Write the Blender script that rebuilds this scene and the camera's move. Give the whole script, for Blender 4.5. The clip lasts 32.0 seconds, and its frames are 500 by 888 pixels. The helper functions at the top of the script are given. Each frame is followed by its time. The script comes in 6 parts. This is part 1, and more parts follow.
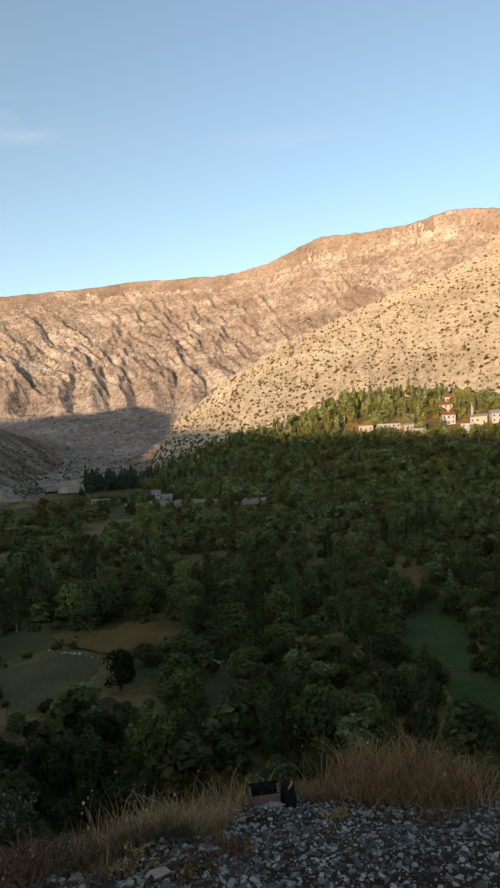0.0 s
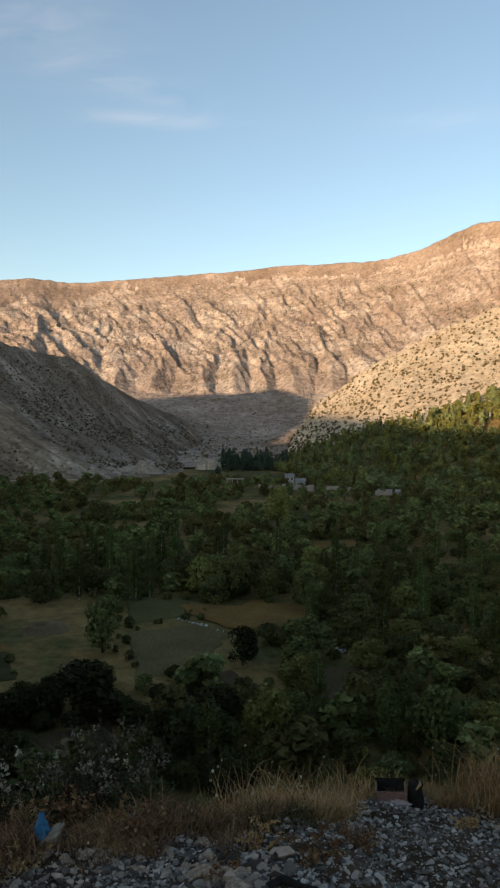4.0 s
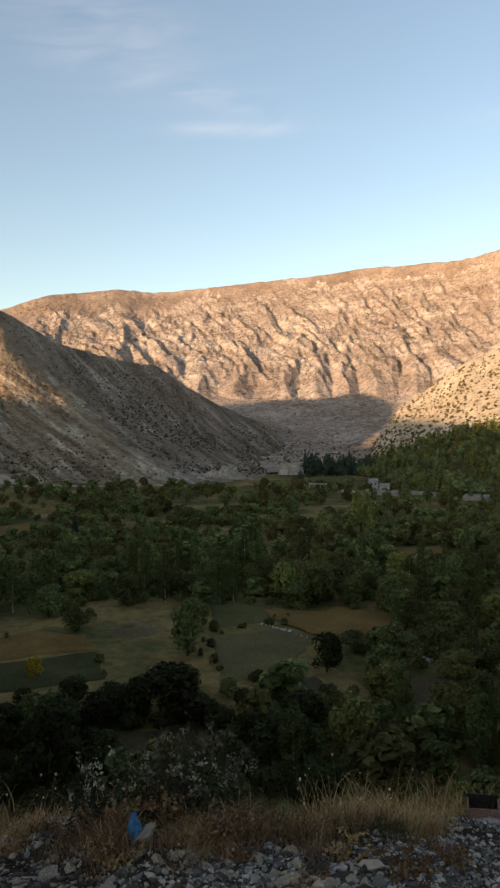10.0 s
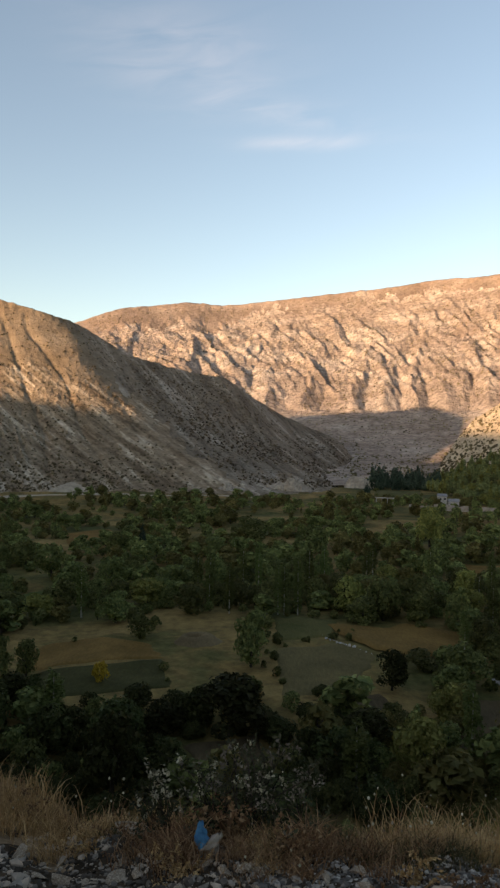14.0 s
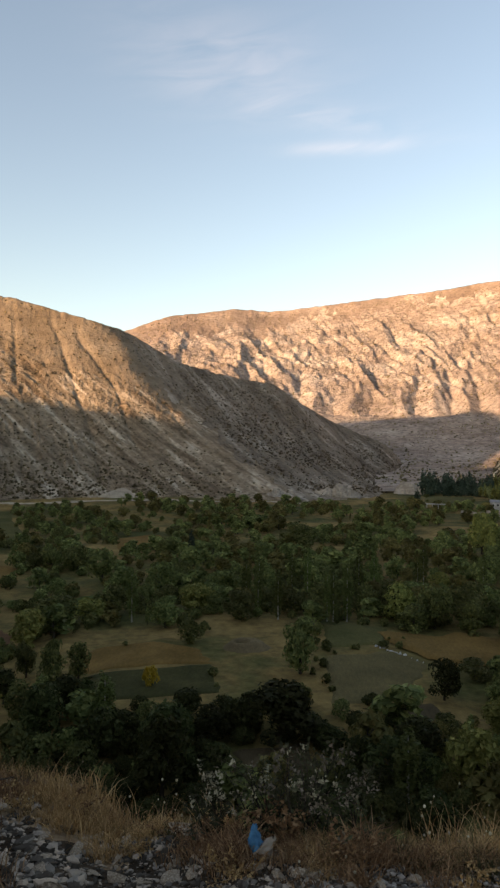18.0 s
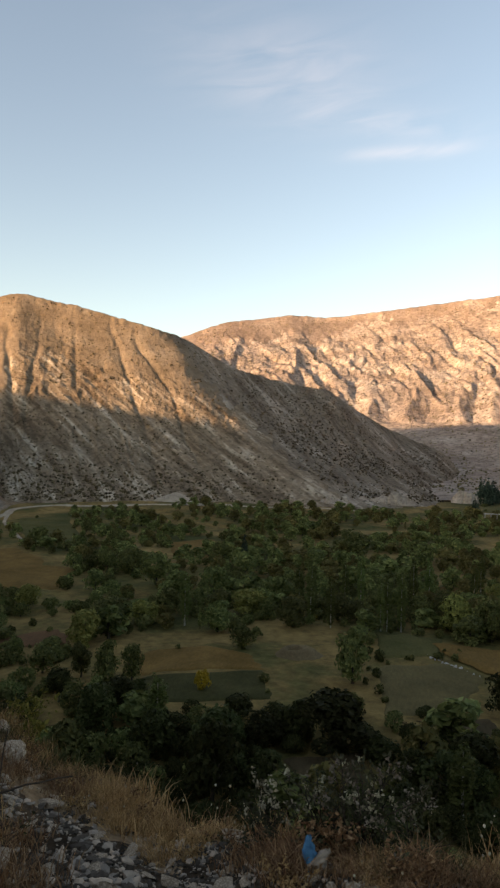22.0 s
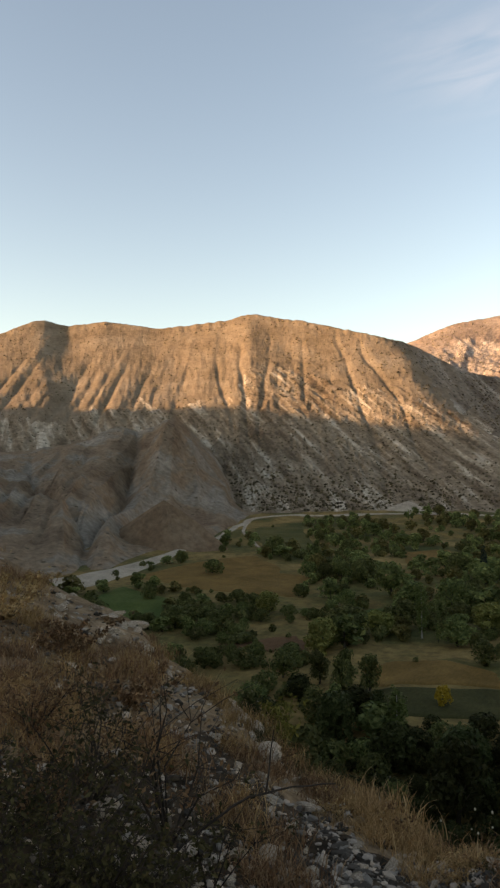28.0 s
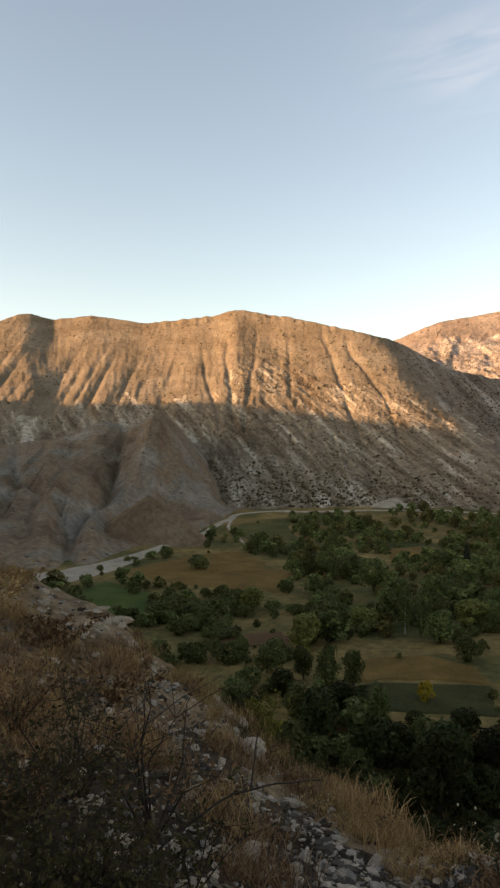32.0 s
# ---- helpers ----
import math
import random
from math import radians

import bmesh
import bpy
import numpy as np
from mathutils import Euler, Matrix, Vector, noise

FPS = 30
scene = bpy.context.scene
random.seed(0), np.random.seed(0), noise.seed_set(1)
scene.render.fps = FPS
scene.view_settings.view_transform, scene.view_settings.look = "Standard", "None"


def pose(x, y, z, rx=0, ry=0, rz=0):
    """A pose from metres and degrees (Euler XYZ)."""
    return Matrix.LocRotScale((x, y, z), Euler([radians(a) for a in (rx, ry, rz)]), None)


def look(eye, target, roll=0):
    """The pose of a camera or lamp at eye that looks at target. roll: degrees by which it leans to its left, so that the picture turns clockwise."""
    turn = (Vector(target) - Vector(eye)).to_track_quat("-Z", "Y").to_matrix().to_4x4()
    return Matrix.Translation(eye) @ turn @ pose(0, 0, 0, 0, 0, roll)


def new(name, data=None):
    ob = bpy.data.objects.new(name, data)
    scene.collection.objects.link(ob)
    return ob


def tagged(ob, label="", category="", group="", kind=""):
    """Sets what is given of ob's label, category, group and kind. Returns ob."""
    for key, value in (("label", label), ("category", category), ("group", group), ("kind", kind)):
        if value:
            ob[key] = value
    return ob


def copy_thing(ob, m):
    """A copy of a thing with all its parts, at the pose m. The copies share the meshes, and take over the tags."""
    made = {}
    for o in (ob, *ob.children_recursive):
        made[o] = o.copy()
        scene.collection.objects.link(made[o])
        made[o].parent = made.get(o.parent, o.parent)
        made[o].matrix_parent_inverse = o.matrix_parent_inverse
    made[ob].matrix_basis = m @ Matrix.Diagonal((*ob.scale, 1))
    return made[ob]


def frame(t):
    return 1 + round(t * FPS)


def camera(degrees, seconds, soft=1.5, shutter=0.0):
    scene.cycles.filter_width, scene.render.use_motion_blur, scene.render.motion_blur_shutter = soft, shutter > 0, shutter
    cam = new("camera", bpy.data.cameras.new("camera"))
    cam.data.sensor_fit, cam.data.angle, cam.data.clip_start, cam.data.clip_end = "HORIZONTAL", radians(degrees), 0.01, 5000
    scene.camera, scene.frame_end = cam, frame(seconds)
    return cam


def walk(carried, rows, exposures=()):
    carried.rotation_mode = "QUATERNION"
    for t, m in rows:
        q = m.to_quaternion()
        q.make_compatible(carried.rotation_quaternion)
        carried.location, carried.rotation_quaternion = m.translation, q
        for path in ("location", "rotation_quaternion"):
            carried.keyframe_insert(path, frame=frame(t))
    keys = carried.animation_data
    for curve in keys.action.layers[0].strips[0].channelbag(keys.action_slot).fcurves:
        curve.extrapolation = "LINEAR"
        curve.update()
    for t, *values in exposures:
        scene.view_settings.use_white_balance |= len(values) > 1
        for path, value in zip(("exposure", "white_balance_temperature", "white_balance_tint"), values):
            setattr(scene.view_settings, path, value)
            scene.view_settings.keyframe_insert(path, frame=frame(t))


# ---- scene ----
import itertools

EYE = 45.0          # the eye above the valley floor, which lies near z = 0

# seconds, turn to the left, tilt up, lean (degrees), and the arm's sway (metres)
TURNS = [
    (0, -19.77, -1.18, -2.97, 0.120, -0.041, 0.010),
    (0.5, -17.94, -1.64, -1.93, 0.108, -0.032, 0.011),
    (1, -16.37, -1.99, -1.71, 0.112, -0.036, -0.001),
    (1.5, -14.75, -2.59, -1.28, 0.108, -0.025, 0.001),
    (2, -14.42, -2.71, -0.87, 0.100, -0.013, 0.001),
    (2.5, -13.77, -1.96, -0.10, 0.094, -0.000, 0.005),
    (3, -12.49, -1.93, -0.38, 0.091, 0.004, 0.001),
    (3.5, -9.62, -2.17, 0.13, 0.067, 0.020, -0.004),
    (5.5, -8.02, -1.56, 0.97, 0.056, 0.014, 0.001),
    (6, -7.46, -1.20, 0.72, 0.052, 0.007, -0.002),
    (6.5, -6.82, -0.99, 0.74, 0.048, 0.010, -0.003),
    (7, -6.58, -1.10, 0.98, 0.048, 0.013, -0.003),
    (7.5, -6.97, -1.87, 1.01, 0.052, 0.019, -0.004),
    (8, -5.93, -1.89, 0.82, 0.053, 0.030, 0.002),
    (8.5, -3.91, -1.54, 0.10, 0.043, 0.007, 0.008),
    (9, -2.24, -1.31, 0.35, 0.040, 0.008, 0.015),
    (9.5, -2.33, -1.37, -0.12, 0.041, 0.002, 0.007),
    (10, -2.12, -1.74, 0.02, 0.046, 0.004, 0.014),
    (10.5, -1.53, -1.92, -0.03, 0.043, 0.005, 0.017),
    (11, -1.50, -1.80, 0.37, 0.040, 0.004, 0.016),
    (11.5, -1.05, -1.16, 0.59, 0.034, 0.003, 0.011),
    (12, -0.53, -0.82, 0.65, 0.028, 0.006, 0.015),
    (12.5, -0.77, -0.80, 0.64, 0.030, 0.007, 0.012),
    (13, 0.00, -1.66, 0.03, 0.024, 0.008, 0.008),
    (13.5, 2.46, -1.39, -0.04, 0.021, 0.010, 0.010),
    (15.5, 3.83, 0.66, 1.39, 0.005, 0.006, -0.011),
    (16, 3.74, 0.01, 1.33, 0.003, 0.007, -0.012),
    (16.5, 5.41, 0.16, 1.39, -0.011, 0.008, -0.009),
    (17, 5.84, -0.50, 1.30, -0.007, 0.008, -0.009),
    (17.5, 5.68, -0.56, 0.84, 0.005, 0.008, -0.012),
    (18, 7.13, -0.38, 0.48, -0.001, 0.008, -0.011),
    (18.5, 7.92, -1.07, 1.38, -0.010, 0.009, -0.009),
    (19, 7.90, -0.35, 1.43, -0.009, 0.009, -0.009),
    (19.5, 7.94, -0.24, 1.75, -0.009, 0.010, -0.006),
    (20, 9.51, -0.19, 2.08, -0.017, 0.007, -0.007),
    (20.5, 12.00, -0.34, 1.19, -0.027, 0.008, -0.005),
    (21, 11.76, 0.15, 1.39, -0.026, 0.009, -0.006),
    (21.5, 12.03, 0.36, 1.38, -0.025, 0.008, -0.012),
    (22, 11.52, 0.04, 1.15, -0.022, 0.014, -0.009),
    (22.5, 13.55, 0.32, -0.46, -0.025, 0.016, -0.012),
    (23, 14.78, -0.34, -0.05, -0.029, 0.018, -0.014),
    (23.5, 15.87, -0.45, 0.07, -0.037, 0.018, -0.015),
    (24, 16.29, -0.06, -0.22, -0.037, 0.021, -0.013),
    (24.5, 16.89, 0.09, 0.39, -0.046, 0.019, -0.015),
    (26.5, 20.20, 0.61, 0.06, -0.061, 0.020, -0.021),
    (27, 24.17, 0.09, -0.71, -0.072, -0.005, -0.011),
    (27.5, 27.01, -0.44, -0.66, -0.069, -0.017, -0.010),
    (28, 29.89, 0.74, -0.78, -0.096, -0.029, 0.002),
    (28.5, 31.03, 0.92, 0.12, -0.124, -0.038, 0.020),
    (29, 31.77, 1.35, -0.03, -0.124, -0.039, 0.013),
    (29.5, 31.94, 1.09, -0.96, -0.112, -0.019, -0.001),
    (30, 30.15, 1.09, -0.19, -0.094, -0.008, -0.004),
    (30.5, 29.82, 1.34, -0.48, -0.092, -0.003, -0.007),
    (31, 29.95, 1.48, 0.11, -0.107, -0.010, -0.008),
    (31.5, 29.35, 1.16, -0.24, -0.118, -0.008, -0.007),
    (32, 28.74, 0.39, -0.32, -0.113, -0.011, -0.002),
]


def held(turn, tilt, lean, x, y, z):
    a, p = radians(turn), radians(tilt)
    eye = Vector((x, y, EYE + z))
    way = Vector((-math.sin(a) * math.cos(p), math.cos(a) * math.cos(p), math.sin(p)))
    return look(eye, eye + way, lean)


cam = camera(38.9, 32.0, soft=2.4)
walk(cam, [(t, held(*r)) for t, *r in TURNS],
     [(0, 1.13, 6950, 10), (1, 1.02, 6850, 10), (2, 1.17, 7200, 10), (3, 1.05, 6950, 10), (6, 1.38, 7400, 12), (7, 1.4, 7450, 12), (8, 1.21, 7250, 12), (9, 1.22, 7350, 13), (11, 1.38, 7750, 15), (12, 1.36, 7800, 15), (15, 1.44, 8000, 17), (16, 1.52, 8100, 17), (17, 1.43, 8150, 18), (19, 1.70, 8350, 19), (20.5, 1.58, 8400, 19), (23, 1.58, 8450, 19), (24, 1.7, 8550, 19), (28, 1.66, 8600, 19), (31, 1.8, 8900, 20), (32, 1.74, 8900, 20)])

# ---- light: a low evening sun behind the left shoulder, clear sky ----
SUN_AZ, SUN_EL = 133.5, 6.5      # azimuth to the left of +y


def world():
    w = bpy.data.worlds.new("evening_sky")
    scene.world = w
    w.use_nodes = True
    nt = w.node_tree
    n, l = nt.nodes, nt.links
    bg = n["Background"]
    sky = n.new("ShaderNodeTexSky")
    sky.sky_type, sky.sun_disc = "NISHITA", False
    sky.sun_elevation, sky.sun_rotation = radians(SUN_EL), radians(-SUN_AZ)
    sky.altitude, sky.air_density, sky.dust_density, sky.ozone_density = 1200, 1.0, 1.9, 1.35

    def calc(op, a_, b_=None, c_=None):
        m = n.new("ShaderNodeMath")
        m.operation = op
        for k, q in enumerate((a_, b_, c_)):
            if q is None:
                continue
            if hasattr(q, "links"):
                l.new(q, m.inputs[k])
            else:
                m.inputs[k].default_value = q
        return m.outputs[0]

    tc = n.new("ShaderNodeTexCoord")
    xyz = n.new("ShaderNodeSeparateXYZ")
    l.new(tc.outputs["Generated"], xyz.inputs[0])
    az = calc("MULTIPLY", calc("ARCTAN2", calc("MULTIPLY", xyz.outputs[0], -1.0), xyz.outputs[1]), 57.29578)
    el = calc("MULTIPLY", calc("ARCSINE", xyz.outputs[2]), 57.29578)
    place2 = n.new("ShaderNodeCombineXYZ")
    l.new(calc("MULTIPLY", az, 0.16), place2.inputs[0])
    l.new(calc("MULTIPLY_ADD", el, 0.75, calc("MULTIPLY", az, 0.10)), place2.inputs[1])
    wisps = n.new("ShaderNodeTexNoise")
    wisps.inputs["Scale"].default_value, wisps.inputs["Detail"].default_value = 1.0, 4.0
    wisps.inputs["Roughness"].default_value, wisps.inputs["Distortion"].default_value = 0.5, 0.6
    l.new(place2.outputs[0], wisps.inputs["Vector"])

    def bank(a0, e0, wide, tall, tilt):
        """A bank of thin cirrus round a place in the sky."""
        da = calc("DIVIDE", calc("SUBTRACT", az, a0), wide)
        de = calc("DIVIDE", calc("SUBTRACT", calc("MULTIPLY_ADD", calc("SUBTRACT", az, a0), tilt, el), e0), tall)
        return calc("EXPONENT", calc("MULTIPLY", calc("ADD", calc("POWER", calc("ABSOLUTE", da), 2.0), calc("POWER", calc("ABSOLUTE", de), 2.0)), -1.0))

    veil = calc("MULTIPLY", bank(9.0, 27.8, 7.5, 3.0, -0.12), calc("SUBTRACT", wisps.outputs["Fac"], 0.28))
    streak = calc("MULTIPLY", bank(-0.4, 22.2, 4.5, 0.45, 0.0), calc("SUBTRACT", wisps.outputs["Fac"], 0.15))
    low = calc("MULTIPLY", bank(-24.0, 22.0, 5.0, 0.6, 0.0), calc("SUBTRACT", wisps.outputs["Fac"], 0.2))
    high = calc("MULTIPLY", bank(2.0, 24.5, 9.0, 1.0, -0.18), calc("SUBTRACT", wisps.outputs["Fac"], 0.35))
    cloud = calc("MINIMUM", calc("MAXIMUM", calc("ADD", calc("ADD", calc("MULTIPLY", veil, 0.38), calc("MULTIPLY", streak, 0.6)), calc("ADD", calc("MULTIPLY", low, 0.3), calc("MULTIPLY", high, 0.36))), 0.0), 0.6)
    soft = n.new("ShaderNodeHueSaturation")
    soft.inputs["Saturation"].default_value = 0.96
    l.new(sky.outputs[0], soft.inputs["Color"])
    mix = n.new("ShaderNodeMix")
    mix.data_type = "RGBA"
    l.new(cloud, mix.inputs[0])
    l.new(soft.outputs[0], mix.inputs[6])
    mix.inputs[7].default_value = (2.9, 2.85, 3.1, 1)
    l.new(mix.outputs[2], bg.inputs[0])
    bg.inputs[1].default_value = 0.15


world()
sun = new("sun", bpy.data.lights.new("sun", "SUN"))
sun.data.energy, sun.data.angle, sun.data.color = 3.7, radians(0.8), (1.0, 0.73, 0.51)
_a, _e = radians(SUN_AZ), radians(SUN_EL)
SUN_WAY = Vector((-math.sin(_a) * math.cos(_e), math.cos(_a) * math.cos(_e), math.sin(_e)))
sun.matrix_world = look(SUN_WAY * 50, (0, 0, 0))


# ---- small tools ----
def hash2(ix, iy, seed):
    h = (ix.astype(np.int64) * 374761393 + iy.astype(np.int64) * 668265263 + seed * 974711) & 0xFFFFFFFF
    h = ((h ^ (h >> 13)) * 1274126177) & 0xFFFFFFFF
    return ((h ^ (h >> 16)) & 0xFFFF) / 65535.0


def vnoise(x, y, seed=0):
    x, y = np.broadcast_arrays(np.asarray(x, float), np.asarray(y, float))
    ix, iy = np.floor(x), np.floor(y)
    fx, fy = x - ix, y - iy
    fx, fy = fx * fx * (3 - 2 * fx), fy * fy * (3 - 2 * fy)
    a, b = hash2(ix, iy, seed), hash2(ix + 1, iy, seed)
    c, d = hash2(ix, iy + 1, seed), hash2(ix + 1, iy + 1, seed)
    return (a + (b - a) * fx) * (1 - fy) + (c + (d - c) * fx) * fy


def fbm(x, y, octaves=4, seed=0):
    """Noise about zero, between -1 and 1."""
    out, amp, tot = 0.0, 1.0, 0.0
    for k in range(octaves):
        out = out + amp * (2 * vnoise(np.asarray(x) * 2 ** k + 17.3 * k, np.asarray(y) * 2 ** k - 9.1 * k, seed + k) - 1)
        tot += amp
        amp *= 0.5
    return out / tot


def ridged(x, y, octaves=4, seed=0):
    """Sharp crests at 1, rounded hollows at 0."""
    out, amp, tot = 0.0, 1.0, 0.0
    for k in range(octaves):
        out = out + amp * (1 - np.abs(2 * vnoise(np.asarray(x) * 2 ** k + 5.7 * k, np.asarray(y) * 2 ** k + 3.1 * k, seed + k) - 1))
        tot += amp
        amp *= 0.5
    return out / tot


def smooth(a, b, x):
    t = np.clip((np.asarray(x, float) - a) / (b - a), 0, 1)
    return t * t * (3 - 2 * t)


class Line:
    """A softened line through a few (azimuth, value) corners."""

    def __init__(self, *corners, soft=0.5):
        c = sorted(corners)
        self.a = np.arange(-190, 190.01, 0.1)
        v = np.interp(self.a, [p[0] for p in c], [p[1] for p in c])
        k = np.exp(-0.5 * (np.arange(-60, 61) * 0.1 / soft) ** 2)
        self.v = np.convolve(np.pad(v, 60, mode="edge"), k / k.sum(), "valid")

    def __call__(self, az):
        return np.interp(az, self.a, self.v)


def polar(az, r):
    a = np.radians(az)
    return -np.sin(a) * r, np.cos(a) * r


def rise(el):
    return np.tan(np.radians(el))


def mesh_object(name, verts, faces, material, smooth_shade=True):
    me = bpy.data.meshes.new(name)
    verts = np.ascontiguousarray(verts, dtype=np.float32)
    faces = np.ascontiguousarray(faces, dtype=np.int32)
    n = faces.shape[1]
    me.vertices.add(len(verts))
    me.vertices.foreach_set("co", verts.ravel())
    me.loops.add(faces.size)
    me.loops.foreach_set("vertex_index", faces.ravel())
    me.polygons.add(len(faces))
    me.polygons.foreach_set("loop_start", np.arange(0, faces.size, n, dtype=np.int32))
    me.polygons.foreach_set("use_smooth", np.full(len(faces), smooth_shade, dtype=bool))
    me.update(calc_edges=True)
    me.validate()
    me.materials.append(material)
    return new(name, me)


def sheet(name, x, y, z, material):
    """A grid of points as one sheet."""
    nu, nv = x.shape
    v = np.stack([x, y, z], -1).reshape(-1, 3)
    i = np.arange(nu * nv).reshape(nu, nv)
    f = np.stack([i[:-1, :-1], i[1:, :-1], i[1:, 1:], i[:-1, 1:]], -1).reshape(-1, 4)
    e1, e2 = v[f[:, 1]] - v[f[:, 0]], v[f[:, 3]] - v[f[:, 0]]
    if np.cross(e1, e2)[:, 2].sum() < 0:
        f = f[:, ::-1]
    return mesh_object(name, v, f, material)


# ---- materials ----
def material(name, rough=0.9):
    m = bpy.data.materials.new(name)
    m.use_nodes = True
    b = m.node_tree.nodes["Principled BSDF"]
    b.inputs["Roughness"].default_value = rough
    b.inputs["Specular IOR Level"].default_value = 0.06
    return m, m.node_tree.nodes, m.node_tree.links, b


def ramp(n, stops):
    r = n.new("ShaderNodeValToRGB")
    e = r.color_ramp.elements
    while len(e) < len(stops):
        e.new(0.5)
    for s, (p, c) in zip(e, stops):
        s.position, s.color = p, (*c, 1)
    return r


def place(n, l, scale, source="Object"):
    tc = n.new("ShaderNodeTexCoord")
    mp = n.new("ShaderNodeMapping")
    mp.inputs["Scale"].default_value = scale if isinstance(scale, tuple) else (scale,) * 3
    l.new(tc.outputs[source], mp.inputs[0])
    return mp


def noise_node(n, l, scale, detail=6.0, rough=0.6, distort=0.0, source="Object"):
    t = n.new("ShaderNodeTexNoise")
    t.inputs["Scale"].default_value = 1.0
    t.inputs["Detail"].default_value, t.inputs["Roughness"].default_value = detail, rough
    t.inputs["Distortion"].default_value = distort
    l.new(place(n, l, scale, source).outputs[0], t.inputs["Vector"])
    return t


def mixed(n, l, mode, fac, a, b):
    m = n.new("ShaderNodeMix")
    m.data_type, m.blend_type = "RGBA", mode
    for sock, val in ((m.inputs[0], fac), (m.inputs[6], a), (m.inputs[7], b)):
        if hasattr(val, "links"):
            l.new(val, sock)
        elif isinstance(val, tuple):
            sock.default_value = (*val, 1)
        else:
            sock.default_value = val
    return m.outputs[2]


def bumped(n, l, b, height, strength, distance):
    k = n.new("ShaderNodeBump")
    k.inputs["Strength"].default_value, k.inputs["Distance"].default_value = strength, distance
    l.new(height, k.inputs["Height"])
    l.new(k.outputs[0], b.inputs["Normal"])


def ground_mat(name, stops, coarse, fine, speck=None, bump=0.5, bump_dist=0.3, rough=0.95, stretch=None, tilt=None, grain=(0.55, 1.25)):
    """Earth or rock: stops over a coarse noise, mottled by a fine one, with dark specks of scrub."""
    m, n, l, b = material(name, rough)
    c = noise_node(n, l, coarse if stretch is None else tuple(coarse * s for s in stretch), 8, 0.62, 0.3)
    if tilt:
        mp = c.inputs["Vector"].links[0].from_node
        mp.vector_type = "TEXTURE"
        mp.inputs["Scale"].default_value = tuple(1 / (coarse * s) for s in stretch)
        mp.inputs["Rotation"].default_value = tuple(radians(q) for q in tilt)
    r = ramp(n, stops)
    l.new(c.outputs["Fac"], r.inputs[0])
    f = noise_node(n, l, fine, 5, 0.7)
    fr = ramp(n, ((0.32, (grain[0],) * 3), (0.68, (grain[1],) * 3)))
    l.new(f.outputs["Fac"], fr.inputs[0])
    col = mixed(n, l, "MULTIPLY", 0.8, r.outputs[0], fr.outputs[0])
    if speck:
        scale, size, colour = speck
        v = n.new("ShaderNodeTexVoronoi")
        v.inputs["Scale"].default_value = 1.0
        l.new(place(n, l, scale).outputs[0], v.inputs["Vector"])
        sr = ramp(n, ((size * 0.7, (1, 1, 1)), (size, (0, 0, 0))))
        l.new(v.outputs["Distance"], sr.inputs[0])
        col = mixed(n, l, "MIX", sr.outputs[0], col, colour)
    l.new(col, b.inputs["Base Color"])
    bumped(n, l, b, f.outputs["Fac"], bump, bump_dist)
    return m


ROCK_FAR = ground_mat("far_mountain_rock", ((0.3, (0.225, 0.172, 0.135)), (0.5, (0.335, 0.268, 0.218)), (0.68, (0.48, 0.41, 0.34))),
                      0.008, 0.09, (0.085, 0.24, (0.15, 0.125, 0.09)), 1.0, 7.0, stretch=(1, 1, 3.5), grain=(0.4, 1.45))
ROCK_CAP = ground_mat("brown_upland_turf", ((0.3, (0.18, 0.134, 0.104)), (0.5, (0.25, 0.19, 0.15)), (0.7, (0.34, 0.27, 0.215))), 0.01, 0.11, (0.085, 0.2, (0.12, 0.10, 0.06)), 0.8, 4.0, grain=(0.6, 1.3))
ROCK_LEFT = ground_mat("dry_hill_soil", ((0.36, (0.14, 0.10, 0.064)), (0.47, (0.225, 0.167, 0.11)), (0.55, (0.29, 0.226, 0.156)), (0.64, (0.48, 0.405, 0.305))),
                       0.03, 0.2, (0.17, 0.22, (0.085, 0.068, 0.036)), 1.0, 2.6, grain=(0.45, 1.4), stretch=(0.45, 0.45, 5.0), tilt=(0, 38, 14))
HILL_TURF = ground_mat("dry_hill_turf", ((0.3, (0.15, 0.112, 0.073)), (0.5, (0.205, 0.155, 0.105)), (0.7, (0.265, 0.21, 0.15))),
                       0.03, 0.25, (0.13, 0.17, (0.10, 0.08, 0.042)), 0.8, 1.6, grain=(0.7, 1.2), stretch=(0.8, 0.8, 1.6))
# hill rock again, greyer and dimmer: the flank's shade put into its colour
ROCK_FLANK_DIM = ground_mat("dimmed_flank_rock", ((0.36, (0.135, 0.104, 0.075)), (0.48, (0.205, 0.161, 0.117)), (0.57, (0.25, 0.204, 0.153)), (0.66, (0.39, 0.33, 0.26))),
                   0.03, 0.2, (0.15, 0.24, (0.07, 0.06, 0.036)), 1.0, 2.6, grain=(0.5, 1.35), stretch=(0.4, 0.4, 3.6), tilt=(0, 52, 10))
ROCK_RIGHT = ground_mat("pale_limestone_scree", ((0.3, (0.43, 0.335, 0.22)), (0.55, (0.57, 0.46, 0.315)), (0.75, (0.67, 0.57, 0.41))),
                        0.012, 0.15, None, 0.9, 2.6, grain=(0.5, 1.3))
BADLAND = ground_mat("grey_clay", ((0.34, (0.15, 0.099, 0.062)), (0.49, (0.25, 0.174, 0.11)), (0.55, (0.225, 0.183, 0.136)), (0.62, (0.285, 0.236, 0.178)), (0.74, (0.37, 0.312, 0.24))),
                     0.022, 0.3, (0.12, 0.16, (0.10, 0.075, 0.045)), 1.0, 2.0, grain=(0.5, 1.35))
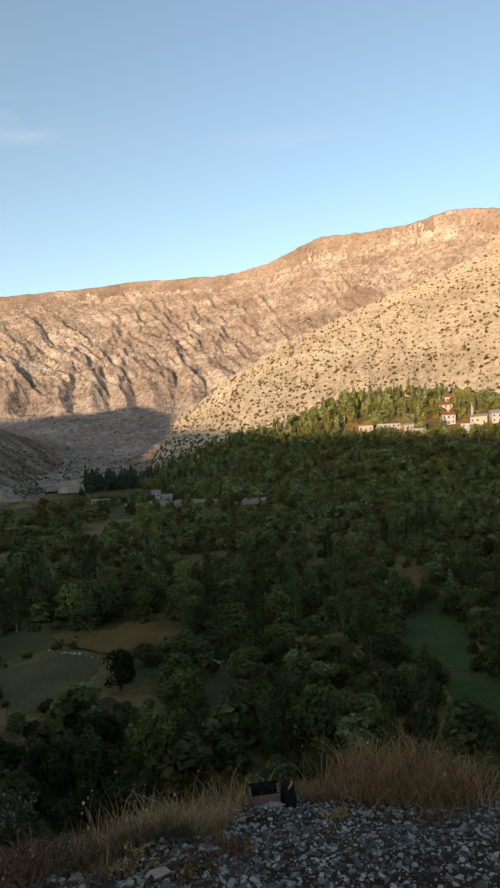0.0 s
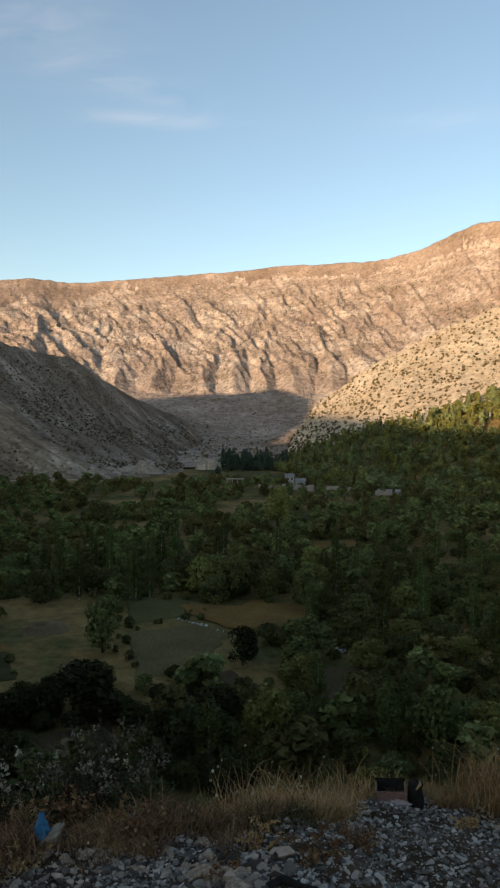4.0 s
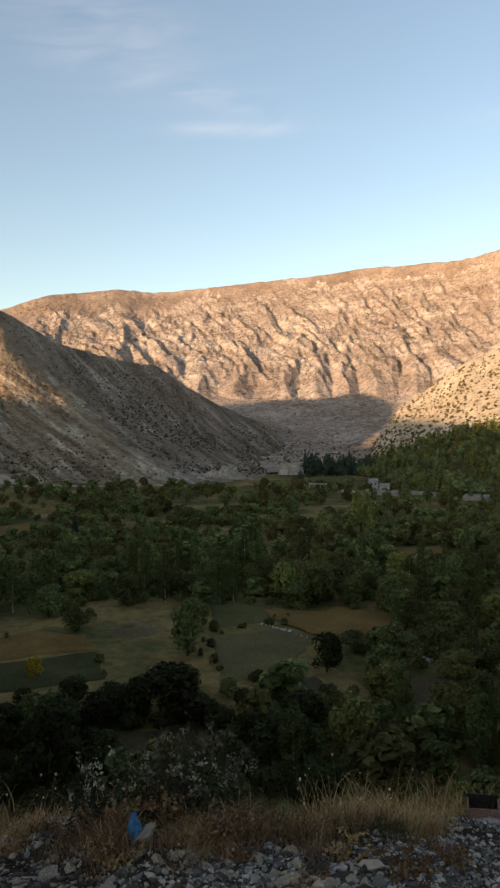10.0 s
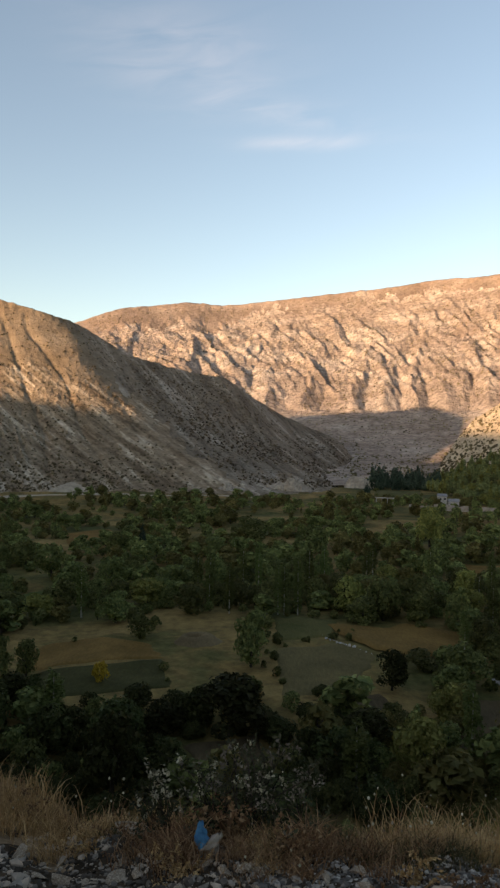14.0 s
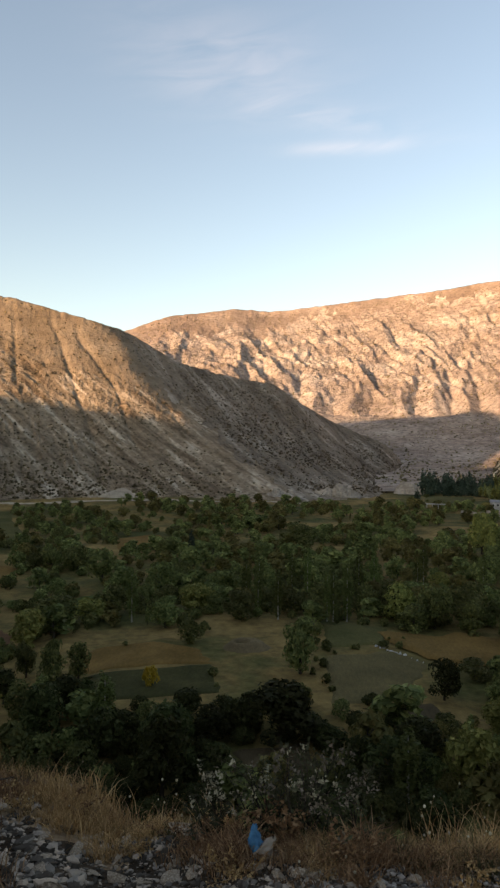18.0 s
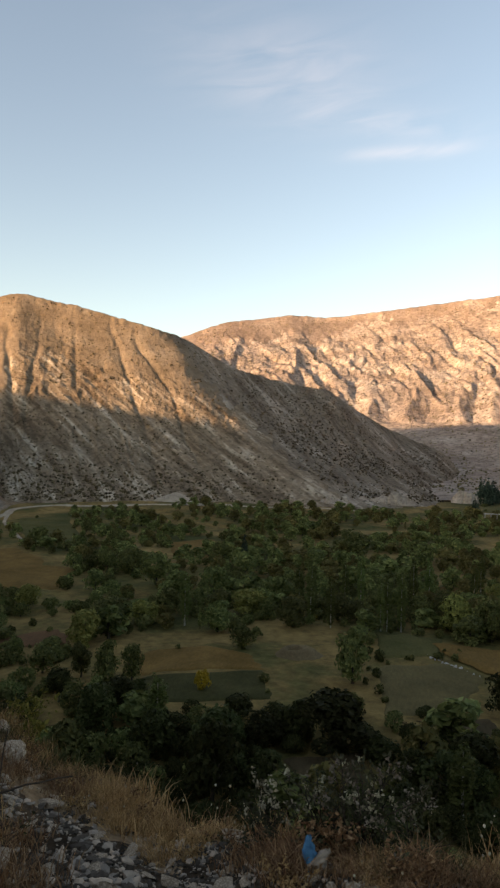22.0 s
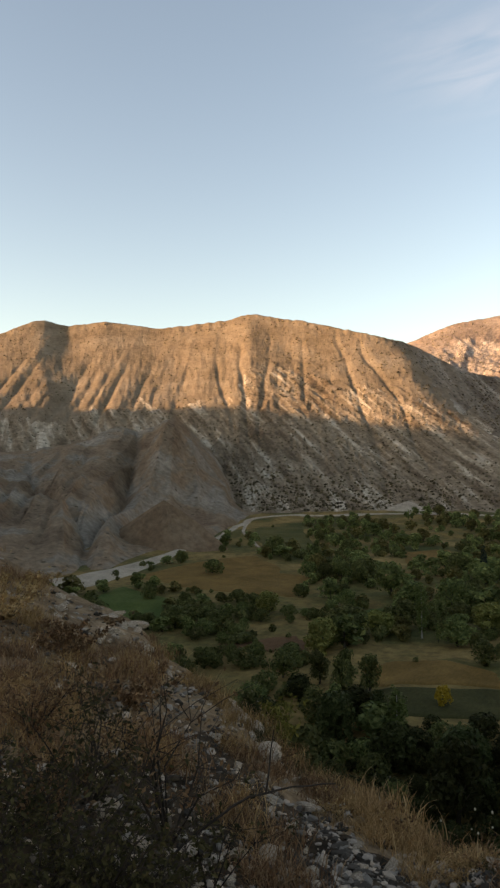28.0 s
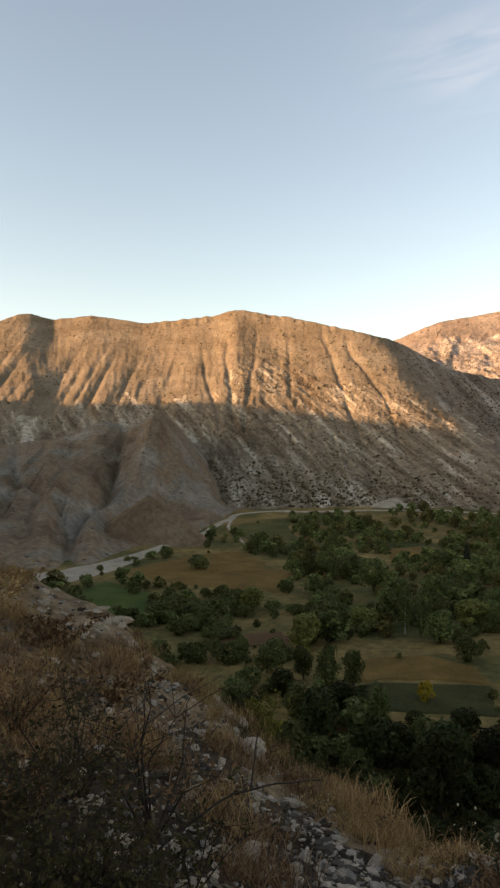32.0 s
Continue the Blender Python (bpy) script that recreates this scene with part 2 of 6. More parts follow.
BROWN_CLAY = ground_mat("brown_clay", ((0.3, (0.135, 0.085, 0.05)), (0.5, (0.19, 0.125, 0.075)), (0.7, (0.25, 0.178, 0.115))), 0.04, 0.3, None, 0.6, 0.6)
VALLEY = ground_mat("valley_meadow", ((0.38, (0.062, 0.066, 0.022)), (0.46, (0.11, 0.092, 0.032)), (0.53, (0.175, 0.118, 0.043)), (0.64, (0.26, 0.174, 0.066))),
                    0.024, 0.4, None, 0.7, 0.4, grain=(0.5, 1.35))
SHOULDER = ground_mat("stony_shoulder", ((0.3, (0.022, 0.015, 0.009)), (0.5, (0.05, 0.033, 0.02)), (0.7, (0.105, 0.07, 0.042))),
                      1.3, 14.0, None, 0.9, 0.03)

BANK_EARTH = ground_mat("tan_bank_earth", ((0.3, (0.10, 0.064, 0.036)), (0.5, (0.19, 0.125, 0.072)), (0.7, (0.30, 0.21, 0.13))), 1.6, 16.0, None, 0.9, 0.03, grain=(0.5, 1.35))

# ---- the land ----
# left mountain: skyline, its distance and its foot
L_SKY = Line((-7.6, -4.9), (-7, -4.4), (-5.6, -2.5), (-3.8, -0.3), (-1.1, 0.74), (1.2, 1.8), (3.25, 3.05), (5.3, 4.5), (9, 5.06), (13.2, 6.2),
             (17, 8.4), (20, 9.25), (25.1, 10.45), (27.6, 10.8), (29.8, 11.15), (31.7, 10.65), (37.1, 10.0), (41.6, 10.5), (44.2, 10.05),
             (46.35, 10.5), (49.3, 9.3), (60, 5), (76, 2), soft=0.35)
L_FAR = Line((-7.6, 800), (17, 815), (20, 820), (27, 840), (30, 845), (37, 880), (45, 930), (76, 930), soft=0.8)
L_FOOT = Line((-7.6, 535), (10, 530), (28, 530), (34, 560), (50, 560), (76, 500), soft=2)


SCRUB, SHADED = {}, {}
# two sharp ridges run down the left hill: azimuth of each by the angle above eye level
EDGE_A = Line((-6, 2.4), (-4.7, 3.8), (-3.3, 5.6), (-1.9, 7.8), (-0.1, 10.6), (3.1, 13.4), (5.4, 15.6), (7.6, 17.4), (8.8, 18.6), (12, 21), soft=0.4)
EDGE_B = Line((-6, -3.9), (-4.7, -2.7), (-3.75, -1.8), (-1.5, 0.1), (0.35, 1.9), (4.7, 6.0), (8, 9), soft=0.4)
# gullies down the sunny face: azimuth by the angle above eye level, and depth
GULLIES = (
    (1.0, Line((-2.9, 14.8), (0.6, 16.7), (3.8, 17.8), (6.3, 19.5), (8, 21))),
    (0.9, Line((-3.7, 19.0), (-0.2, 19.5), (3.4, 20.8), (7.8, 22.4), (9.5, 23))),
    (0.6, Line((2.0, 25.5), (4.8, 25.5), (9.5, 25.6))),
    (0.6, Line((2.8, 29.2), (6.0, 28.6), (9.0, 28.2))),
    (0.8, Line((-0.6, 29.8), (3.8, 30.2), (8.0, 30.7))),
    (0.6, Line((1.1, 31.1), (3.0, 31.3), (6.6, 32.5))),
    (0.4, Line((0, 11.8), (3, 14.2), (6.2, 16.0))),
)


def left_mountain():
    az, v = np.meshgrid(np.linspace(-7.6, 76, 900), np.concatenate([np.linspace(0, 1, 250), np.linspace(1.02, 2.0, 30)]), indexing="ij")
    rr, rb = L_FAR(az), L_FOOT(az)
    s = np.clip(v, 0, 1)
    r = rb + (rr - rb) * v
    foot = -EYE / rb
    el = foot + (rise(L_SKY(az)) - foot) * (0.42 * s + 0.58 * s ** 1.25)
    # flanks turned from the sun fall back behind the two ridges
    deg = np.degrees(np.arctan(el)) + 0.3 * fbm(az * 0.5, s * 5, 3, 12)
    past = EDGE_A(deg) - az
    bend = np.log1p(np.exp(np.clip(past / 0.4, -30, 30))) * 0.4
    past_b = EDGE_B(deg) - az
    gap = np.clip(EDGE_A(deg) - EDGE_B(deg), 0.5, 9)
    fall = np.log1p(np.exp(np.clip(past_b / 0.25, -30, 30))) * 0.25
    high = 0.35 + 0.65 * smooth(-4.6, -2.6, deg)
    r = r + high * (19 * np.minimum(bend, gap) - 40 * np.exp(-np.abs(past_b) / 1.1) + 44 * np.minimum(fall, 2.1) + 5 * np.clip(fall - 2.1, 0, 5)
                    - 3.0 * np.clip(9 + np.minimum(past, 0), 0, 9))
    z = EYE + el * r
    top = EYE + r * rise(L_SKY(az))
    z = np.where(v > 1, top - (v - 1) * (60 + 0.4 * top), z)
    fan = 29 + (az - 29) / (1 + 1.1 * (1 - s))           # gullies fan out from the peak
    wob = fbm(az * 0.3, s * 3, 3, 11)
    env = np.sin(np.pi * np.clip(s * 0.95 + 0.03, 0, 1)) ** 0.7
    size = np.clip(top / 200, 0.05, 1)
    west = smooth(29, 33, az)
    # single narrow gullies at uneven gaps, with blunt spurs between
    rng = random.Random(77)
    lanes, q = [], 8.0
    while q < 74:
        lanes.append((q, rng.uniform(0.35, 1.0) * (0.15 if q < 32.5 else 0.62), rng.uniform(0.0, 0.3), rng.uniform(0.78, 0.97)))
        q += rng.uniform(0.9, 2.1) if q < 29 else rng.uniform(0.8, 1.7)
    cut = 0
    for q, deep, low, up in lanes:
        d = fan + 0.22 * wob + 0.05 * fbm(s * 9, s * 0 + q, 3, 13) - q
        cut = cut + deep * (np.exp(-(d / 0.16) ** 2) + 0.55 * np.exp(-(d / 0.5) ** 2)) * smooth(low, low + 0.15, s) * (1 - smooth(up - 0.22, up, s))
    for deep, line in GULLIES:
        d = az - line(deg) - 0.12 * wob - 0.1 * fbm(s * 14, s * 0 + deep * 9, 3, 14)
        lo_, hi_ = line.a[np.abs(np.gradient(line.v)) > 1e-4][[0, -1]]
        cut = cut + 0.85 * deep * (np.exp(-(d / 0.2) ** 2) + 0.6 * np.exp(-(d / 0.6) ** 2)) * (0.7 + 0.6 * vnoise(deg * 1.1, deep * 7, 16)) * smooth(lo_ - 1.0, lo_ + 0.8, deg) * (1 - smooth(hi_ - 1.2, hi_ + 0.6, deg))
    z = z - env * size * (3.6 + 1.4 * west) * cut 
    z = z + env * size * (2.5 + 2.5 * west) * (ridged(fan * 0.6 + 0.3 * wob, s * 0.8, 2, 3) - 0.6)
    z = z + env * size * (2.6 * fbm(az * 0.7, s * 6, 4, 21) + 1.1 * fbm(az * 4 + s * 5, s * 24, 3, 23))
    # fine rills in the pale scarps of the lower slope
    belt = np.exp(-((s - 0.30 - 0.06 * wob) / 0.13) ** 2) * smooth(17, 22, az) * (1 - smooth(33, 37, az))
    z = z + belt * 9.0 * (ridged(fan * 2.2 + wob, s * 2, 3, 7) - 0.6)
    # slanting hatch of thin beds on the sunny flank
    bed = ridged((deg - 0.62 * az) * 1.7 + 0.8 * wob, (az + deg) * 0.45, 3, 17)
    z = z + env * size * 3.6 * (bed - 0.6) * (1 - west) * (1 - smooth(-0.6, 0.6, past)) * (1 - 0.75 * smooth(0.72, 0.9, s))
    z = z + np.where(v > 0.97, 1.2 * fbm(az * 2.2, v * 3, 3, 5), 0)
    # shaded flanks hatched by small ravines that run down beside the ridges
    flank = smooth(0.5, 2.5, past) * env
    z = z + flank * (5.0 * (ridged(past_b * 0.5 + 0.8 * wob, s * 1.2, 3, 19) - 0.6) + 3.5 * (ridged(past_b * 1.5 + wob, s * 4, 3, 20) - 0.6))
    # mask for the scrub that deepens the shade of the flank
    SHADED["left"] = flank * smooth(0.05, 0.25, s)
    x, y = polar(az, r)
    SCRUB["left"] = (x, y, z, s)
    ob = sheet("hill_left", x, y, z - 5.0 * (v <= 0), ROCK_LEFT)
    ob.data.materials.append(HILL_TURF)
    ob.data.materials.append(ROCK_FLANK_DIM)
    rough_edge = 0.16 * fbm(az * 0.35, s * 4, 4, 25) + 0.07 * fbm(az * 2.2, s * 16, 3, 26)
    # index 2, the dimmed rock, covers the flank turned from the sun
    kind = np.where(past + 1.6 * fbm(az * 0.9, s * 9, 3, 27) > 0.5, 2, np.where(s + rough_edge > 0.74 - 0.14 * west, 1, 0))
    ob.data.polygons.foreach_set("material_index", kind[:-1, :-1].astype(np.int32).ravel())
    return tagged(ob, "dry gullied brown hill with a rounded crest, half in evening sun", "hill", kind="structure")


F_SKY = Line((30, 6), (17, 8.5), (15, 9.35), (13.25, 9.8), (8.2, 10.4), (5.5, 10.2), (1, 10.7), (-3.5, 11.2), (-7.8, 11.6), (-11.2, 12.03), (-18.6, 12.3),
             (-21.8, 12.95), (-26, 14.7), (-30, 14.8), (-33, 14.98), (-36.5, 15.7), (-40, 15.35), (-52, 16), soft=0.4)
F_FAR = Line((30, 2000), (5, 2150), (-10, 2100), (-20, 1950), (-28, 1700), (-40, 1550), (-52, 1500), soft=3)
F_TOE = Line((30, 1500), (5, 1480), (-10, 1400), (-20, 1300), (-30, 1250), (-52, 1200), soft=3)


def far_mountain():
    az, v = np.meshgrid(np.linspace(-52, 30, 900), np.concatenate([np.linspace(0, 0.3, 50), np.linspace(0.305, 1, 210), np.linspace(1.02, 1.6, 16)]), indexing="ij")
    rr, rt = F_FAR(az), F_TOE(az)
    top = EYE + rr * rise(F_SKY(az))
    toe = EYE + rt * rise(2.0)
    a = np.clip(v / 0.3, 0, 1)
    b = np.clip((v - 0.3) / 0.7, 0, 1)
    r = np.where(v < 0.3, 640 + (rt - 640) * a, rt + (rr - rt) * (v - 0.3) / 0.7)
    z = np.where(v < 0.3, toe * a ** 2.9 + 9 * np.sin(np.pi * a) * (ridged(az * 0.12 - 1.6 * a + 0.3 * fbm(az * 0.4, a * 3, 2, 30), a * 1.2, 3, 29) - 0.6), toe + (top - toe) * (0.85 * b + 0.15 * b ** 6))
    z = np.where(v > 1, top - (v - 1) * 300, z)
    wob = 0.75 * fbm(az * 0.35, b * 2.5, 4, 31)
    env = np.where(b > 0, np.clip(np.sin(np.pi * np.clip(b * 0.93 + 0.05, 0, 1)), 0, 1) ** 0.6, 0) + 0.25 * (b <= 0) * a
    env = env * smooth(-0.02, 0.2, np.where(b > 0, b, 1))
    saw = lambda q: 1 - np.abs(2 * (q - np.floor(q)) - 1)

    def spurs(q, lean):
        """Spurs with a broad western face and a short steep eastern one."""
        f = -q - np.floor(-q)
        return np.where(f < lean, f / lean, (1 - f) / (1 - lean))

    rag = wob + 0.22 * fbm(az * 1.3, b * 8, 3, 34)
    some = 0.1 + 1.1 * vnoise(az * 0.5, b * 5.5, 33)
    other = 0.1 + 1.1 * vnoise(az * 0.4 + 9, b * 4.0, 35)
    one = spurs((az - 8.5 * b) / 2.6 + 0.8 * rag, 0.6) * some
    two = spurs((az + 2.5 * b) / 2.4 + 0.8 * rag + 0.3, 0.62) * other
    three = spurs((az - 9.5 * b) / 1.0 + 1.4 * rag, 0.58) * vnoise(az * 0.9, b * 9, 36)
    wide = spurs((az + 4.5 * b) / 5.4 + 0.5 * wob + 0.3, 0.6)
    calm = 1 - 0.7 * smooth(0.80, 0.95, b + 0.08 * wob)
    z = z + env * (b > 0) * (14 * np.maximum(one, 0.9 * two) + 9 * (wide - 0.5) * (1 - smooth(0.5, 0.9, b)) + 7.0 * three - 6) * calm
    z = z + env * (3.5 * (ridged((az + 5 * b) * 1.0 + wob * 2, b * 4, 3, 37) - 0.6) + 3.5 * (ridged((az - 6 * b) * 2.6 + wob * 3, b * 14, 3, 39) - 0.62)
                   + 3.0 * fbm(az * 1.3, b * 11, 4, 41) + 2.8 * fbm(az * 5, b * 40, 3, 45)) * (0.4 + 0.6 * calm)
    facet = 1 - np.abs(((az * 0.36 + wob * 0.8) % 1) * 2 - 1)          # pointed spurs at the toe
    z = z + 20 * (facet - 0.45) * np.exp(-((b - 0.10) / 0.15) ** 2) * (b > 0)
    z = z + env * 1.8 * (saw(b * 13 + 0.5 * wob + az * 0.05) - 0.5) * smooth(0.35, 0.6, b)      # ledges of rock
    z = z + np.where(v > 0.97, 2.5 * fbm(az * 2.0, v, 3, 43), 0)
    x, y = polar(az, r)
    SCRUB["far"] = (x, y, z, np.where(v > 1, 1, v))
    ob = sheet("mountain_far", x, y, z, ROCK_FAR)
    ob.data.materials.append(ROCK_CAP)
    edge = b + 0.10 * fbm(az * 0.45, b * 5, 4, 47) + 0.07 * fbm(az * 3, b * 20, 3, 48)
    cap = (edge > 0.93 - 0.09 * smooth(0, 9, az)) | (fbm(az * 0.30 + 7, b * 3.2, 3, 49) > 0.42) & (b > 0.55) & (az < -9)
    ob.data.polygons.foreach_set("material_index", cap[:-1, :-1].astype(np.int32).ravel())
    return tagged(ob, "long ribbed limestone mountain wall lit by the low sun", "mountain", kind="structure")


R_SKY = Line((-10.2, -4.9), (-11, -3.9), (-11.7, -2.5), (-12.7, -0.7), (-13.4, 0.25), (-14.3, 1.4), (-16, 2.5), (-18.15, 4.12), (-22.85, 6.6), (-27.5, 8.5), (-32, 10.1), (-36.4, 11.6), (-39.85, 12.8), (-52, 15.5), soft=0.25)
R_FAR = Line((-10.2, 690), (-11, 720), (-12, 800), (-13.4, 860), (-14.5, 880), (-18, 880), (-23, 920), (-27.5, 960), (-32, 1000), (-40, 1050), (-52, 1100), soft=0.6)
R_FOOT = Line((-10.2, 640), (-12, 600), (-13, 570), (-14.5, 530), (-18, 480), (-26, 430), (-37, 380), (-52, 340), soft=1)


def right_height(az, r):
    rr, rb = R_FAR(az), R_FOOT(az)
    top = EYE + rr * rise(R_SKY(az))
    v = (r - rb) / (rr - rb)
    s = np.clip(v, 0, 1)
    z = top * (0.75 * s + 0.25 * s ** 1.6)
    env = np.sin(np.pi * s) ** 0.6
    z = z + env * np.clip(top / 200, 0.1, 1) * (5 * (ridged(az * 0.45 + 0.4 * fbm(az * .4, s * 2, 2, 57), s * 0.6, 2, 51) - 0.6) + 5 * fbm(az * 0.8, s * 6, 4, 53))
    return np.where(v > 1, top - (v - 1) * 120, z)


def right_hill():
    az, v = np.meshgrid(np.linspace(-52, -10.2, 520), np.concatenate([np.linspace(0, 1, 200), np.linspace(1.02, 1.8, 20)]), indexing="ij")
    r = R_FOOT(az) + (R_FAR(az) - R_FOOT(az)) * v
    z = right_height(az, r) + np.where(v > 0.97, 0.8 * fbm(az * 2.5, v, 2, 59), 0)
    x, y = polar(az, r)
    SCRUB["right"] = (x, y, z, np.where(v > 1, 1, v))
    return tagged(sheet("hill_right", x, y, z - 5.0 * (v <= 0), ROCK_RIGHT), "pale stony hillside dotted with scrub in full evening sun", "hill", kind="structure")


# grey gullied clay at the foot of the left hill
K_FOOT = Line((29, 520), (30, 505), (32, 425), (33.5, 385), (36.5, 340), (41, 297), (46, 275), (60, 260), soft=0.6)
K_SKY = Line((29, -4.9), (30.5, -4.2), (31.3, -2.8), (32.5, -0.6), (34.5, 1.4), (36, 2.5), (38, 2.0), (40.8, 2.0), (43, 1.0), (45.2, 0.5), (49.4, 0.3), (60, 0), soft=0.5)


CLAY_RIDGES = (
    (24, 1.5, Line((-6.0, 41.2), (-4.4, 40.2), (-2.3, 37.7), (2.3, 35.6))),
    (9, 0.8, Line((-2.5, 36.4), (1.7, 35.8))),
    (-20, 1.0, Line((-7.0, 43.3), (-5.9, 42.2), (-2.3, 39.9), (1.7, 38.9))),
    (13, 1.6, Line((-1.3, 44.8), (0.5, 43.8), (2.1, 39.8))),
    (10, 1.8, Line((-1.1, 49.6), (0.4, 46.8), (1.6, 43.2))),
    (-8, 0.7, Line((-6.2, 43.0), (-4.4, 44.8), (-2.7, 47.2))),
    (9, 0.7, Line((-2.8, 34.2), (0.8, 34.8))),
    (8, 1.0, Line((-3.3, 32.1), (0.4, 30.2))),
)


def clay_hills():
    az, v = np.meshgrid(np.linspace(29, 60, 420), np.concatenate([np.linspace(0, 1, 200), np.linspace(1.02, 1.4, 12)]), indexing="ij")
    rb = K_FOOT(az)
    rr = np.full_like(az, 640.0)
    top = EYE + rr * rise(K_SKY(az))
    s = np.clip(v, 0, 1)
    r = rb + (rr - rb) * v
    x, y = polar(az, r)
    z = np.clip(top, 0.5, None) * (0.2 * s + 0.8 * s ** 1.8)
    deg = np.degrees(np.arctan2(z - EYE, r))
    wob = fbm(az * 0.22, s * 2.4, 4, 131)
    env = np.sin(np.pi * np.clip(s * 0.90 + 0.02, 0, 1)) ** 1.1 * smooth(29.5, 33, az)
    for high, wide, line in CLAY_RIDGES:
        z = z + env * high * np.exp(-np.abs(az - line(deg) + 0.25 * wob) / wide)
    down = az + 0.8 * deg * smooth(33, 38, az)           # rills run down to the west of the peak, straight below it
    z = z + env * (11 * (ridged(down * 0.30 + wob * 0.7, s * 1.0, 2, 137) - 0.6) + 10 * (ridged(down * 0.8 + wob * 1.2, s * 1.3, 3, 138) - 0.6) + 1.2 * fbm(az * 2, s * 14, 3, 139))
    hold = 1 - 0.9 * (1 - smooth(0.3, 0.78, s)) * np.exp(-((az - 36.5) / 4.8) ** 4)       # a hollow behind the mound
    z = np.maximum(z * hold, -0.6)
    z = z + (floor_height(x, y) - 0.9) * (1 - smooth(0, 0.12, s))
    z = np.where(v > 1, z - (v - 1) * 90, z) - 5.0 * (v <= 0)
    return tagged(sheet("clay_hills", x, y, z, BADLAND), "bare grey clay hills cut by gullies", "badlands", kind="structure")


def clay_mound():
    """A pointed brown mound standing before the clay hills."""
    t, u = np.meshgrid(np.linspace(0, 2 * np.pi, 120), np.linspace(0, 1, 50), indexing="ij")
    d = 33 * (1 - u)
    lobe = 1 + 0.22 * fbm(np.cos(t) * 1.6, np.sin(t) * 1.6, 2, 151)
    mx, my = polar(36.9, 368.0)
    x, y = mx + np.cos(t) * d * lobe * 1.15, my + np.sin(t) * d * lobe * 0.85
    z = 25.5 * u ** 1.1 + 3.0 * np.sin(np.pi * u) * (ridged(np.cos(t) * 3 + 4, np.sin(t) * 3 + 4, 2, 153) - 0.5) * 2 - 4.0 + 0.5 * fbm(x / 8, y / 8, 3, 155) * np.sin(np.pi * u)
    return tagged(sheet("clay_mound", x, y, z, BROWN_CLAY), "pointed brown clay mound at the foot of the hill", "mound", kind="structure")


def floor_height(x, y):
    r = np.hypot(x, y)
    z = 1.2 * fbm(x / 70, y / 70, 3, 71) + 0.35 * fbm(x / 15, y / 15, 3, 73)
    terr = fbm(x / 160 + 3, y / 110, 2, 75) * 3.5
    step = np.floor(terr) + smooth(0.8, 1.0, terr - np.floor(terr))
    return (z + 0.9 * step) * smooth(5000, 700, r) - 0.3


def valley_floor():
    az = np.linspace(-180, 180, 1081)
    r = np.concatenate([[0.5], np.geomspace(40, 700, 330), np.geomspace(720, 4900, 24)])
    az, r = np.meshgrid(az, r, indexing="ij")
    x, y = polar(az, r)
    return tagged(sheet("ground", x, y, floor_height(x, y), VALLEY), "valley floor of meadows, orchards and small ploughed fields in shade", "valley floor", kind="structure")


# the spur on which the camera stands
S_EDGE = Line((-60, 4.6), (-38, 4.6), (-24, 4.4), (-15, 3.6), (6, 3.4), (14, 4.2), (18, 4.7), (20, 5.2), (31, 6.9), (39, 8.6), (45, 10), (50, 11.2), (62, 14), (90, 30), soft=1.2)
S_RISE = Line((-60, -26.5), (-38, -26.8), (-30, -27.5), (-26, -27.3), (-19, -28.3), (-12, -29.2), (-6, -29.8), (6, -29.9), (12, -29.3), (15.5, -28.9), (18, -28.3), (20, -26.9), (22.5, -25.2), (26, -24.3), (28, -23.2),
              (29.5, -21.7), (31.5, -20.2), (34.5, -17.8), (38, -15.4), (39.3, -13.2), (42, -11.8), (45, -10.6), (49, -8), (56, -4), (90, 8), soft=0.6)


def spur_height(az, r):
    re = S_EDGE(az)
    ze = EYE + re * rise(S_RISE(az))
    near = EYE - 1.62
    s = np.clip((r - 1.2) / (re - 1.2), 0, 1)
    z = near + (ze - near) * (0.6 * s + 0.4 * s ** 2)
    z = z - np.clip(r - re, 0, None) * 0.78
    x, y = polar(az, r)
    z = z + (0.05 * fbm(x * 1.1, y * 1.1, 4, 81) + 0.03 * fbm(x * 5, y * 5, 3, 83)) * np.clip(r / 2, 0, 1)
    return z + np.where(r > re, 0.5 * fbm(x / 6, y / 6, 3, 85) * np.clip((r - re) / 6, 0, 1), 0)


def spur():
    az = np.linspace(-60, 90, 900)
    r = np.concatenate([np.linspace(0.05, 2.2, 12), np.geomspace(2.25, 14, 300), np.geomspace(14.3, 66, 40)])
    az, r = np.meshgrid(az, r, indexing="ij")
    x, y = polar(az, r)
    ob = sheet("slope", x, y, np.maximum(spur_height(az, r), -3), SHOULDER)
    ob.data.materials.append(BANK_EARTH)
    up = (r - 1.2) / (S_EDGE(az) - 1.2) + 0.22 * fbm(x * 1.4, y * 1.4, 3, 88)
    tan = (az > 17 + 3 * fbm(r * 2, r * 0, 2, 89)) & (up > 0.66 - 0.3 * smooth(33, 42, az))
    ob.data.polygons.foreach_set("material_index", tan[:-1, :-1].astype(np.int32).ravel())
    return tagged(ob, "stony roadside shoulder with gravel falling away to the valley", "slope", kind="structure")


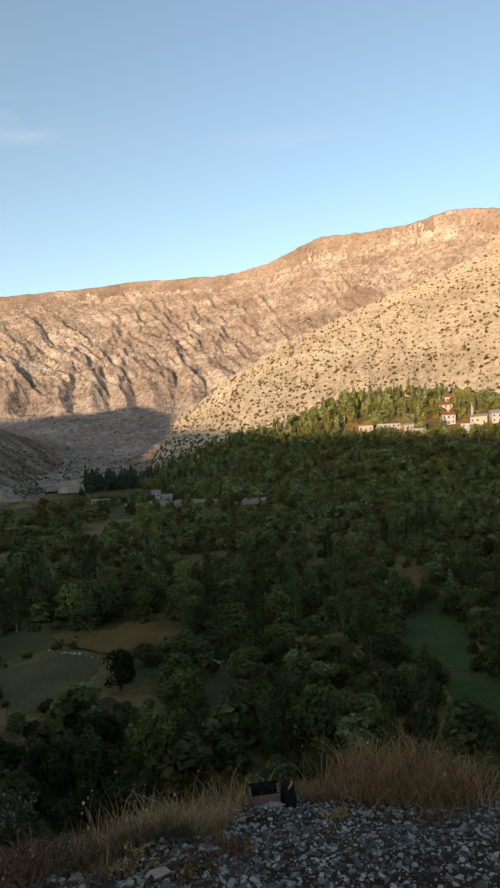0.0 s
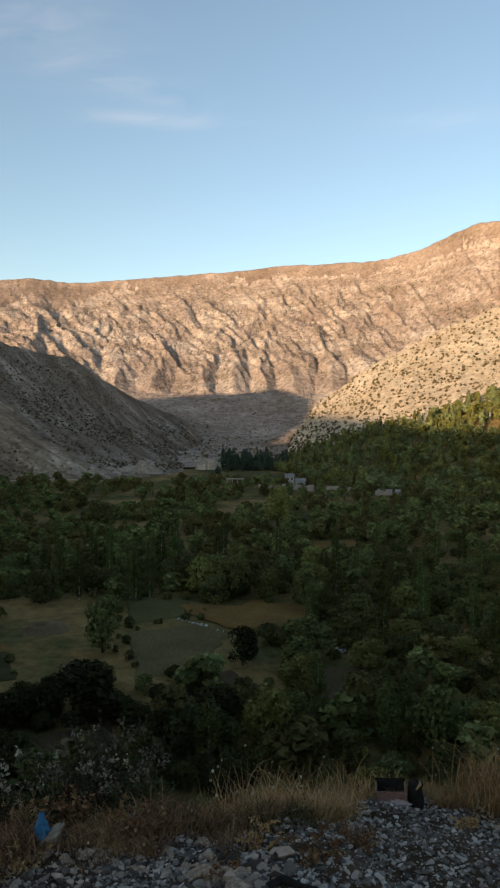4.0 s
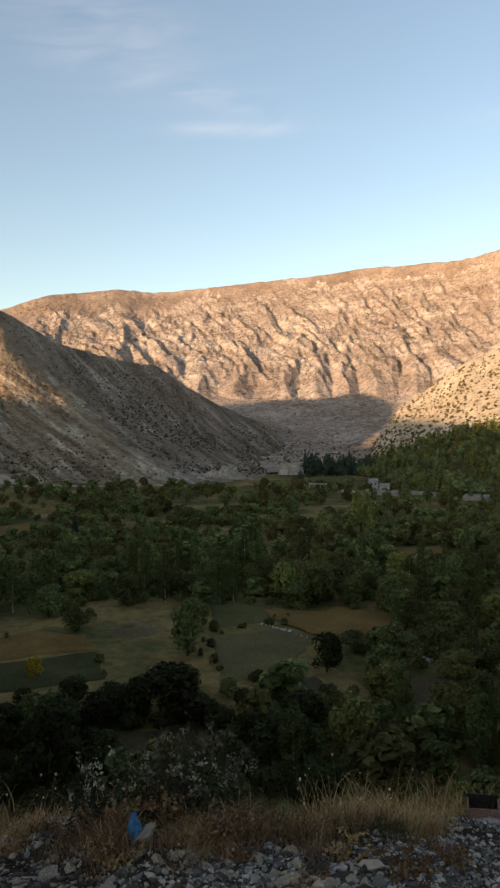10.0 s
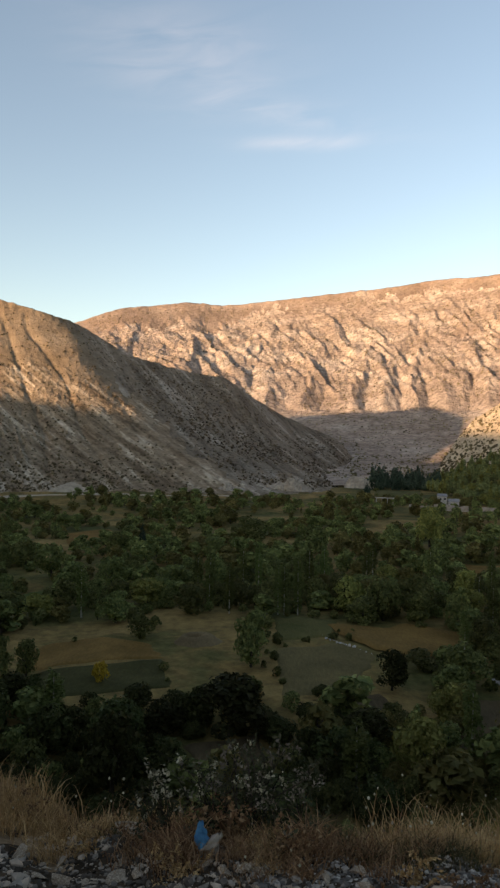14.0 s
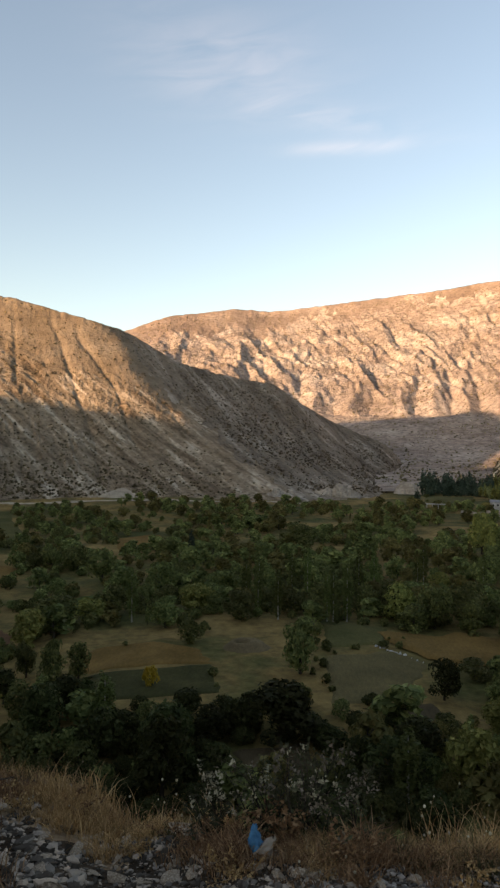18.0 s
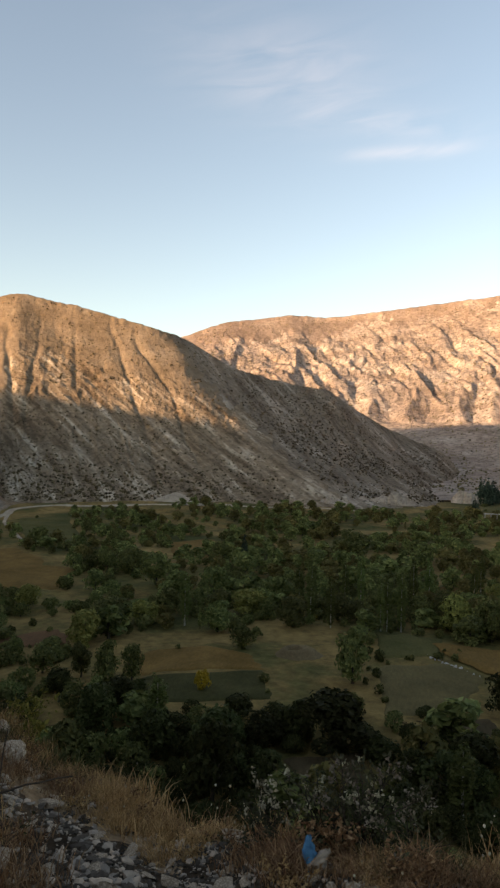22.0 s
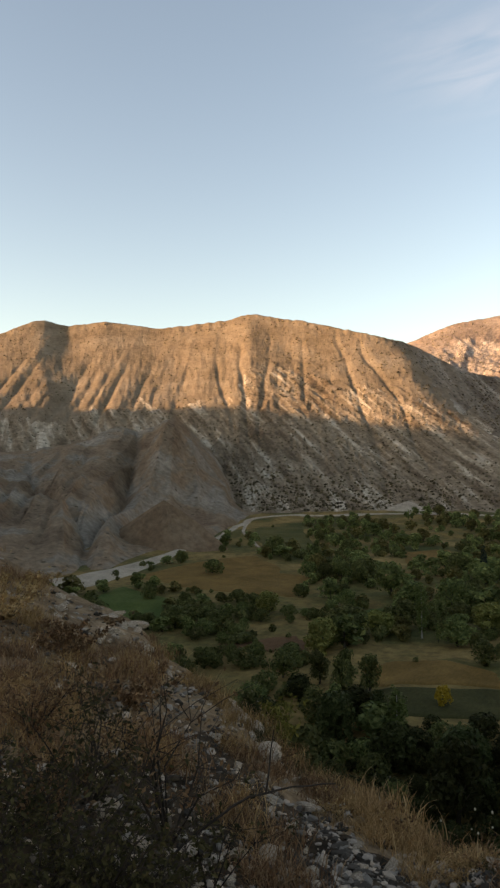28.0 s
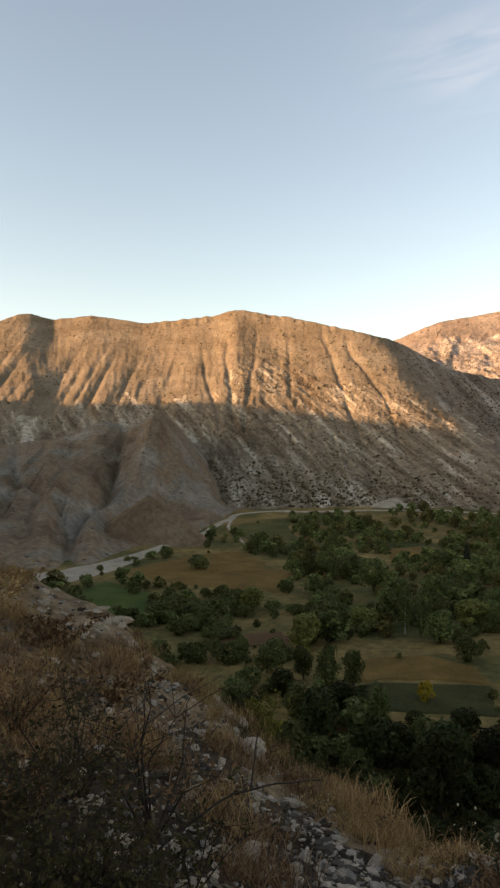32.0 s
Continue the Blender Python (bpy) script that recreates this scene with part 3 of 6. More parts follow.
def verge():
    """Trodden earth of the roadside under the viewer's feet."""
    az, r = np.meshgrid(np.linspace(0, 360, 97), np.concatenate([[0.0], np.linspace(0.1, 1.3, 16)]), indexing="ij")
    x, y = polar(az, r)
    z = EYE - 1.6 + 0.012 * fbm(x * 4, y * 4, 3, 87) - 0.12 * smooth(0.9, 1.3, r)
    return tagged(sheet("verge", x, y, z, SHOULDER), "trodden stony earth of the roadside verge", "verge", kind="structure")


# hills behind the camera, which keep the valley in shade
B_TOP = Line((-190, 60), (62, 40), (70, 95), (75, 138), (78.5, 172), (80, 163), (83, 153), (84.8, 148), (86.6, 188), (88, 194), (90, 190), (94, 170), (98, 149), (104.5, 148), (108, 151), (112, 155), (116, 154), (124, 147), (140, 135), (160, 130), (190, 120), soft=0.6)


def hill_behind():
    az, v = np.meshgrid(np.linspace(62, 302, 320), np.concatenate([[0], np.geomspace(0.004, 1.6, 90)]), indexing="ij")
    lead = np.clip(np.cos(np.radians(az - SUN_AZ)), 0.32, 1)
    rr = 500 / lead
    top = B_TOP(np.where(az > 180, az - 360, az))
    top = np.where(az > 180, np.interp(az, [180, 230, 290], [120, 90, 50]), top)
    start = np.where(az < 89.5, 30.0, 0.05)
    r = start + (rr - start) * v
    s = np.clip(v, 0, 1)
    foot = EYE - 1.64 - 14 * (az < 89.5) - 25 * smooth(292, 302, az) * s
    z = foot + (top - foot) * np.clip((s - 0.008) / 0.992, 0, 1) ** 0.8
    z = np.where(v > 1, top * (1 - (v - 1) / 0.55) - 6 * (v > 1.5), z) + 6 * np.sin(np.pi * s) * fbm(az / 12, v * 5, 4, 91)
    x, y = polar(az, r)
    return tagged(sheet("hill_behind", x, y, z, ROCK_LEFT), "dry hillside rising behind the roadside", "hill", kind="structure")


left_mountain()
far_mountain()
right_hill()
clay_hills()
clay_mound()
valley_floor()
spur()
verge()
hill_behind()


# ---- growing things ----
def leaf_mat(name, dark, mid, light, rough=0.6, hues=(0.465, 0.52), values=(0.55, 1.35)):
    m, n, l, b = material(name, rough)
    geo = n.new("ShaderNodeNewGeometry")
    info = n.new("ShaderNodeObjectInfo")
    r = ramp(n, ((0.0, dark), (0.5, mid), (1.0, light)))
    l.new(geo.outputs["Random Per Island"], r.inputs[0])
    hue = n.new("ShaderNodeHueSaturation")
    mr = n.new("ShaderNodeMapRange")
    mr.inputs[3].default_value, mr.inputs[4].default_value = values
    l.new(info.outputs["Random"], mr.inputs[0])
    l.new(mr.outputs[0], hue.inputs["Value"])
    mh = n.new("ShaderNodeMapRange")
    mh.inputs[3].default_value, mh.inputs[4].default_value = hues
    l.new(info.outputs["Random"], mh.inputs[0])
    l.new(mh.outputs[0], hue.inputs["Hue"])
    clump = noise_node(n, l, 0.13, 2, 0.5)
    cr = ramp(n, ((0.36, (0.6, 0.6, 0.55)), (0.64, (1.35, 1.35, 1.35))))
    l.new(clump.outputs["Fac"], cr.inputs[0])
    l.new(mixed(n, l, "MULTIPLY", 1.0, r.outputs[0], cr.outputs[0]), hue.inputs["Color"])
    l.new(hue.outputs[0], b.inputs["Base Color"])
    thin = n.new("ShaderNodeBsdfTranslucent")
    l.new(hue.outputs[0], thin.inputs["Color"])
    both = n.new("ShaderNodeMixShader")
    both.inputs[0].default_value = 0.24
    l.new(b.outputs[0], both.inputs[1])
    l.new(thin.outputs[0], both.inputs[2])
    l.new(both.outputs[0], n["Material Output"].inputs["Surface"])
    return m


def bark_mat(name, a, b_):
    m, n, l, b = material(name, 0.9)
    t = noise_node(n, l, (3, 3, 0.7), 6)
    r = ramp(n, ((0.35, a), (0.65, b_)))
    l.new(t.outputs["Fac"], r.inputs[0])
    l.new(r.outputs[0], b.inputs["Base Color"])
    bumped(n, l, b, t.outputs["Fac"], 0.6, 0.05)
    return m


LEAF = leaf_mat("broad_leaves", (0.07, 0.085, 0.03), (0.12, 0.138, 0.046), (0.195, 0.204, 0.07))
LEAF_OLIVE = leaf_mat("autumn_leaves", (0.135, 0.14, 0.04), (0.19, 0.19, 0.055), (0.26, 0.24, 0.074))
LEAF_POPLAR = leaf_mat("poplar_leaves", (0.07, 0.09, 0.026), (0.10, 0.125, 0.038), (0.135, 0.155, 0.052))
# darker leaf green for near plants: the spur's shade put into the colour
LEAF_SHADE = leaf_mat("shade_darkened_leaves", (0.03, 0.036, 0.012), (0.047, 0.055, 0.018), (0.08, 0.085, 0.031))
# hillside green lightened: the haze of distance is mixed into the leaf colour
LEAF_HILL_HAZE = leaf_mat("hazed_hillside_leaves", (0.10, 0.122, 0.052), (0.155, 0.178, 0.074), (0.225, 0.245, 0.10))
LEAF_GOLD = leaf_mat("golden_green_leaves", (0.12, 0.122, 0.036), (0.17, 0.165, 0.046), (0.225, 0.212, 0.062), 0.6, (0.5, 0.51), (0.9, 1.1))
LEAF_YELLOW = leaf_mat("yellow_leaves", (0.28, 0.19, 0.02), (0.45, 0.30, 0.03), (0.55, 0.40, 0.06))
LEAF_FIR = leaf_mat("conifer_needles", (0.028, 0.044, 0.03), (0.045, 0.066, 0.046), (0.07, 0.092, 0.062))
LEAF_SCRUB = leaf_mat("scrub_leaves", (0.075, 0.06, 0.03), (0.125, 0.10, 0.052), (0.18, 0.145, 0.08))
BARK = bark_mat("dark_bark", (0.035, 0.028, 0.02), (0.09, 0.075, 0.06))
BARK_PALE = bark_mat("pale_poplar_bark", (0.25, 0.23, 0.19), (0.5, 0.48, 0.42))


def tube(points, radii, sides=6):
    """Vertices and quads of a tapered tube along points."""
    p, rad = np.asarray(points, float), np.asarray(radii, float)
    d = np.gradient(p, axis=0)
    d /= np.linalg.norm(d, axis=1)[:, None] + 1e-9
    up = np.where(np.abs(d[:, 2:3]) > 0.9, [[1.0, 0, 0]], [[0, 0, 1.0]])
    a = np.cross(d, up)
    a /= np.linalg.norm(a, axis=1)[:, None]
    b = np.cross(d, a)
    t = np.linspace(0, 2 * np.pi, sides, endpoint=False)
    v = p[:, None] + rad[:, None, None] * (np.cos(t)[None, :, None] * a[:, None] + np.sin(t)[None, :, None] * b[:, None])
    i = np.arange(len(p) * sides).reshape(len(p), sides)
    j = np.roll(i, -1, 1)
    return v.reshape(-1, 3), np.stack([i[:-1], j[:-1], j[1:], i[1:]], -1).reshape(-1, 4)


def joined(pieces):
    vs, fs, k = [], [], 0
    for v, f in pieces:
        vs.append(v)
        fs.append(np.asarray(f) + k)
        k += len(v)
    return np.concatenate(vs), np.concatenate(fs)


def leaves(rng, centre, normal, size, stretch=1.0):
    """Small bent four-cornered leaves or sprays at the centres."""
    n = len(centre)
    nn = normal / (np.linalg.norm(normal, axis=1)[:, None] + 1e-9)
    q = rng.normal(size=(n, 3))
    a = np.cross(nn, q)
    a /= np.linalg.norm(a, axis=1)[:, None] + 1e-9
    b = np.cross(nn, a)
    s = (size * rng.uniform(0.6, 1.3, n))[:, None]
    bend = nn * s * 0.25
    v = np.stack([centre - a * s * stretch - bend, centre - b * s * 0.62, centre + a * s * stretch - bend, centre + b * s * 0.62], 1)
    return v.reshape(-1, 3), np.arange(4 * n).reshape(n, 4)


def crown_points(rng, lobes, count, shell=0.66):
    """Points and outward ways on a heap of lobes (x, y, z, radius, flatness)."""
    lb = np.asarray(lobes)
    w = lb[:, 3] ** 2
    k = rng.choice(len(lb), count * 2, p=w / w.sum())
    d = rng.normal(size=(len(k), 3))
    d[:, 2] = d[:, 2] * 0.9 + 0.25
    d /= np.linalg.norm(d, axis=1)[:, None]
    p = lb[k, :3] + d * (lb[k, 3] * rng.uniform(shell, 1.14, len(k)))[:, None] * np.stack([np.ones(len(k)), np.ones(len(k)), lb[k, 4]], 1)
    inside = np.zeros(len(k), bool)
    for c in lb:
        inside |= np.linalg.norm((p - c[:3]) / [1, 1, c[4]], axis=1) < c[3] * 0.6
    keep = np.where(~inside)[0][:count]
    return p[keep], d[keep]


def round_lobes(rng, h, w, base):
    out = []
    for _ in range(rng.integers(15, 22)):
        a, u, t = rng.uniform(0, 6.28), rng.uniform(0, 1) ** 0.5, rng.uniform(0.0, 1)
        wide = np.sin(np.pi * (0.30 + 0.60 * t))
        rad = w * rng.uniform(0.12, 0.26)
        out.append((np.cos(a) * u * (w / 2 - rad) * wide, np.sin(a) * u * (w / 2 - rad) * wide, base + rad * 0.8 + t * (h - base - 1.7 * rad), rad, rng.uniform(0.75, 1.0)))
    return out


def spindle_lobes(rng, h, w, base):
    out = []
    for t in np.linspace(0, 1, 13):
        rad = w * 0.5 * max(0.22, np.sin(np.pi * (0.12 + 0.80 * t)) ** 0.8) * rng.uniform(0.75, 1.05)
        out.append((rng.normal(0, w * 0.07), rng.normal(0, w * 0.07), base + t * (h - base - rad * 1.2) + rad * 0.3, rad, 1.7))
    return out


def trunk_mesh(rng, h, thick, limbs, reach, straight=False):
    lean = 0 if straight else 0.06 * h
    z = np.linspace(-0.3, h, 7)
    main = np.stack([lean * np.sin(z / h * 2 + rng.uniform(0, 6)), lean * np.cos(z / h * 2.3 + rng.uniform(0, 6)), z], 1)
    main[:, :2] -= main[0, :2]
    out = [tube(main, thick * np.linspace(1.15, 0.3, 7), 7)]
    for k in range(limbs):
        t = rng.integers(2, 5)
        a = rng.uniform(0, 6.28)
        e = main[t] + np.array([np.cos(a) * reach, np.sin(a) * reach, h * rng.uniform(0.15, 0.4)])
        m = (main[t] + e) / 2 + [0, 0, -0.05 * h]
        out.append(tube([main[t], m, e], [thick * 0.5, thick * 0.33, thick * 0.12], 5))
    return joined(out)


def raw_tree(kind, seed, detail=1.0):
    """Trunk and crown (vertices, faces) of a tree one unit high and one wide, to be stretched to its size."""
    rng = np.random.default_rng(seed)
    if kind == "poplar":
        lob, n, size, tr = spindle_lobes(rng, 14, 3.0, 1.6), int(900 * detail), 0.30, trunk_mesh(rng, 12.5, 0.17, 0, 1, True)
        h, w = 14, 3.0
    elif kind == "fir":
        lob = [(0, 0, 0.8 + 9 * t, 2.3 * (1 - t) + 0.25, 0.8) for t in np.linspace(0, 1, 12)]
        n, size, tr = int(800 * detail), 0.34, trunk_mesh(rng, 9, 0.2, 0, 1, True)
        h, w = 10, 4.6
    elif kind == "bush":
        lob, n, size, tr = round_lobes(rng, 3.0, 4.5, 0.0), int(700 * detail), 0.22, trunk_mesh(rng, 1.6, 0.12, 4, 1.0)
        h, w = 3.0, 4.5
    else:
        lob, n, size, tr = round_lobes(rng, 8.0, 8.0, 0.1), int(1300 * detail), 0.36, trunk_mesh(rng, 4.6, 0.26, 5, 1.9)
        h, w = 8.0, 8.0
    size = size / detail ** 0.5
    p, d = crown_points(rng, lob, n)
    cr = leaves(rng, p, d + rng.normal(scale=0.32, size=d.shape), np.full(len(p), size))
    # loose outer sprays
    sc = np.array([1 / w, 1 / w, 1 / h])
    return (tr[0] * sc, tr[1]), (cr[0] * sc, cr[1])


TREES = {}


def plant(kind, look_, az, r, h, w, z=None, turn=None, label="", category="tree", group=""):
    """One tree as a thing of its own, with trunk and crown."""
    name, leaf, bark, variants, what = look_
    seed = int((abs(az) * 131 + r * 17) % variants)
    x, y = polar(az, r)
    if z is None:
        z = float(floor_height(np.array(x), np.array(y)))
    rot = Matrix.Rotation((az * 3.7 + r) % 6.283, 4, "Z")
    m = Matrix.Translation((float(x), float(y), float(z) - 0.1)) @ rot @ Matrix.Diagonal((w, w, h, 1))
    key = (name, seed)
    if key not in TREES:
        tr, cr = raw_tree(kind, 100 + seed * 7 + len(name))
        top = new(name)
        for part_name, (v, f), mat, smooth_it in (("trunk", tr, bark, True), ("crown", cr, leaf, False)):
            ob = mesh_object(part_name, v, f, mat, smooth_it)
            ob.parent = top
        tagged(top, label or what, category, group)
        top.matrix_basis = m
        TREES[key] = top
        return top
    ob = copy_thing(TREES[key], Matrix.Translation(m.translation) @ rot @ Matrix.Diagonal((1, 1, 1, 1)))
    ob.matrix_basis = m
    return tagged(ob, label or what, category, group)


BROAD = ("orchard_tree", LEAF, BARK, 5, "dark green broadleaf tree with a rounded uneven crown")
WALNUT = ("walnut_tree", LEAF_SHADE, BARK, 4, "walnut tree with a broad dense crown, leaves darkened for shade")
OLIVE = ("autumn_tree", LEAF_OLIVE, BARK, 4, "yellowing olive-green broadleaf tree in the valley")
POPLAR = ("poplar", LEAF_POPLAR, BARK_PALE, 4, "tall narrow poplar with a pale bare trunk")
CYPRESS = ("cypress", LEAF_FIR, BARK, 2, "dark slim cypress standing on the meadow")
BUSH = ("bush", LEAF, BARK, 4, "rounded dark green bush on the meadow")
YELLOW = ("yellow_tree", LEAF_YELLOW, BARK, 1, "small tree with bright yellow autumn leaves")

# azimuth, distance, height, width of the trees that stand out
NEAR_TREES = (
    (2.9, 134, 11.2, 9.1), (4.6, 105, 9.2, 14.2), (7.4, 107, 7.3, 7.7), (14.1, 90, 11.2, 9.4), (9.6, 91, 7.3, 6.6), (25.9, 93, 10.3, 8.9),
    (-4.9, 96, 6.9, 10.0), (-10.9, 97, 9.7, 9.3), (-1.8, 98, 5.1, 5.5), (-8.4, 127, 7.4, 7.3), (-10.6, 140, 4.3, 7.9), (19.1, 102, 8.2, 8.2),
    (23.5, 109, 8.8, 7.9), (13.5, 99, 8.3, 9.1), (16.9, 105, 5.0, 5.9), (26.7, 101, 7.3, 7.3), (28.9, 120, 4.3, 5.8), (-12.2, 116, 5.1, 6.5),
    (21.6, 117, 6.2, 7.4), (23.2, 115, 7.0, 8.2), (24.9, 120, 6.2, 7.2), (20.2, 119, 5.0, 6.4), (26.2, 126, 6.0, 7.0), (12.2, 112, 5.2, 7.0), (10.2, 104, 6.2, 7.6),
    (-18.0, 105, 8.4, 9.3), (-24.0, 99, 9.5, 8.7), (-27.7, 104, 6.7, 7.5), (-30.4, 110, 7.9, 7.1), (-6.6, 103, 5.8, 9.0),
)
MID_TREES = (
    (-11.1, 293, 16.9, 14.5), (-11.4, 243, 10.1, 12.0), (-15.4, 154, 8.4, 8.1), (-18.0, 154, 8.6, 10.5), (-20.6, 112, 8.6, 7.6), (-13.5, 117, 6.7, 8.4),
    (-10.5, 174, 8.4, 8.4), (-13.4, 173, 9.7, 8.3), (-7.6, 176, 9.2, 7.7), (-4.8, 184, 8.8, 8.8), (-3.0, 197, 7.1, 7.1), (3.2, 298, 12.6, 18.7),
    (5.9, 264, 8.5, 12.7), (13.7, 267, 9.6, 12.8), (14.1, 204, 10.6, 11.4), (11.3, 184, 8.8, 11.8), (17.2, 212, 9.3, 11.9), (18.1, 184, 8.9, 10.3),
    (-10.1, 183, 11.7, 12.4), (-7.6, 177, 12.0, 10.6), (-5.0, 182, 10.2, 10.2), (22.6, 131, 9.5, 6.0), (24.6, 138, 7.0, 5.6), (20.6, 136, 7.4, 5.4), (22.4, 180, 8.7, 13.0), (24.5, 161, 9.0, 10.3),
)
MEADOW_BUSHES = (
    (35.6, 306, 6.1, 7.3), (33.1, 275, 5.7, 10.6), (32.3, 337, 4.0, 5.4), (27.9, 331, 9.5, 12.2), (24.4, 384, 6.8, 8.0), (22.3, 326, 7.3, 8.4),
    (27.0, 299, 3.6, 4.8), (25.3, 263, 7.1, 8.4), (24.1, 260, 6.7, 7.5), (22.7, 258, 7.8, 9.5), (20.8, 254, 9.4, 13.0), (18.8, 229, 11.5, 15.4),
    (38.1, 230, 5.2, 6.3), (34.9, 205, 5.2, 10.8), (34.5, 182, 3.5, 6.4), (33.1, 153, 3.7, 5.4), (27.5, 142, 5.4, 7.5), (32.7, 201, 3.9, 9.6),
    (30.6, 202, 3.2, 7.4), (29.2, 199, 3.8, 6.4), (30.6, 177, 3.1, 8.5), (13.2, 356, 5.7, 11.4),
)
TALL_POPLARS = (
    (0.3, 175, 13.3, 2.5), (-0.8, 177, 15.2, 2.8), (0.8, 174, 13.1, 2.2), (-1.7, 197, 15.0, 3.2), (-2.9, 202, 15.0, 2.9), (6.3, 195, 13.7, 3.4),
    (7.3, 194, 12.6, 3.1), (4.4, 254, 9.1, 1.8), (-18.8, 176, 11.2, 2.2), (-20.2, 175, 11.5, 2.1), (-11.2, 223, 12.5, 2.5), (-22.4, 190, 12.1, 2.4),
    (-31.0, 245, 15.7, 3.1), (-32.1, 245, 14.3, 2.7), (-33.0, 247, 17.0, 3.6), (-33.9, 249, 16.3, 3.6), (-17.5, 192, 10.5, 1.8), (-30.2, 249, 13.9, 2.8),
    (-19.2, 248, 11.9, 2.4),
)

# fields, as corners (azimuth, distance) on the valley floor; no trees grow on them
FIELDS = []


def field_mat(name, a, b_, furrow=0.0):
    m, n, l, b = material(name, 0.95)
    c = noise_node(n, l, 0.09, 7, 0.65, 0.4)
    r = ramp(n, ((0.35, a), (0.65, b_)))
    l.new(c.outputs["Fac"], r.inputs[0])
    f = noise_node(n, l, (2.0, 0.6, 2.0), 4, 0.7)
    fr = ramp(n, ((0.3, (0.7, 0.7, 0.7)), (0.7, (1.15, 1.15, 1.15))))
    l.new(f.outputs["Fac"], fr.inputs[0])
    l.new(mixed(n, l, "MULTIPLY", 0.8, r.outputs[0], fr.outputs[0]), b.inputs["Base Color"])
    bumped(n, l, b, f.outputs["Fac"], 0.7, 0.3)
    return m


EARTH = field_mat("bare_earth", (0.098, 0.079, 0.034), (0.145, 0.112, 0.048))
EARTH_DARK = field_mat("dark_ploughed_earth", (0.066, 0.048, 0.026), (0.105, 0.074, 0.038))
STUBBLE = field_mat("dry_stubble", (0.125, 0.074, 0.022), (0.205, 0.12, 0.038))
RED_EARTH = field_mat("red_brown_earth", (0.10, 0.052, 0.025), (0.15, 0.08, 0.04))
LUCERNE = field_mat("green_lucerne", (0.05, 0.075, 0.02), (0.084, 0.106, 0.03))
# grass colour dimmed to carry the weaker light on the near valley floor
PASTURE_DIM = field_mat("dimmed_pasture", (0.036, 0.037, 0.013), (0.064, 0.058, 0.021))
GRASS = field_mat("short_grass", (0.066, 0.066, 0.022), (0.108, 0.094, 0.034))


def field(label, mat, *corners, lift=0.25):
    """A field: a soft-edged patch draped over the valley floor."""
    c = np.array([polar(a, r) for a, r in corners])
    FIELDS.append(c)
    mid = c.mean(0)
    # rounded outline through the corners
    k = len(c)
    t = np.linspace(0, k, 72, endpoint=False)
    i = t.astype(int)
    f = (t - i)[:, None]
    f = f * f * (3 - 2 * f) * 0.35 + f * 0.65
    edge = c[i % k] * (1 - f) + c[(i + 1) % k] * f
    edge = edge + (edge - mid) * 0.42 * fbm(t * 1.6, t * 0 + mid[0], 4, 61)[:, None]
    u = np.linspace(0, 1, 16)
    g = mid + (edge - mid)[None] * u[:, None, None]
    x, y = g[..., 0], g[..., 1]
    z = floor_height(x, y) + lift - 0.6 * smooth(0.9, 1.0, u)[:, None]
    x, y, z = (np.concatenate([q, q[:, :1]], 1) for q in (x, y, z))
    ob = sheet("field", x, y, z, mat)
    return tagged(ob, label, "field", kind="structure")


field("bare brown field beside a row of white stones", EARTH, (1.8, 146), (-4.2, 152), (-7.5, 144), (-6.9, 127), (0.1, 121))
field("dull brown field strip below the bare field", EARTH_DARK, (-2.6, 119), (-7.3, 124), (-8.7, 117), (-2.6, 110))
field("green grass strip in front of the poplars", GRASS, (1.4, 172), (-4.2, 175), (-3.8, 154), (1.6, 149))
field("raised terrace of dry orange-brown grass", STUBBLE, (-3.9, 165), (-9.4, 173), (-14.1, 166), (-13.5, 154), (-11.2, 147), (-6.9, 146), lift=0.9)
field("ploughed red-brown field", STUBBLE, (21.4, 151), (16.2, 156), (11.0, 150), (10.3, 140), (21.1, 138))
field("olive pasture under the ploughed strip, colour dimmed for weak light", PASTURE_DIM, (21.1, 137), (10.3, 139), (9.3, 124), (20.6, 122))
field("small green field between bushes", LUCERNE, (21.8, 209), (19.0, 215), (18.3, 193), (21.6, 187))
field("dark ploughed field under trees", EARTH_DARK, (-14.2, 128), (-18.3, 132), (-19.8, 109), (-13.9, 104))
field("dark brown clearing below the shoulder", EARTH_DARK, (8.3, 101), (1.9, 106), (0.0, 90), (7.7, 88))
field("deep green lucerne field", LUCERNE, (-30.8, 165), (-36.5, 169), (-37.5, 132), (-30.6, 131))
field("deep green field at the foot of the slope", LUCERNE, (-33.9, 126), (-40.5, 128), (-40.3, 106), (-34.4, 105))
field("dry brown field among orchards", STUBBLE, (-13.1, 261), (-17.3, 269), (-18.5, 239), (-13.9, 225))
field("dry tan patch beside a stone wall", STUBBLE, (-29.0, 212), (-33.2, 221), (-33.8, 194), (-32.0, 190))
field("narrow red-brown field between hedges", RED_EARTH, (32.0, 176), (26.5, 179), (24.5, 171), (25.6, 163), (32.0, 166))
field("bright green meadow strip", LUCERNE, (42.7, 240), (40.1, 252), (36.5, 229), (37.0, 205), (42.3, 213))
field("wide dry meadow with scattered bushes", STUBBLE, (40.9, 278), (29.6, 322), (24.6, 268), (26.5, 225), (38.7, 251))
field("pale dry meadow near the road", STUBBLE, (18.3, 341), (14.0, 360), (12.8, 310), (17.5, 298))
field("green-brown meadow at the foot of the hill", GRASS, (29.6, 433), (25.5, 448), (24.6, 350), (29.2, 341))
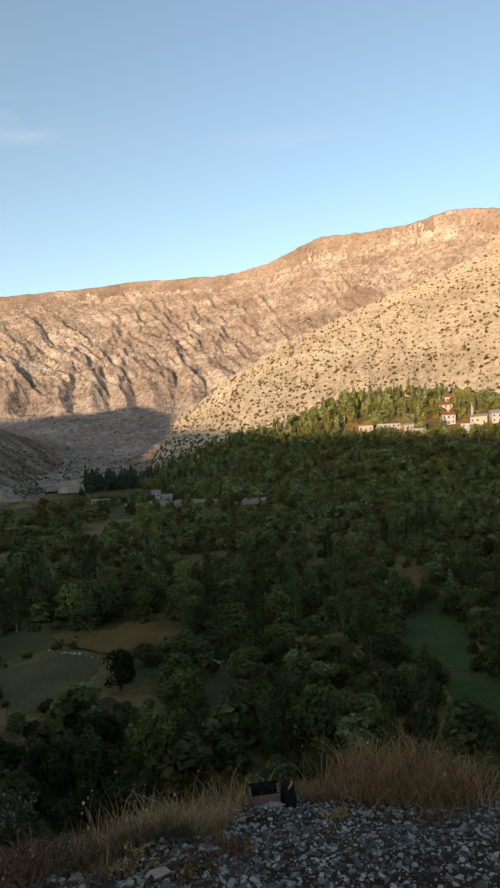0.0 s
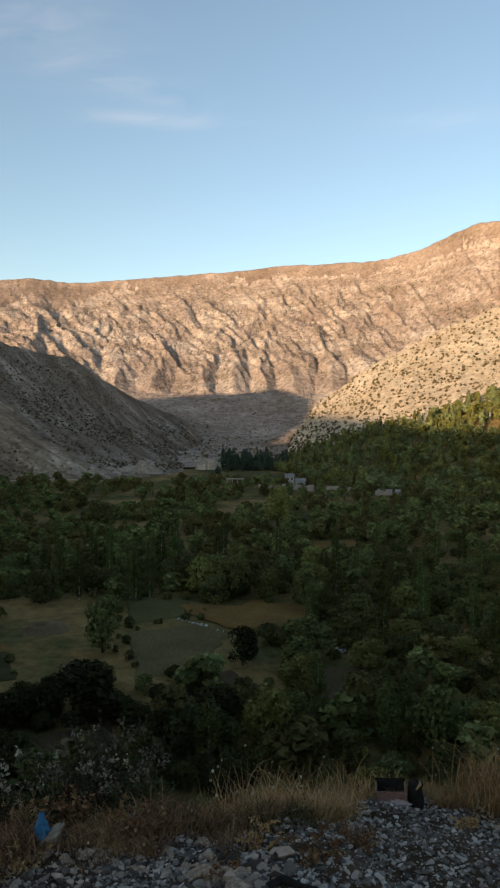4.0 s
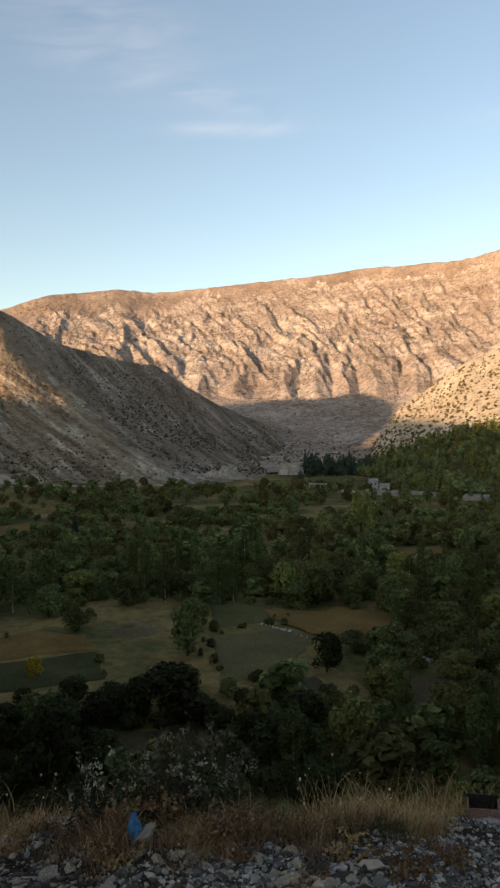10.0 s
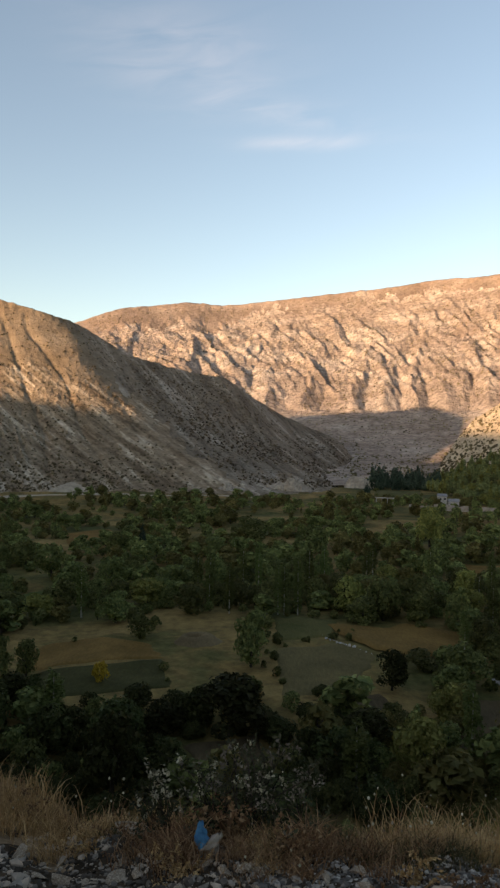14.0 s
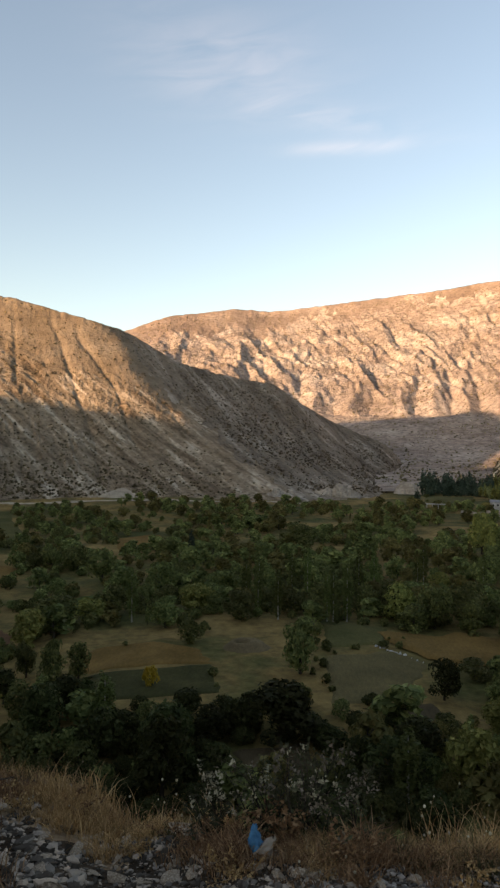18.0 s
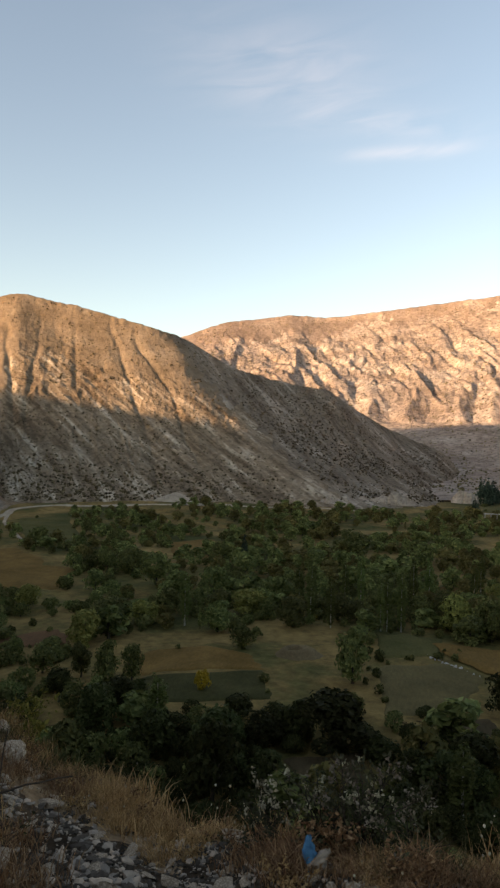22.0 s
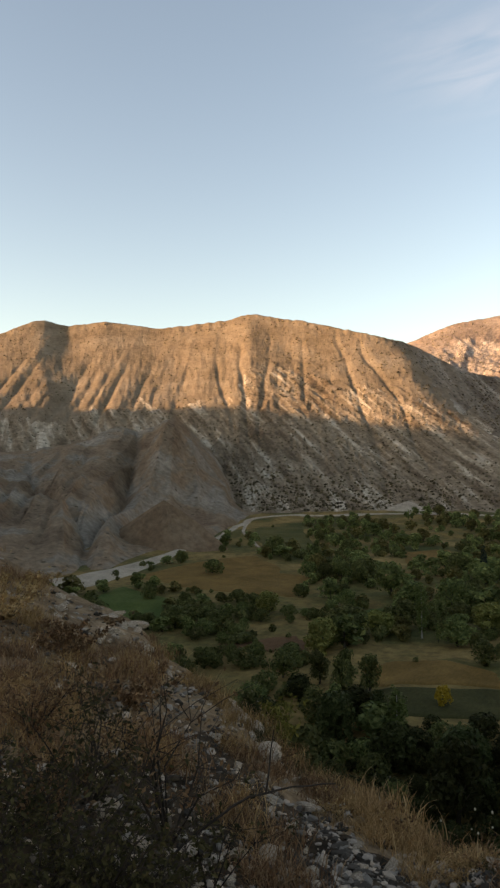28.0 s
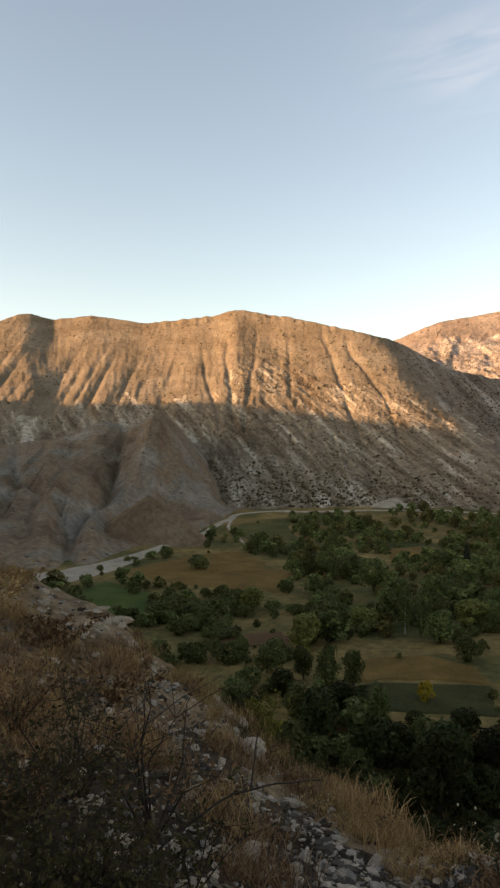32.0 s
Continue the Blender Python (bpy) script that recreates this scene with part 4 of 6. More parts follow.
field("pale field at the gorge mouth", GRASS, (-6.9, 619), (-10.4, 610), (-10.4, 521), (-6.9, 538))


def in_field(x, y):
    for c, mid, far in FIELD_ROUND:
        if (x - mid[0]) ** 2 + (y - mid[1]) ** 2 > far:
            continue
        d = np.roll(c, -1, 0) - c
        cr = d[:, 0] * (y - c[:, 1]) - d[:, 1] * (x - c[:, 0])
        if (cr > -8).all() or (cr < 8).all():
            return True
    return False


FIELD_ROUND = [(c, c.mean(0), float(((c - c.mean(0)) ** 2).sum(1).max()) * 1.2) for c in FIELDS]
for k, row in enumerate(NEAR_TREES):
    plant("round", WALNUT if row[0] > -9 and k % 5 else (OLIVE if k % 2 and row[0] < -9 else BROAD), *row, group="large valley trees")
for k, row in enumerate(MID_TREES):
    plant("round", OLIVE if k % 5 == 0 else BROAD, *row, group="orchard trees")
for row in MEADOW_BUSHES:
    plant("bush", BUSH, *row, category="bush", group="meadow bushes")
for row in TALL_POPLARS:
    plant("poplar", POPLAR, *row, group="poplars")
plant("poplar", CYPRESS, 11.8, 259, 13.2, 2.6)
plant("poplar", CYPRESS, -6.2, 508, 13.0, 5.0, label="dark upright cypress at the gorge mouth")
plant("bush", YELLOW, 15.0, 128, 4.3, 3.5)
plant("round", OLIVE, -13.3, 118, 7.0, 8.0)


def taken(spots, x, y, gap):
    return any((x - a) ** 2 + (y - b) ** 2 < gap * gap for a, b in spots)


def thickness(az, el):
    """How thickly trees stand, by azimuth and by the angle below eye level."""
    woods = 0.8 * smooth(-15.0, -14.2, el) * (1 - smooth(-9.4, -8.2, el)) * (1 - smooth(8, 22, az)) * (0.25 + 0.75 * (fbm(az * 0.35, el * 0.9, 2, 213) > -0.22))
    east = (1 - smooth(-15, -11, az)) * (1 - smooth(-6.6, -6.2, el)) * 0.6 * (0.3 + 0.7 * (fbm(az * 0.3, el * 0.8, 2, 211) > -0.1))
    near = 0.56 * (1 - smooth(-22.5, -20.5, el))
    hedge = 0.95 * smooth(8, 22, az) * (fbm(az * 0.22, el * 1.2, 2, 201) > 0.14) * (1 - smooth(-6.5, -5.6, el))
    far = 0.9 * (1 - smooth(22, 30, az)) * (el > -8.2) * (el < -5.2) * (fbm(az * 0.28, el * 1.7, 2, 203) > 0.22)
    row = 0.9 * (np.abs(el + 12.4 - 0.12 * (az - 30)) < 0.35) * smooth(20, 23, az) + 0.9 * (np.abs(el + 10.6) < 0.25) * smooth(27, 30, az)
    edge = 0.9 * (np.abs(el + 5.22) < 0.2) * (az < 18) * (fbm(az * 0.5, az * 0 + 2.0, 2, 207) > -0.1)
    foot = 0.95 * (smooth(-6.7, -6.1, el) * (1 - smooth(9, 12, az)) + 0.5 * smooth(-6.2, -5.9, el) * (1 - smooth(-5.5, -5.3, el)) * (az > 9) * (az < 26)) * (fbm(az * 0.55, el * 1.4, 2, 209) > -0.12)
    return np.maximum.reduce([woods, east, near, hedge, far, row, edge, foot])


THICK = thickness(*np.meshgrid(np.arange(-50, 60, 0.2), np.arange(-32, 0, 0.1), indexing="ij"))


def density(az, el):
    return float(THICK[int((az + 50) * 5), int((el + 32) * 10)])


def orchards():
    rng = random.Random(5)
    open_ground = ((15.0, 122, 9), (15.0, 128, 6), (7.4, 146, 9), (-4.5, 140, 9), (-16.6, 133, 5))
    spots = [tuple(float(q) for q in polar(a, r)) for a, r, *_ in NEAR_TREES + MID_TREES + MEADOW_BUSHES + TALL_POPLARS]
    far = []
    count = 0
    tries = 0
    while tries < 24000 and (count < 430 or len(far) < 1500):
        tries += 1
        az = rng.uniform(-44, 50)
        r = math.exp(rng.uniform(math.log(80), math.log(512)))
        if rng.random() > (r / 500) ** 0.6 + 0.1:
            continue
        el = -math.degrees(math.atan(EYE / r))
        if az > 30 and r > float(K_FOOT(az)) - 25:
            continue
        if any(abs(az - a_) < w_ and r_ - 26 < r < r_ + 4 for a_, r_, w_ in ((-10.4, 462, 1.2), (-12.6, 450, 1.7), (-16.1, 433, 1.2), (-19.8, 418, 1.2), (-25.1, 402, 1.4), (-33.5, 390, 2.0))):
            continue
        if rng.random() > density(az, el):
            continue
        x, y = (float(q) for q in polar(az, r))
        if in_field(x, y) or taken(spots, x, y, 3.6 + r / 135) or any(taken([tuple(float(q) for q in polar(a_, r_))], x, y, g_) for a_, r_, g_ in open_ground):
            continue
        spots.append((x, y))
        tall = rng.random()
        if r < 235 and count < 430:
            count += 1
            if tall < 0.10 and az < 19:
                plant("poplar", POPLAR, az, r, rng.uniform(9, 15), rng.uniform(2.2, 3.6), group="poplars")
            elif tall < 0.42 or (az > 20 and tall < 0.8):
                h = rng.uniform(2.6, 4.6)
                plant("bush", BUSH, az, r, h, h * rng.uniform(1.1, 1.7), category="bush", group="valley bushes")
            else:
                h = rng.uniform(4.6, 8.4) if r > 128 else rng.uniform(3.4, 5.8)
                plant("round", (OLIVE if rng.random() < 0.2 else BROAD) if r > 118 or az < -9 else WALNUT, az, r, h, h * rng.uniform(1.05, 1.6), group="orchard trees")
        else:
            far.append((x, y, None, rng.uniform(2.2, 4.6) + 4.0 * rng.random() ** 3 if az > 14 or tall < 0.3 else rng.uniform(4.0, 8.0), tall if az < 19 else 1.0))
    return far


def thicket(name, label, spots, leaf, seed, kinds, detail=0.22):
    """Many trees too far to tell apart, as one mesh of leaves."""
    rng = np.random.default_rng(seed)
    stock = {k: [raw_tree(k, seed + i, detail) for i in range(4)] for k in kinds}
    vs, fs, tv, tf, k, kt = [], [], [], [], 0, 0
    for x, y, z, h, tall in spots:
        kind = kinds[0] if tall > 0.12 or len(kinds) == 1 else kinds[1]
        tr, cr = stock[kind][rng.integers(4)]
        if kind == "poplar":
            h, w = h * 1.5, h * 0.36
        elif kind == "fir":
            w = h * 0.5
        else:
            w = h * rng.uniform(1.0, 1.7)
        if z is None:
            z = float(floor_height(np.array(x), np.array(y)))
        a = rng.uniform(0, 6.28)
        c, s = np.cos(a), np.sin(a)
        for (v, f), V, F, which in ((cr, vs, fs, 0), (tr, tv, tf, 1)):
            q = np.empty_like(v)
            q[:, 0] = (v[:, 0] * c - v[:, 1] * s) * w + x
            q[:, 1] = (v[:, 0] * s + v[:, 1] * c) * w + y
            q[:, 2] = v[:, 2] * h + z
            V.append(q)
            F.append(f + (kt if which else k))
        k += len(cr[0])
        kt += len(tr[0])
    top = new(name)
    for part_name, V, F, mat in (("crowns", vs, fs, leaf), ("trunks", tv, tf, BARK)):
        ob = mesh_object(part_name, np.concatenate(V), np.concatenate(F), mat, False)
        ob.parent = top
        tagged(ob, kind="stuff")
    return tagged(top, label, "woodland", kind="stuff")


def undergrowth():
    rng = random.Random(21)
    out = []
    for _ in range(12000):
        if len(out) > 1500:
            break
        az = rng.uniform(-44, 49)
        r = math.exp(rng.uniform(math.log(82), math.log(330)))
        el = -math.degrees(math.atan(EYE / r))
        x, y = (float(q) for q in polar(az, r))
        if rng.random() > density(az, el) * 0.95 + 0.03 or in_field(x, y) or (az > 30 and r > float(K_FOOT(az)) - 20):
            continue
        out.append((x, y, None, rng.uniform(1.4, 3.6), 1.0))
    return out


def hedgerows():
    """Low bushes along the edges of the fields."""
    rng = random.Random(27)
    out = []
    for c in FIELDS:
        for p, q in zip(c, np.roll(c, -1, 0)):
            n_ = int(np.hypot(*(q - p)) / 4.5)
            for k in range(n_):
                x, y = p + (q - p) * (k + rng.random()) / n_
                if rng.random() < 0.8 and float(fbm(x / 22, y / 22, 2, 215)) > 0.12:
                    out.append((float(x) + rng.gauss(0, 1.2), float(y) + rng.gauss(0, 1.2), None, rng.uniform(0.8, 2.6), 1.0))
    return out


low_bushes = undergrowth() + hedgerows()
thicket("undergrowth", "low green bushes filling the ground between trees", [q for q in low_bushes if math.hypot(q[0], q[1]) > 125], LEAF, 29, ("bush",), 0.2)
# near bushes take the leaf colour that is darkened for shade
thicket("near_undergrowth", "low bushes near the spur, leaves darkened for shade", [q for q in low_bushes if math.hypot(q[0], q[1]) <= 125 and q[0] < 14], LEAF_SHADE, 31, ("bush",), 1.6)
thicket("slope_undergrowth", "green bushes at the foot of the shoulder", [q for q in low_bushes if math.hypot(q[0], q[1]) <= 125 and q[0] >= 14], LEAF_OLIVE, 33, ("bush",), 1.8)
far_spots = orchards()
random.Random(3).shuffle(far_spots)
cut = len(far_spots) // 3
thicket("orchard_woods", "dark green orchards and hedges across the valley floor", far_spots[cut:], LEAF, 11, ("round", "poplar"))
thicket("autumn_woods", "yellowing trees among the orchards", far_spots[:cut], LEAF_OLIVE, 13, ("round", "poplar"))

# tree line on the right hill, up to and round the village
T_TOP = Line((-10.8, -4.0), (-12.2, -3.2), (-13.5, -2.5), (-15.5, -1.9), (-17.9, -0.9), (-22.5, 0.0), (-25, 1.0), (-27.2, 1.9), (-31.7, 2.4), (-36, 2.0), (-38, 1.3), (-44, 1.2), soft=0.5)


def slope_woods():
    rng = random.Random(9)
    shade, lit, grid = [], [], set()
    for _ in range(30000):
        if len(shade) + len(lit) > 1500:
            break
        az = rng.uniform(-46, -10.9)
        r = rng.uniform(float(R_FOOT(az)) - 30, 760)
        x, y = (float(q) for q in polar(az, r))
        cell = (int(x / 6.0), int(y / 6.0))
        if cell in grid:
            continue
        z = float(right_height(np.array(az), np.array(r))) if r > float(R_FOOT(az)) else 0.0
        el = math.degrees(math.atan((z - EYE) / r))
        if el > float(T_TOP(az)) or (abs(el + 0.6) < 0.55 and az < -27.6 and az > -39.5 and rng.random() < 0.93):
            grid.add(cell)
            continue
        grid.add(cell)
        (lit if rng.random() < 0.42 else shade).append((x, y, z - 0.3, rng.uniform(3.2, 6.4) + (5.5 * rng.random() ** 2 if el < float(T_TOP(az)) - 1.0 else 2.5), rng.random() * (0.32 if el < float(T_TOP(az)) - 1.0 else 0.22)))
    return shade, lit


def grove_floor():
    """Grassy ground under the trees of the right hill."""
    az = np.linspace(-50, -11.4, 170)
    top = []
    for a in az:
        r = np.arange(float(R_FOOT(a)), 780, 3.0)
        seen = (right_height(np.full_like(r, a), r) - EYE) / r
        over = np.where(seen > rise(float(T_TOP(a)) - 0.15))[0]
        top.append(r[over[0]] if len(over) else r[-1])
    v = np.linspace(0, 1, 60)
    A = np.repeat(az[:, None], 60, 1)
    r = R_FOOT(A) - 2 + (np.array(top)[:, None] - R_FOOT(A) + 2) * v
    x, y = polar(A, r)
    z = np.where(r > R_FOOT(A), right_height(A, r), -0.2) + 0.7 - 2.0 * smooth(0.93, 1.0, v)[None] * (1 + 0 * A)
    tagged(sheet("grove_floor", x, y, z, VALLEY), "grassy ground under the hillside trees", "ground", kind="structure")


grove_floor()
shade, lit = slope_woods()
thicket("hillside_woods", "dense green trees and poplars on the slope below the village", shade, LEAF_HILL_HAZE, 17, ("round", "poplar"), 0.2)
thicket("hillside_orchards", "yellow-green trees round the village", lit, LEAF_GOLD, 19, ("round", "poplar"), 0.2)
_rng = random.Random(4)
grove = []
for _ in range(110):
    a, r = _rng.uniform(-11.8, -6.6), _rng.uniform(610, 700)
    x, y = polar(a, r)
    grove.append((float(x), float(y), max(0.0, float(right_height(np.array(a), np.array(r)))) - 0.3, _rng.uniform(5, 11) + 10 * _rng.random() ** 2, 1.0))
thicket("conifer_grove", "dark conifer grove at the mouth of the gorge", grove, LEAF_FIR, 23, ("fir",), 0.35)


def scrub(name, label, source, count, small, large, low, high, seed, east=-90, west=90, where=None):
    """Low bushes strewn over a hillside."""
    rng = np.random.default_rng(seed)
    x, y, z, s = SCRUB[source]
    nu, nv = x.shape
    way = np.degrees(np.arctan2(-x[:, 0], y[:, 0]))
    inside = np.where((way > east) & (way < west))[0]
    i = np.clip(rng.choice(inside, count * 6), 0, nu - 2)
    rows = np.where((s[nu // 2] > low) & (s[nu // 2] < high))[0]
    j = np.clip(rng.choice(rows, count * 6), 0, nv - 2)
    ok = s[i, j] < 1
    patch = fbm(x[i, j] / 60, y[i, j] / 60, 2, seed) > (-0.9 if source == "right" else -0.25)
    ok &= rng.uniform(0, 1, len(i)) > (s[i, j] - low) / (high - low) * (west < 90) * (where is None) * (source == "left")
    if where is not None:
        ok &= rng.uniform(0, 1, len(i)) < where[i, j]
    i, j = i[ok & patch][:count], j[ok & patch][:count]
    f, g = rng.uniform(0, 1, len(i)), rng.uniform(0, 1, len(i))
    pos = np.stack([(q[i, j] * (1 - f) + q[i + 1, j] * f) * (1 - g) + (q[i, j + 1] * (1 - f) + q[i + 1, j + 1] * f) * g for q in (x, y, z)], 1)
    size = small + (large - small) * rng.uniform(0, 1, len(i)) ** 2
    t = np.linspace(0, 2 * np.pi, 5, endpoint=False)
    ring = np.stack([np.cos(t), np.sin(t), t * 0], 1)
    base = np.concatenate([ring * 0.42 - [0, 0, 0.15], ring * 0.5 + [0, 0, 0.3], [[0, 0, 0.66]]])
    v = base[None] * (1 + rng.uniform(-0.3, 0.3, (len(i), len(base), 1))) * size[:, None, None] + pos[:, None]
    faces = [(a, (a + 1) % 5, 5 + (a + 1) % 5) for a in range(5)] + [(a, 5 + (a + 1) % 5, 5 + a) for a in range(5)] + [(5 + a, 5 + (a + 1) % 5, 10) for a in range(5)]
    f3 = (np.array(faces)[None] + 11 * np.arange(len(i))[:, None, None]).reshape(-1, 3)
    return tagged(mesh_object(name, v.reshape(-1, 3), f3, LEAF_SCRUB, False), label, "scrub", kind="stuff")


scrub("hillside_scrub", "dark juniper bushes dotting the pale hillside", "right", 7200, 1.1, 3.7, 0.12, 0.99, 301)
scrub("gully_scrub", "low dry scrub on the gullied hill", "left", 7000, 0.7, 2.3, 0.03, 0.99, 303)
scrub("slope_foot_scrub", "dense dark scrub along the foot of the hill", "left", 1000, 0.8, 2.8, 0.01, 0.30, 307, 14, 33)
# added scrub, dense only on the flank, standing in for deeper shade
scrub("flank_scrub", "bushes added to darken the hill flank turned from the sun", "left", 2600, 0.9, 2.7, 0.05, 0.97, 309, -7, 22, SHADED["left"])
scrub("apron_scrub", "dark scrub on the shaded apron of the far mountain", "far", 1500, 1.2, 3.4, 0.03, 0.29, 311, -16, 6)
scrub("mountain_scrub", "sparse dark scrub on the far mountain", "far", 9000, 1.8, 4.6, 0.05, 0.99, 305)


# ---- roadside: stones, grasses and rubbish at the camera's feet ----
STONE = ground_mat("grey_limestone", ((0.3, (0.15, 0.11, 0.076)), (0.5, (0.30, 0.232, 0.165)), (0.7, (0.54, 0.44, 0.33))), 9.0, 60.0, None, 0.6, 0.006, 0.85)
STRAW = leaf_mat("dry_grass", (0.23, 0.128, 0.055), (0.36, 0.222, 0.10), (0.50, 0.35, 0.18), 0.7, (0.5, 0.5), (0.9, 1.1))
RUST_WEED = leaf_mat("rust_brown_weed", (0.09, 0.046, 0.024), (0.18, 0.098, 0.05), (0.31, 0.195, 0.11), 0.8, (0.5, 0.5), (0.9, 1.1))
BANK_STRAW = leaf_mat("golden_brown_grass", (0.15, 0.084, 0.034), (0.29, 0.17, 0.074), (0.46, 0.30, 0.145), 0.75, (0.5, 0.5), (0.9, 1.1))
THORN = leaf_mat("thorn_leaves", (0.03, 0.027, 0.012), (0.058, 0.05, 0.022), (0.10, 0.08, 0.036), 0.8, (0.49, 0.51), (0.9, 1.1))
SAGE = leaf_mat("grey_green_leaves", (0.036, 0.042, 0.02), (0.068, 0.074, 0.038), (0.12, 0.122, 0.072), 0.8)
SEED = leaf_mat("pale_seed_heads", (0.17, 0.15, 0.105), (0.26, 0.23, 0.165), (0.38, 0.34, 0.26), 0.9)
YELLOW_WEED = leaf_mat("yellow_green_weed", (0.09, 0.085, 0.02), (0.15, 0.135, 0.03), (0.23, 0.19, 0.05), 0.7, (0.49, 0.51), (0.9, 1.1))
TWIG = bark_mat("dark_twig", (0.02, 0.015, 0.012), (0.055, 0.04, 0.03))
_bm = bmesh.new()
bmesh.ops.create_icosphere(_bm, subdivisions=1, radius=1.0)
ICO_V = np.array([v.co[:] for v in _bm.verts])
ICO_F = np.array([[v.index for v in f.verts] for f in _bm.faces])
_bm.free()


def ground_z(x, y):
    az = np.degrees(np.arctan2(-np.asarray(x), np.asarray(y)))
    return spur_height(az, np.hypot(x, y))


def pebbles(name, label, count, small, large, lo, hi, seed, where, mat):
    """Broken angular stones lying on the shoulder, as one loose layer."""
    rng = np.random.default_rng(seed)
    az = rng.uniform(lo, hi, count * 4)
    edge = S_EDGE(az)
    r = 2.1 + (edge * 1.02 - 2.1) * rng.uniform(0, 1, count * 4) ** 0.75
    x, y = polar(az, r)
    ok = where(az, r, x, y)
    x, y = x[ok][:count], y[ok][:count]
    n = len(x)
    size = small * (large / small) ** (rng.uniform(0, 1, n) ** 2.2)
    shape = np.stack([rng.uniform(0.8, 1.5, n), rng.uniform(0.6, 1.0, n), rng.uniform(0.32, 0.7, n)], 1) * size[:, None]
    v = ICO_V[None] * (1 + rng.uniform(-0.33, 0.3, (n, len(ICO_V), 1))) * shape[:, None]
    a = rng.uniform(0, 6.28, n)
    tilt = rng.normal(0, 0.3, n)
    c, s = np.cos(a)[:, None], np.sin(a)[:, None]
    z0 = v[..., 2] + v[..., 0] * tilt[:, None]
    q = np.stack([v[..., 0] * c - v[..., 1] * s + x[:, None], v[..., 0] * s + v[..., 1] * c + y[:, None], z0 + (ground_z(x, y) + shape[:, 2] * 0.35)[:, None]], -1)
    f = (ICO_F[None] + len(ICO_V) * np.arange(n)[:, None, None]).reshape(-1, 3)
    ob = mesh_object(name, q.reshape(-1, 3), f, mat, False)
    return tagged(ob, label, "gravel", kind="stuff")


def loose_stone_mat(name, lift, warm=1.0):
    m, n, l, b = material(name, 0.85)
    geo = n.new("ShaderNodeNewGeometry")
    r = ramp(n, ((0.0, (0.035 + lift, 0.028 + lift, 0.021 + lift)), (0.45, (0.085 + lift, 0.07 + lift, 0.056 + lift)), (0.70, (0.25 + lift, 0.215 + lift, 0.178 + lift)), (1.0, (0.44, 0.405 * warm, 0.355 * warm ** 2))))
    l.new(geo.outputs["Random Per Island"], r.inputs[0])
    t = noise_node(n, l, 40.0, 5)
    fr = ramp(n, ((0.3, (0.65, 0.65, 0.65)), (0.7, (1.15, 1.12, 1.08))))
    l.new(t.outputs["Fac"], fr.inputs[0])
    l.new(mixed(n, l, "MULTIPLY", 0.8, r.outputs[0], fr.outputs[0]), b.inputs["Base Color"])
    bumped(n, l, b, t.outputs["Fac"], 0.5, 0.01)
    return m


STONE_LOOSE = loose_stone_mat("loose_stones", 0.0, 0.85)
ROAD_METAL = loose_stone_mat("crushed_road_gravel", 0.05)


def gravelly(az, r, x, y):
    up = (r - 1.2) / (S_EDGE(az) - 1.2)
    return ((fbm(x * 1.6, y * 1.6, 3, 401) > -0.45 + 0.3 * smooth(12, 26, az)) & ((az < 18) | (up < 0.62))) | (az < 0)


pebbles("gravel", "broken grey limestone gravel on the shoulder", 9000, 0.005, 0.022, -2, 62, 411, gravelly, STONE_LOOSE)
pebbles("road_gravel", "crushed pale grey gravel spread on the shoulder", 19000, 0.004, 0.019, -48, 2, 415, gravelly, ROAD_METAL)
pebbles("rubble", "fist-sized broken stones among the gravel", 1700, 0.018, 0.05, -14, 62, 413, lambda az, r, x, y: (fbm(x * 1.6, y * 1.6, 3, 401) > 0.0) & (r < S_EDGE(az) * 0.97), STONE_LOOSE)


pebbles("bank_rubble", "pale broken stones strewn over the bank", 1700, 0.008, 0.05, 20, 54, 417, lambda az, r, x, y: (fbm(x * 0.9, y * 0.9, 3, 419) > -0.05) & ((r - 1.2) / (S_EDGE(az) - 1.2) < 0.6 + 0.3 * fbm(x * 0.7, y * 0.7, 2, 421)), STONE_LOOSE)


def rock(x, y, size, seed, label, flat=0.5):
    """A single broken rock, chipped and half sunk."""
    bm = bmesh.new()
    bmesh.ops.create_icosphere(bm, subdivisions=2, radius=1.0)
    rng = random.Random(seed)
    cuts = [(Vector((rng.gauss(0, 1), rng.gauss(0, 1), rng.gauss(0, 0.7))).normalized(), rng.uniform(0.22, 0.62)) for _ in range(8)]
    for v in bm.verts:
        for n_, d in cuts:
            over = v.co.dot(n_) - d
            if over > 0:
                v.co -= n_ * over
        v.co *= 1 + 0.06 * noise.noise(v.co * 2.5 + Vector((seed, 0, 0)))
        v.co.z *= flat
    me = bpy.data.meshes.new("rock")
    bm.to_mesh(me)
    bm.free()
    me.materials.append(STONE)
    rng = random.Random(seed + int(x * 997) + int(y * 131))
    ob = new("rock", me)
    ob.matrix_basis = Matrix.LocRotScale((x, y, float(ground_z(x, y)) + size * flat * 0.35), Euler((rng.uniform(-0.4, 0.4), rng.uniform(-0.4, 0.4), rng.uniform(0, 6.28))), (size * rng.uniform(1.1, 2.0), size * rng.uniform(0.9, 1.3), size * rng.uniform(0.9, 1.3)))
    return tagged(ob, label, "rock", "roadside rocks")


_r = random.Random(31)
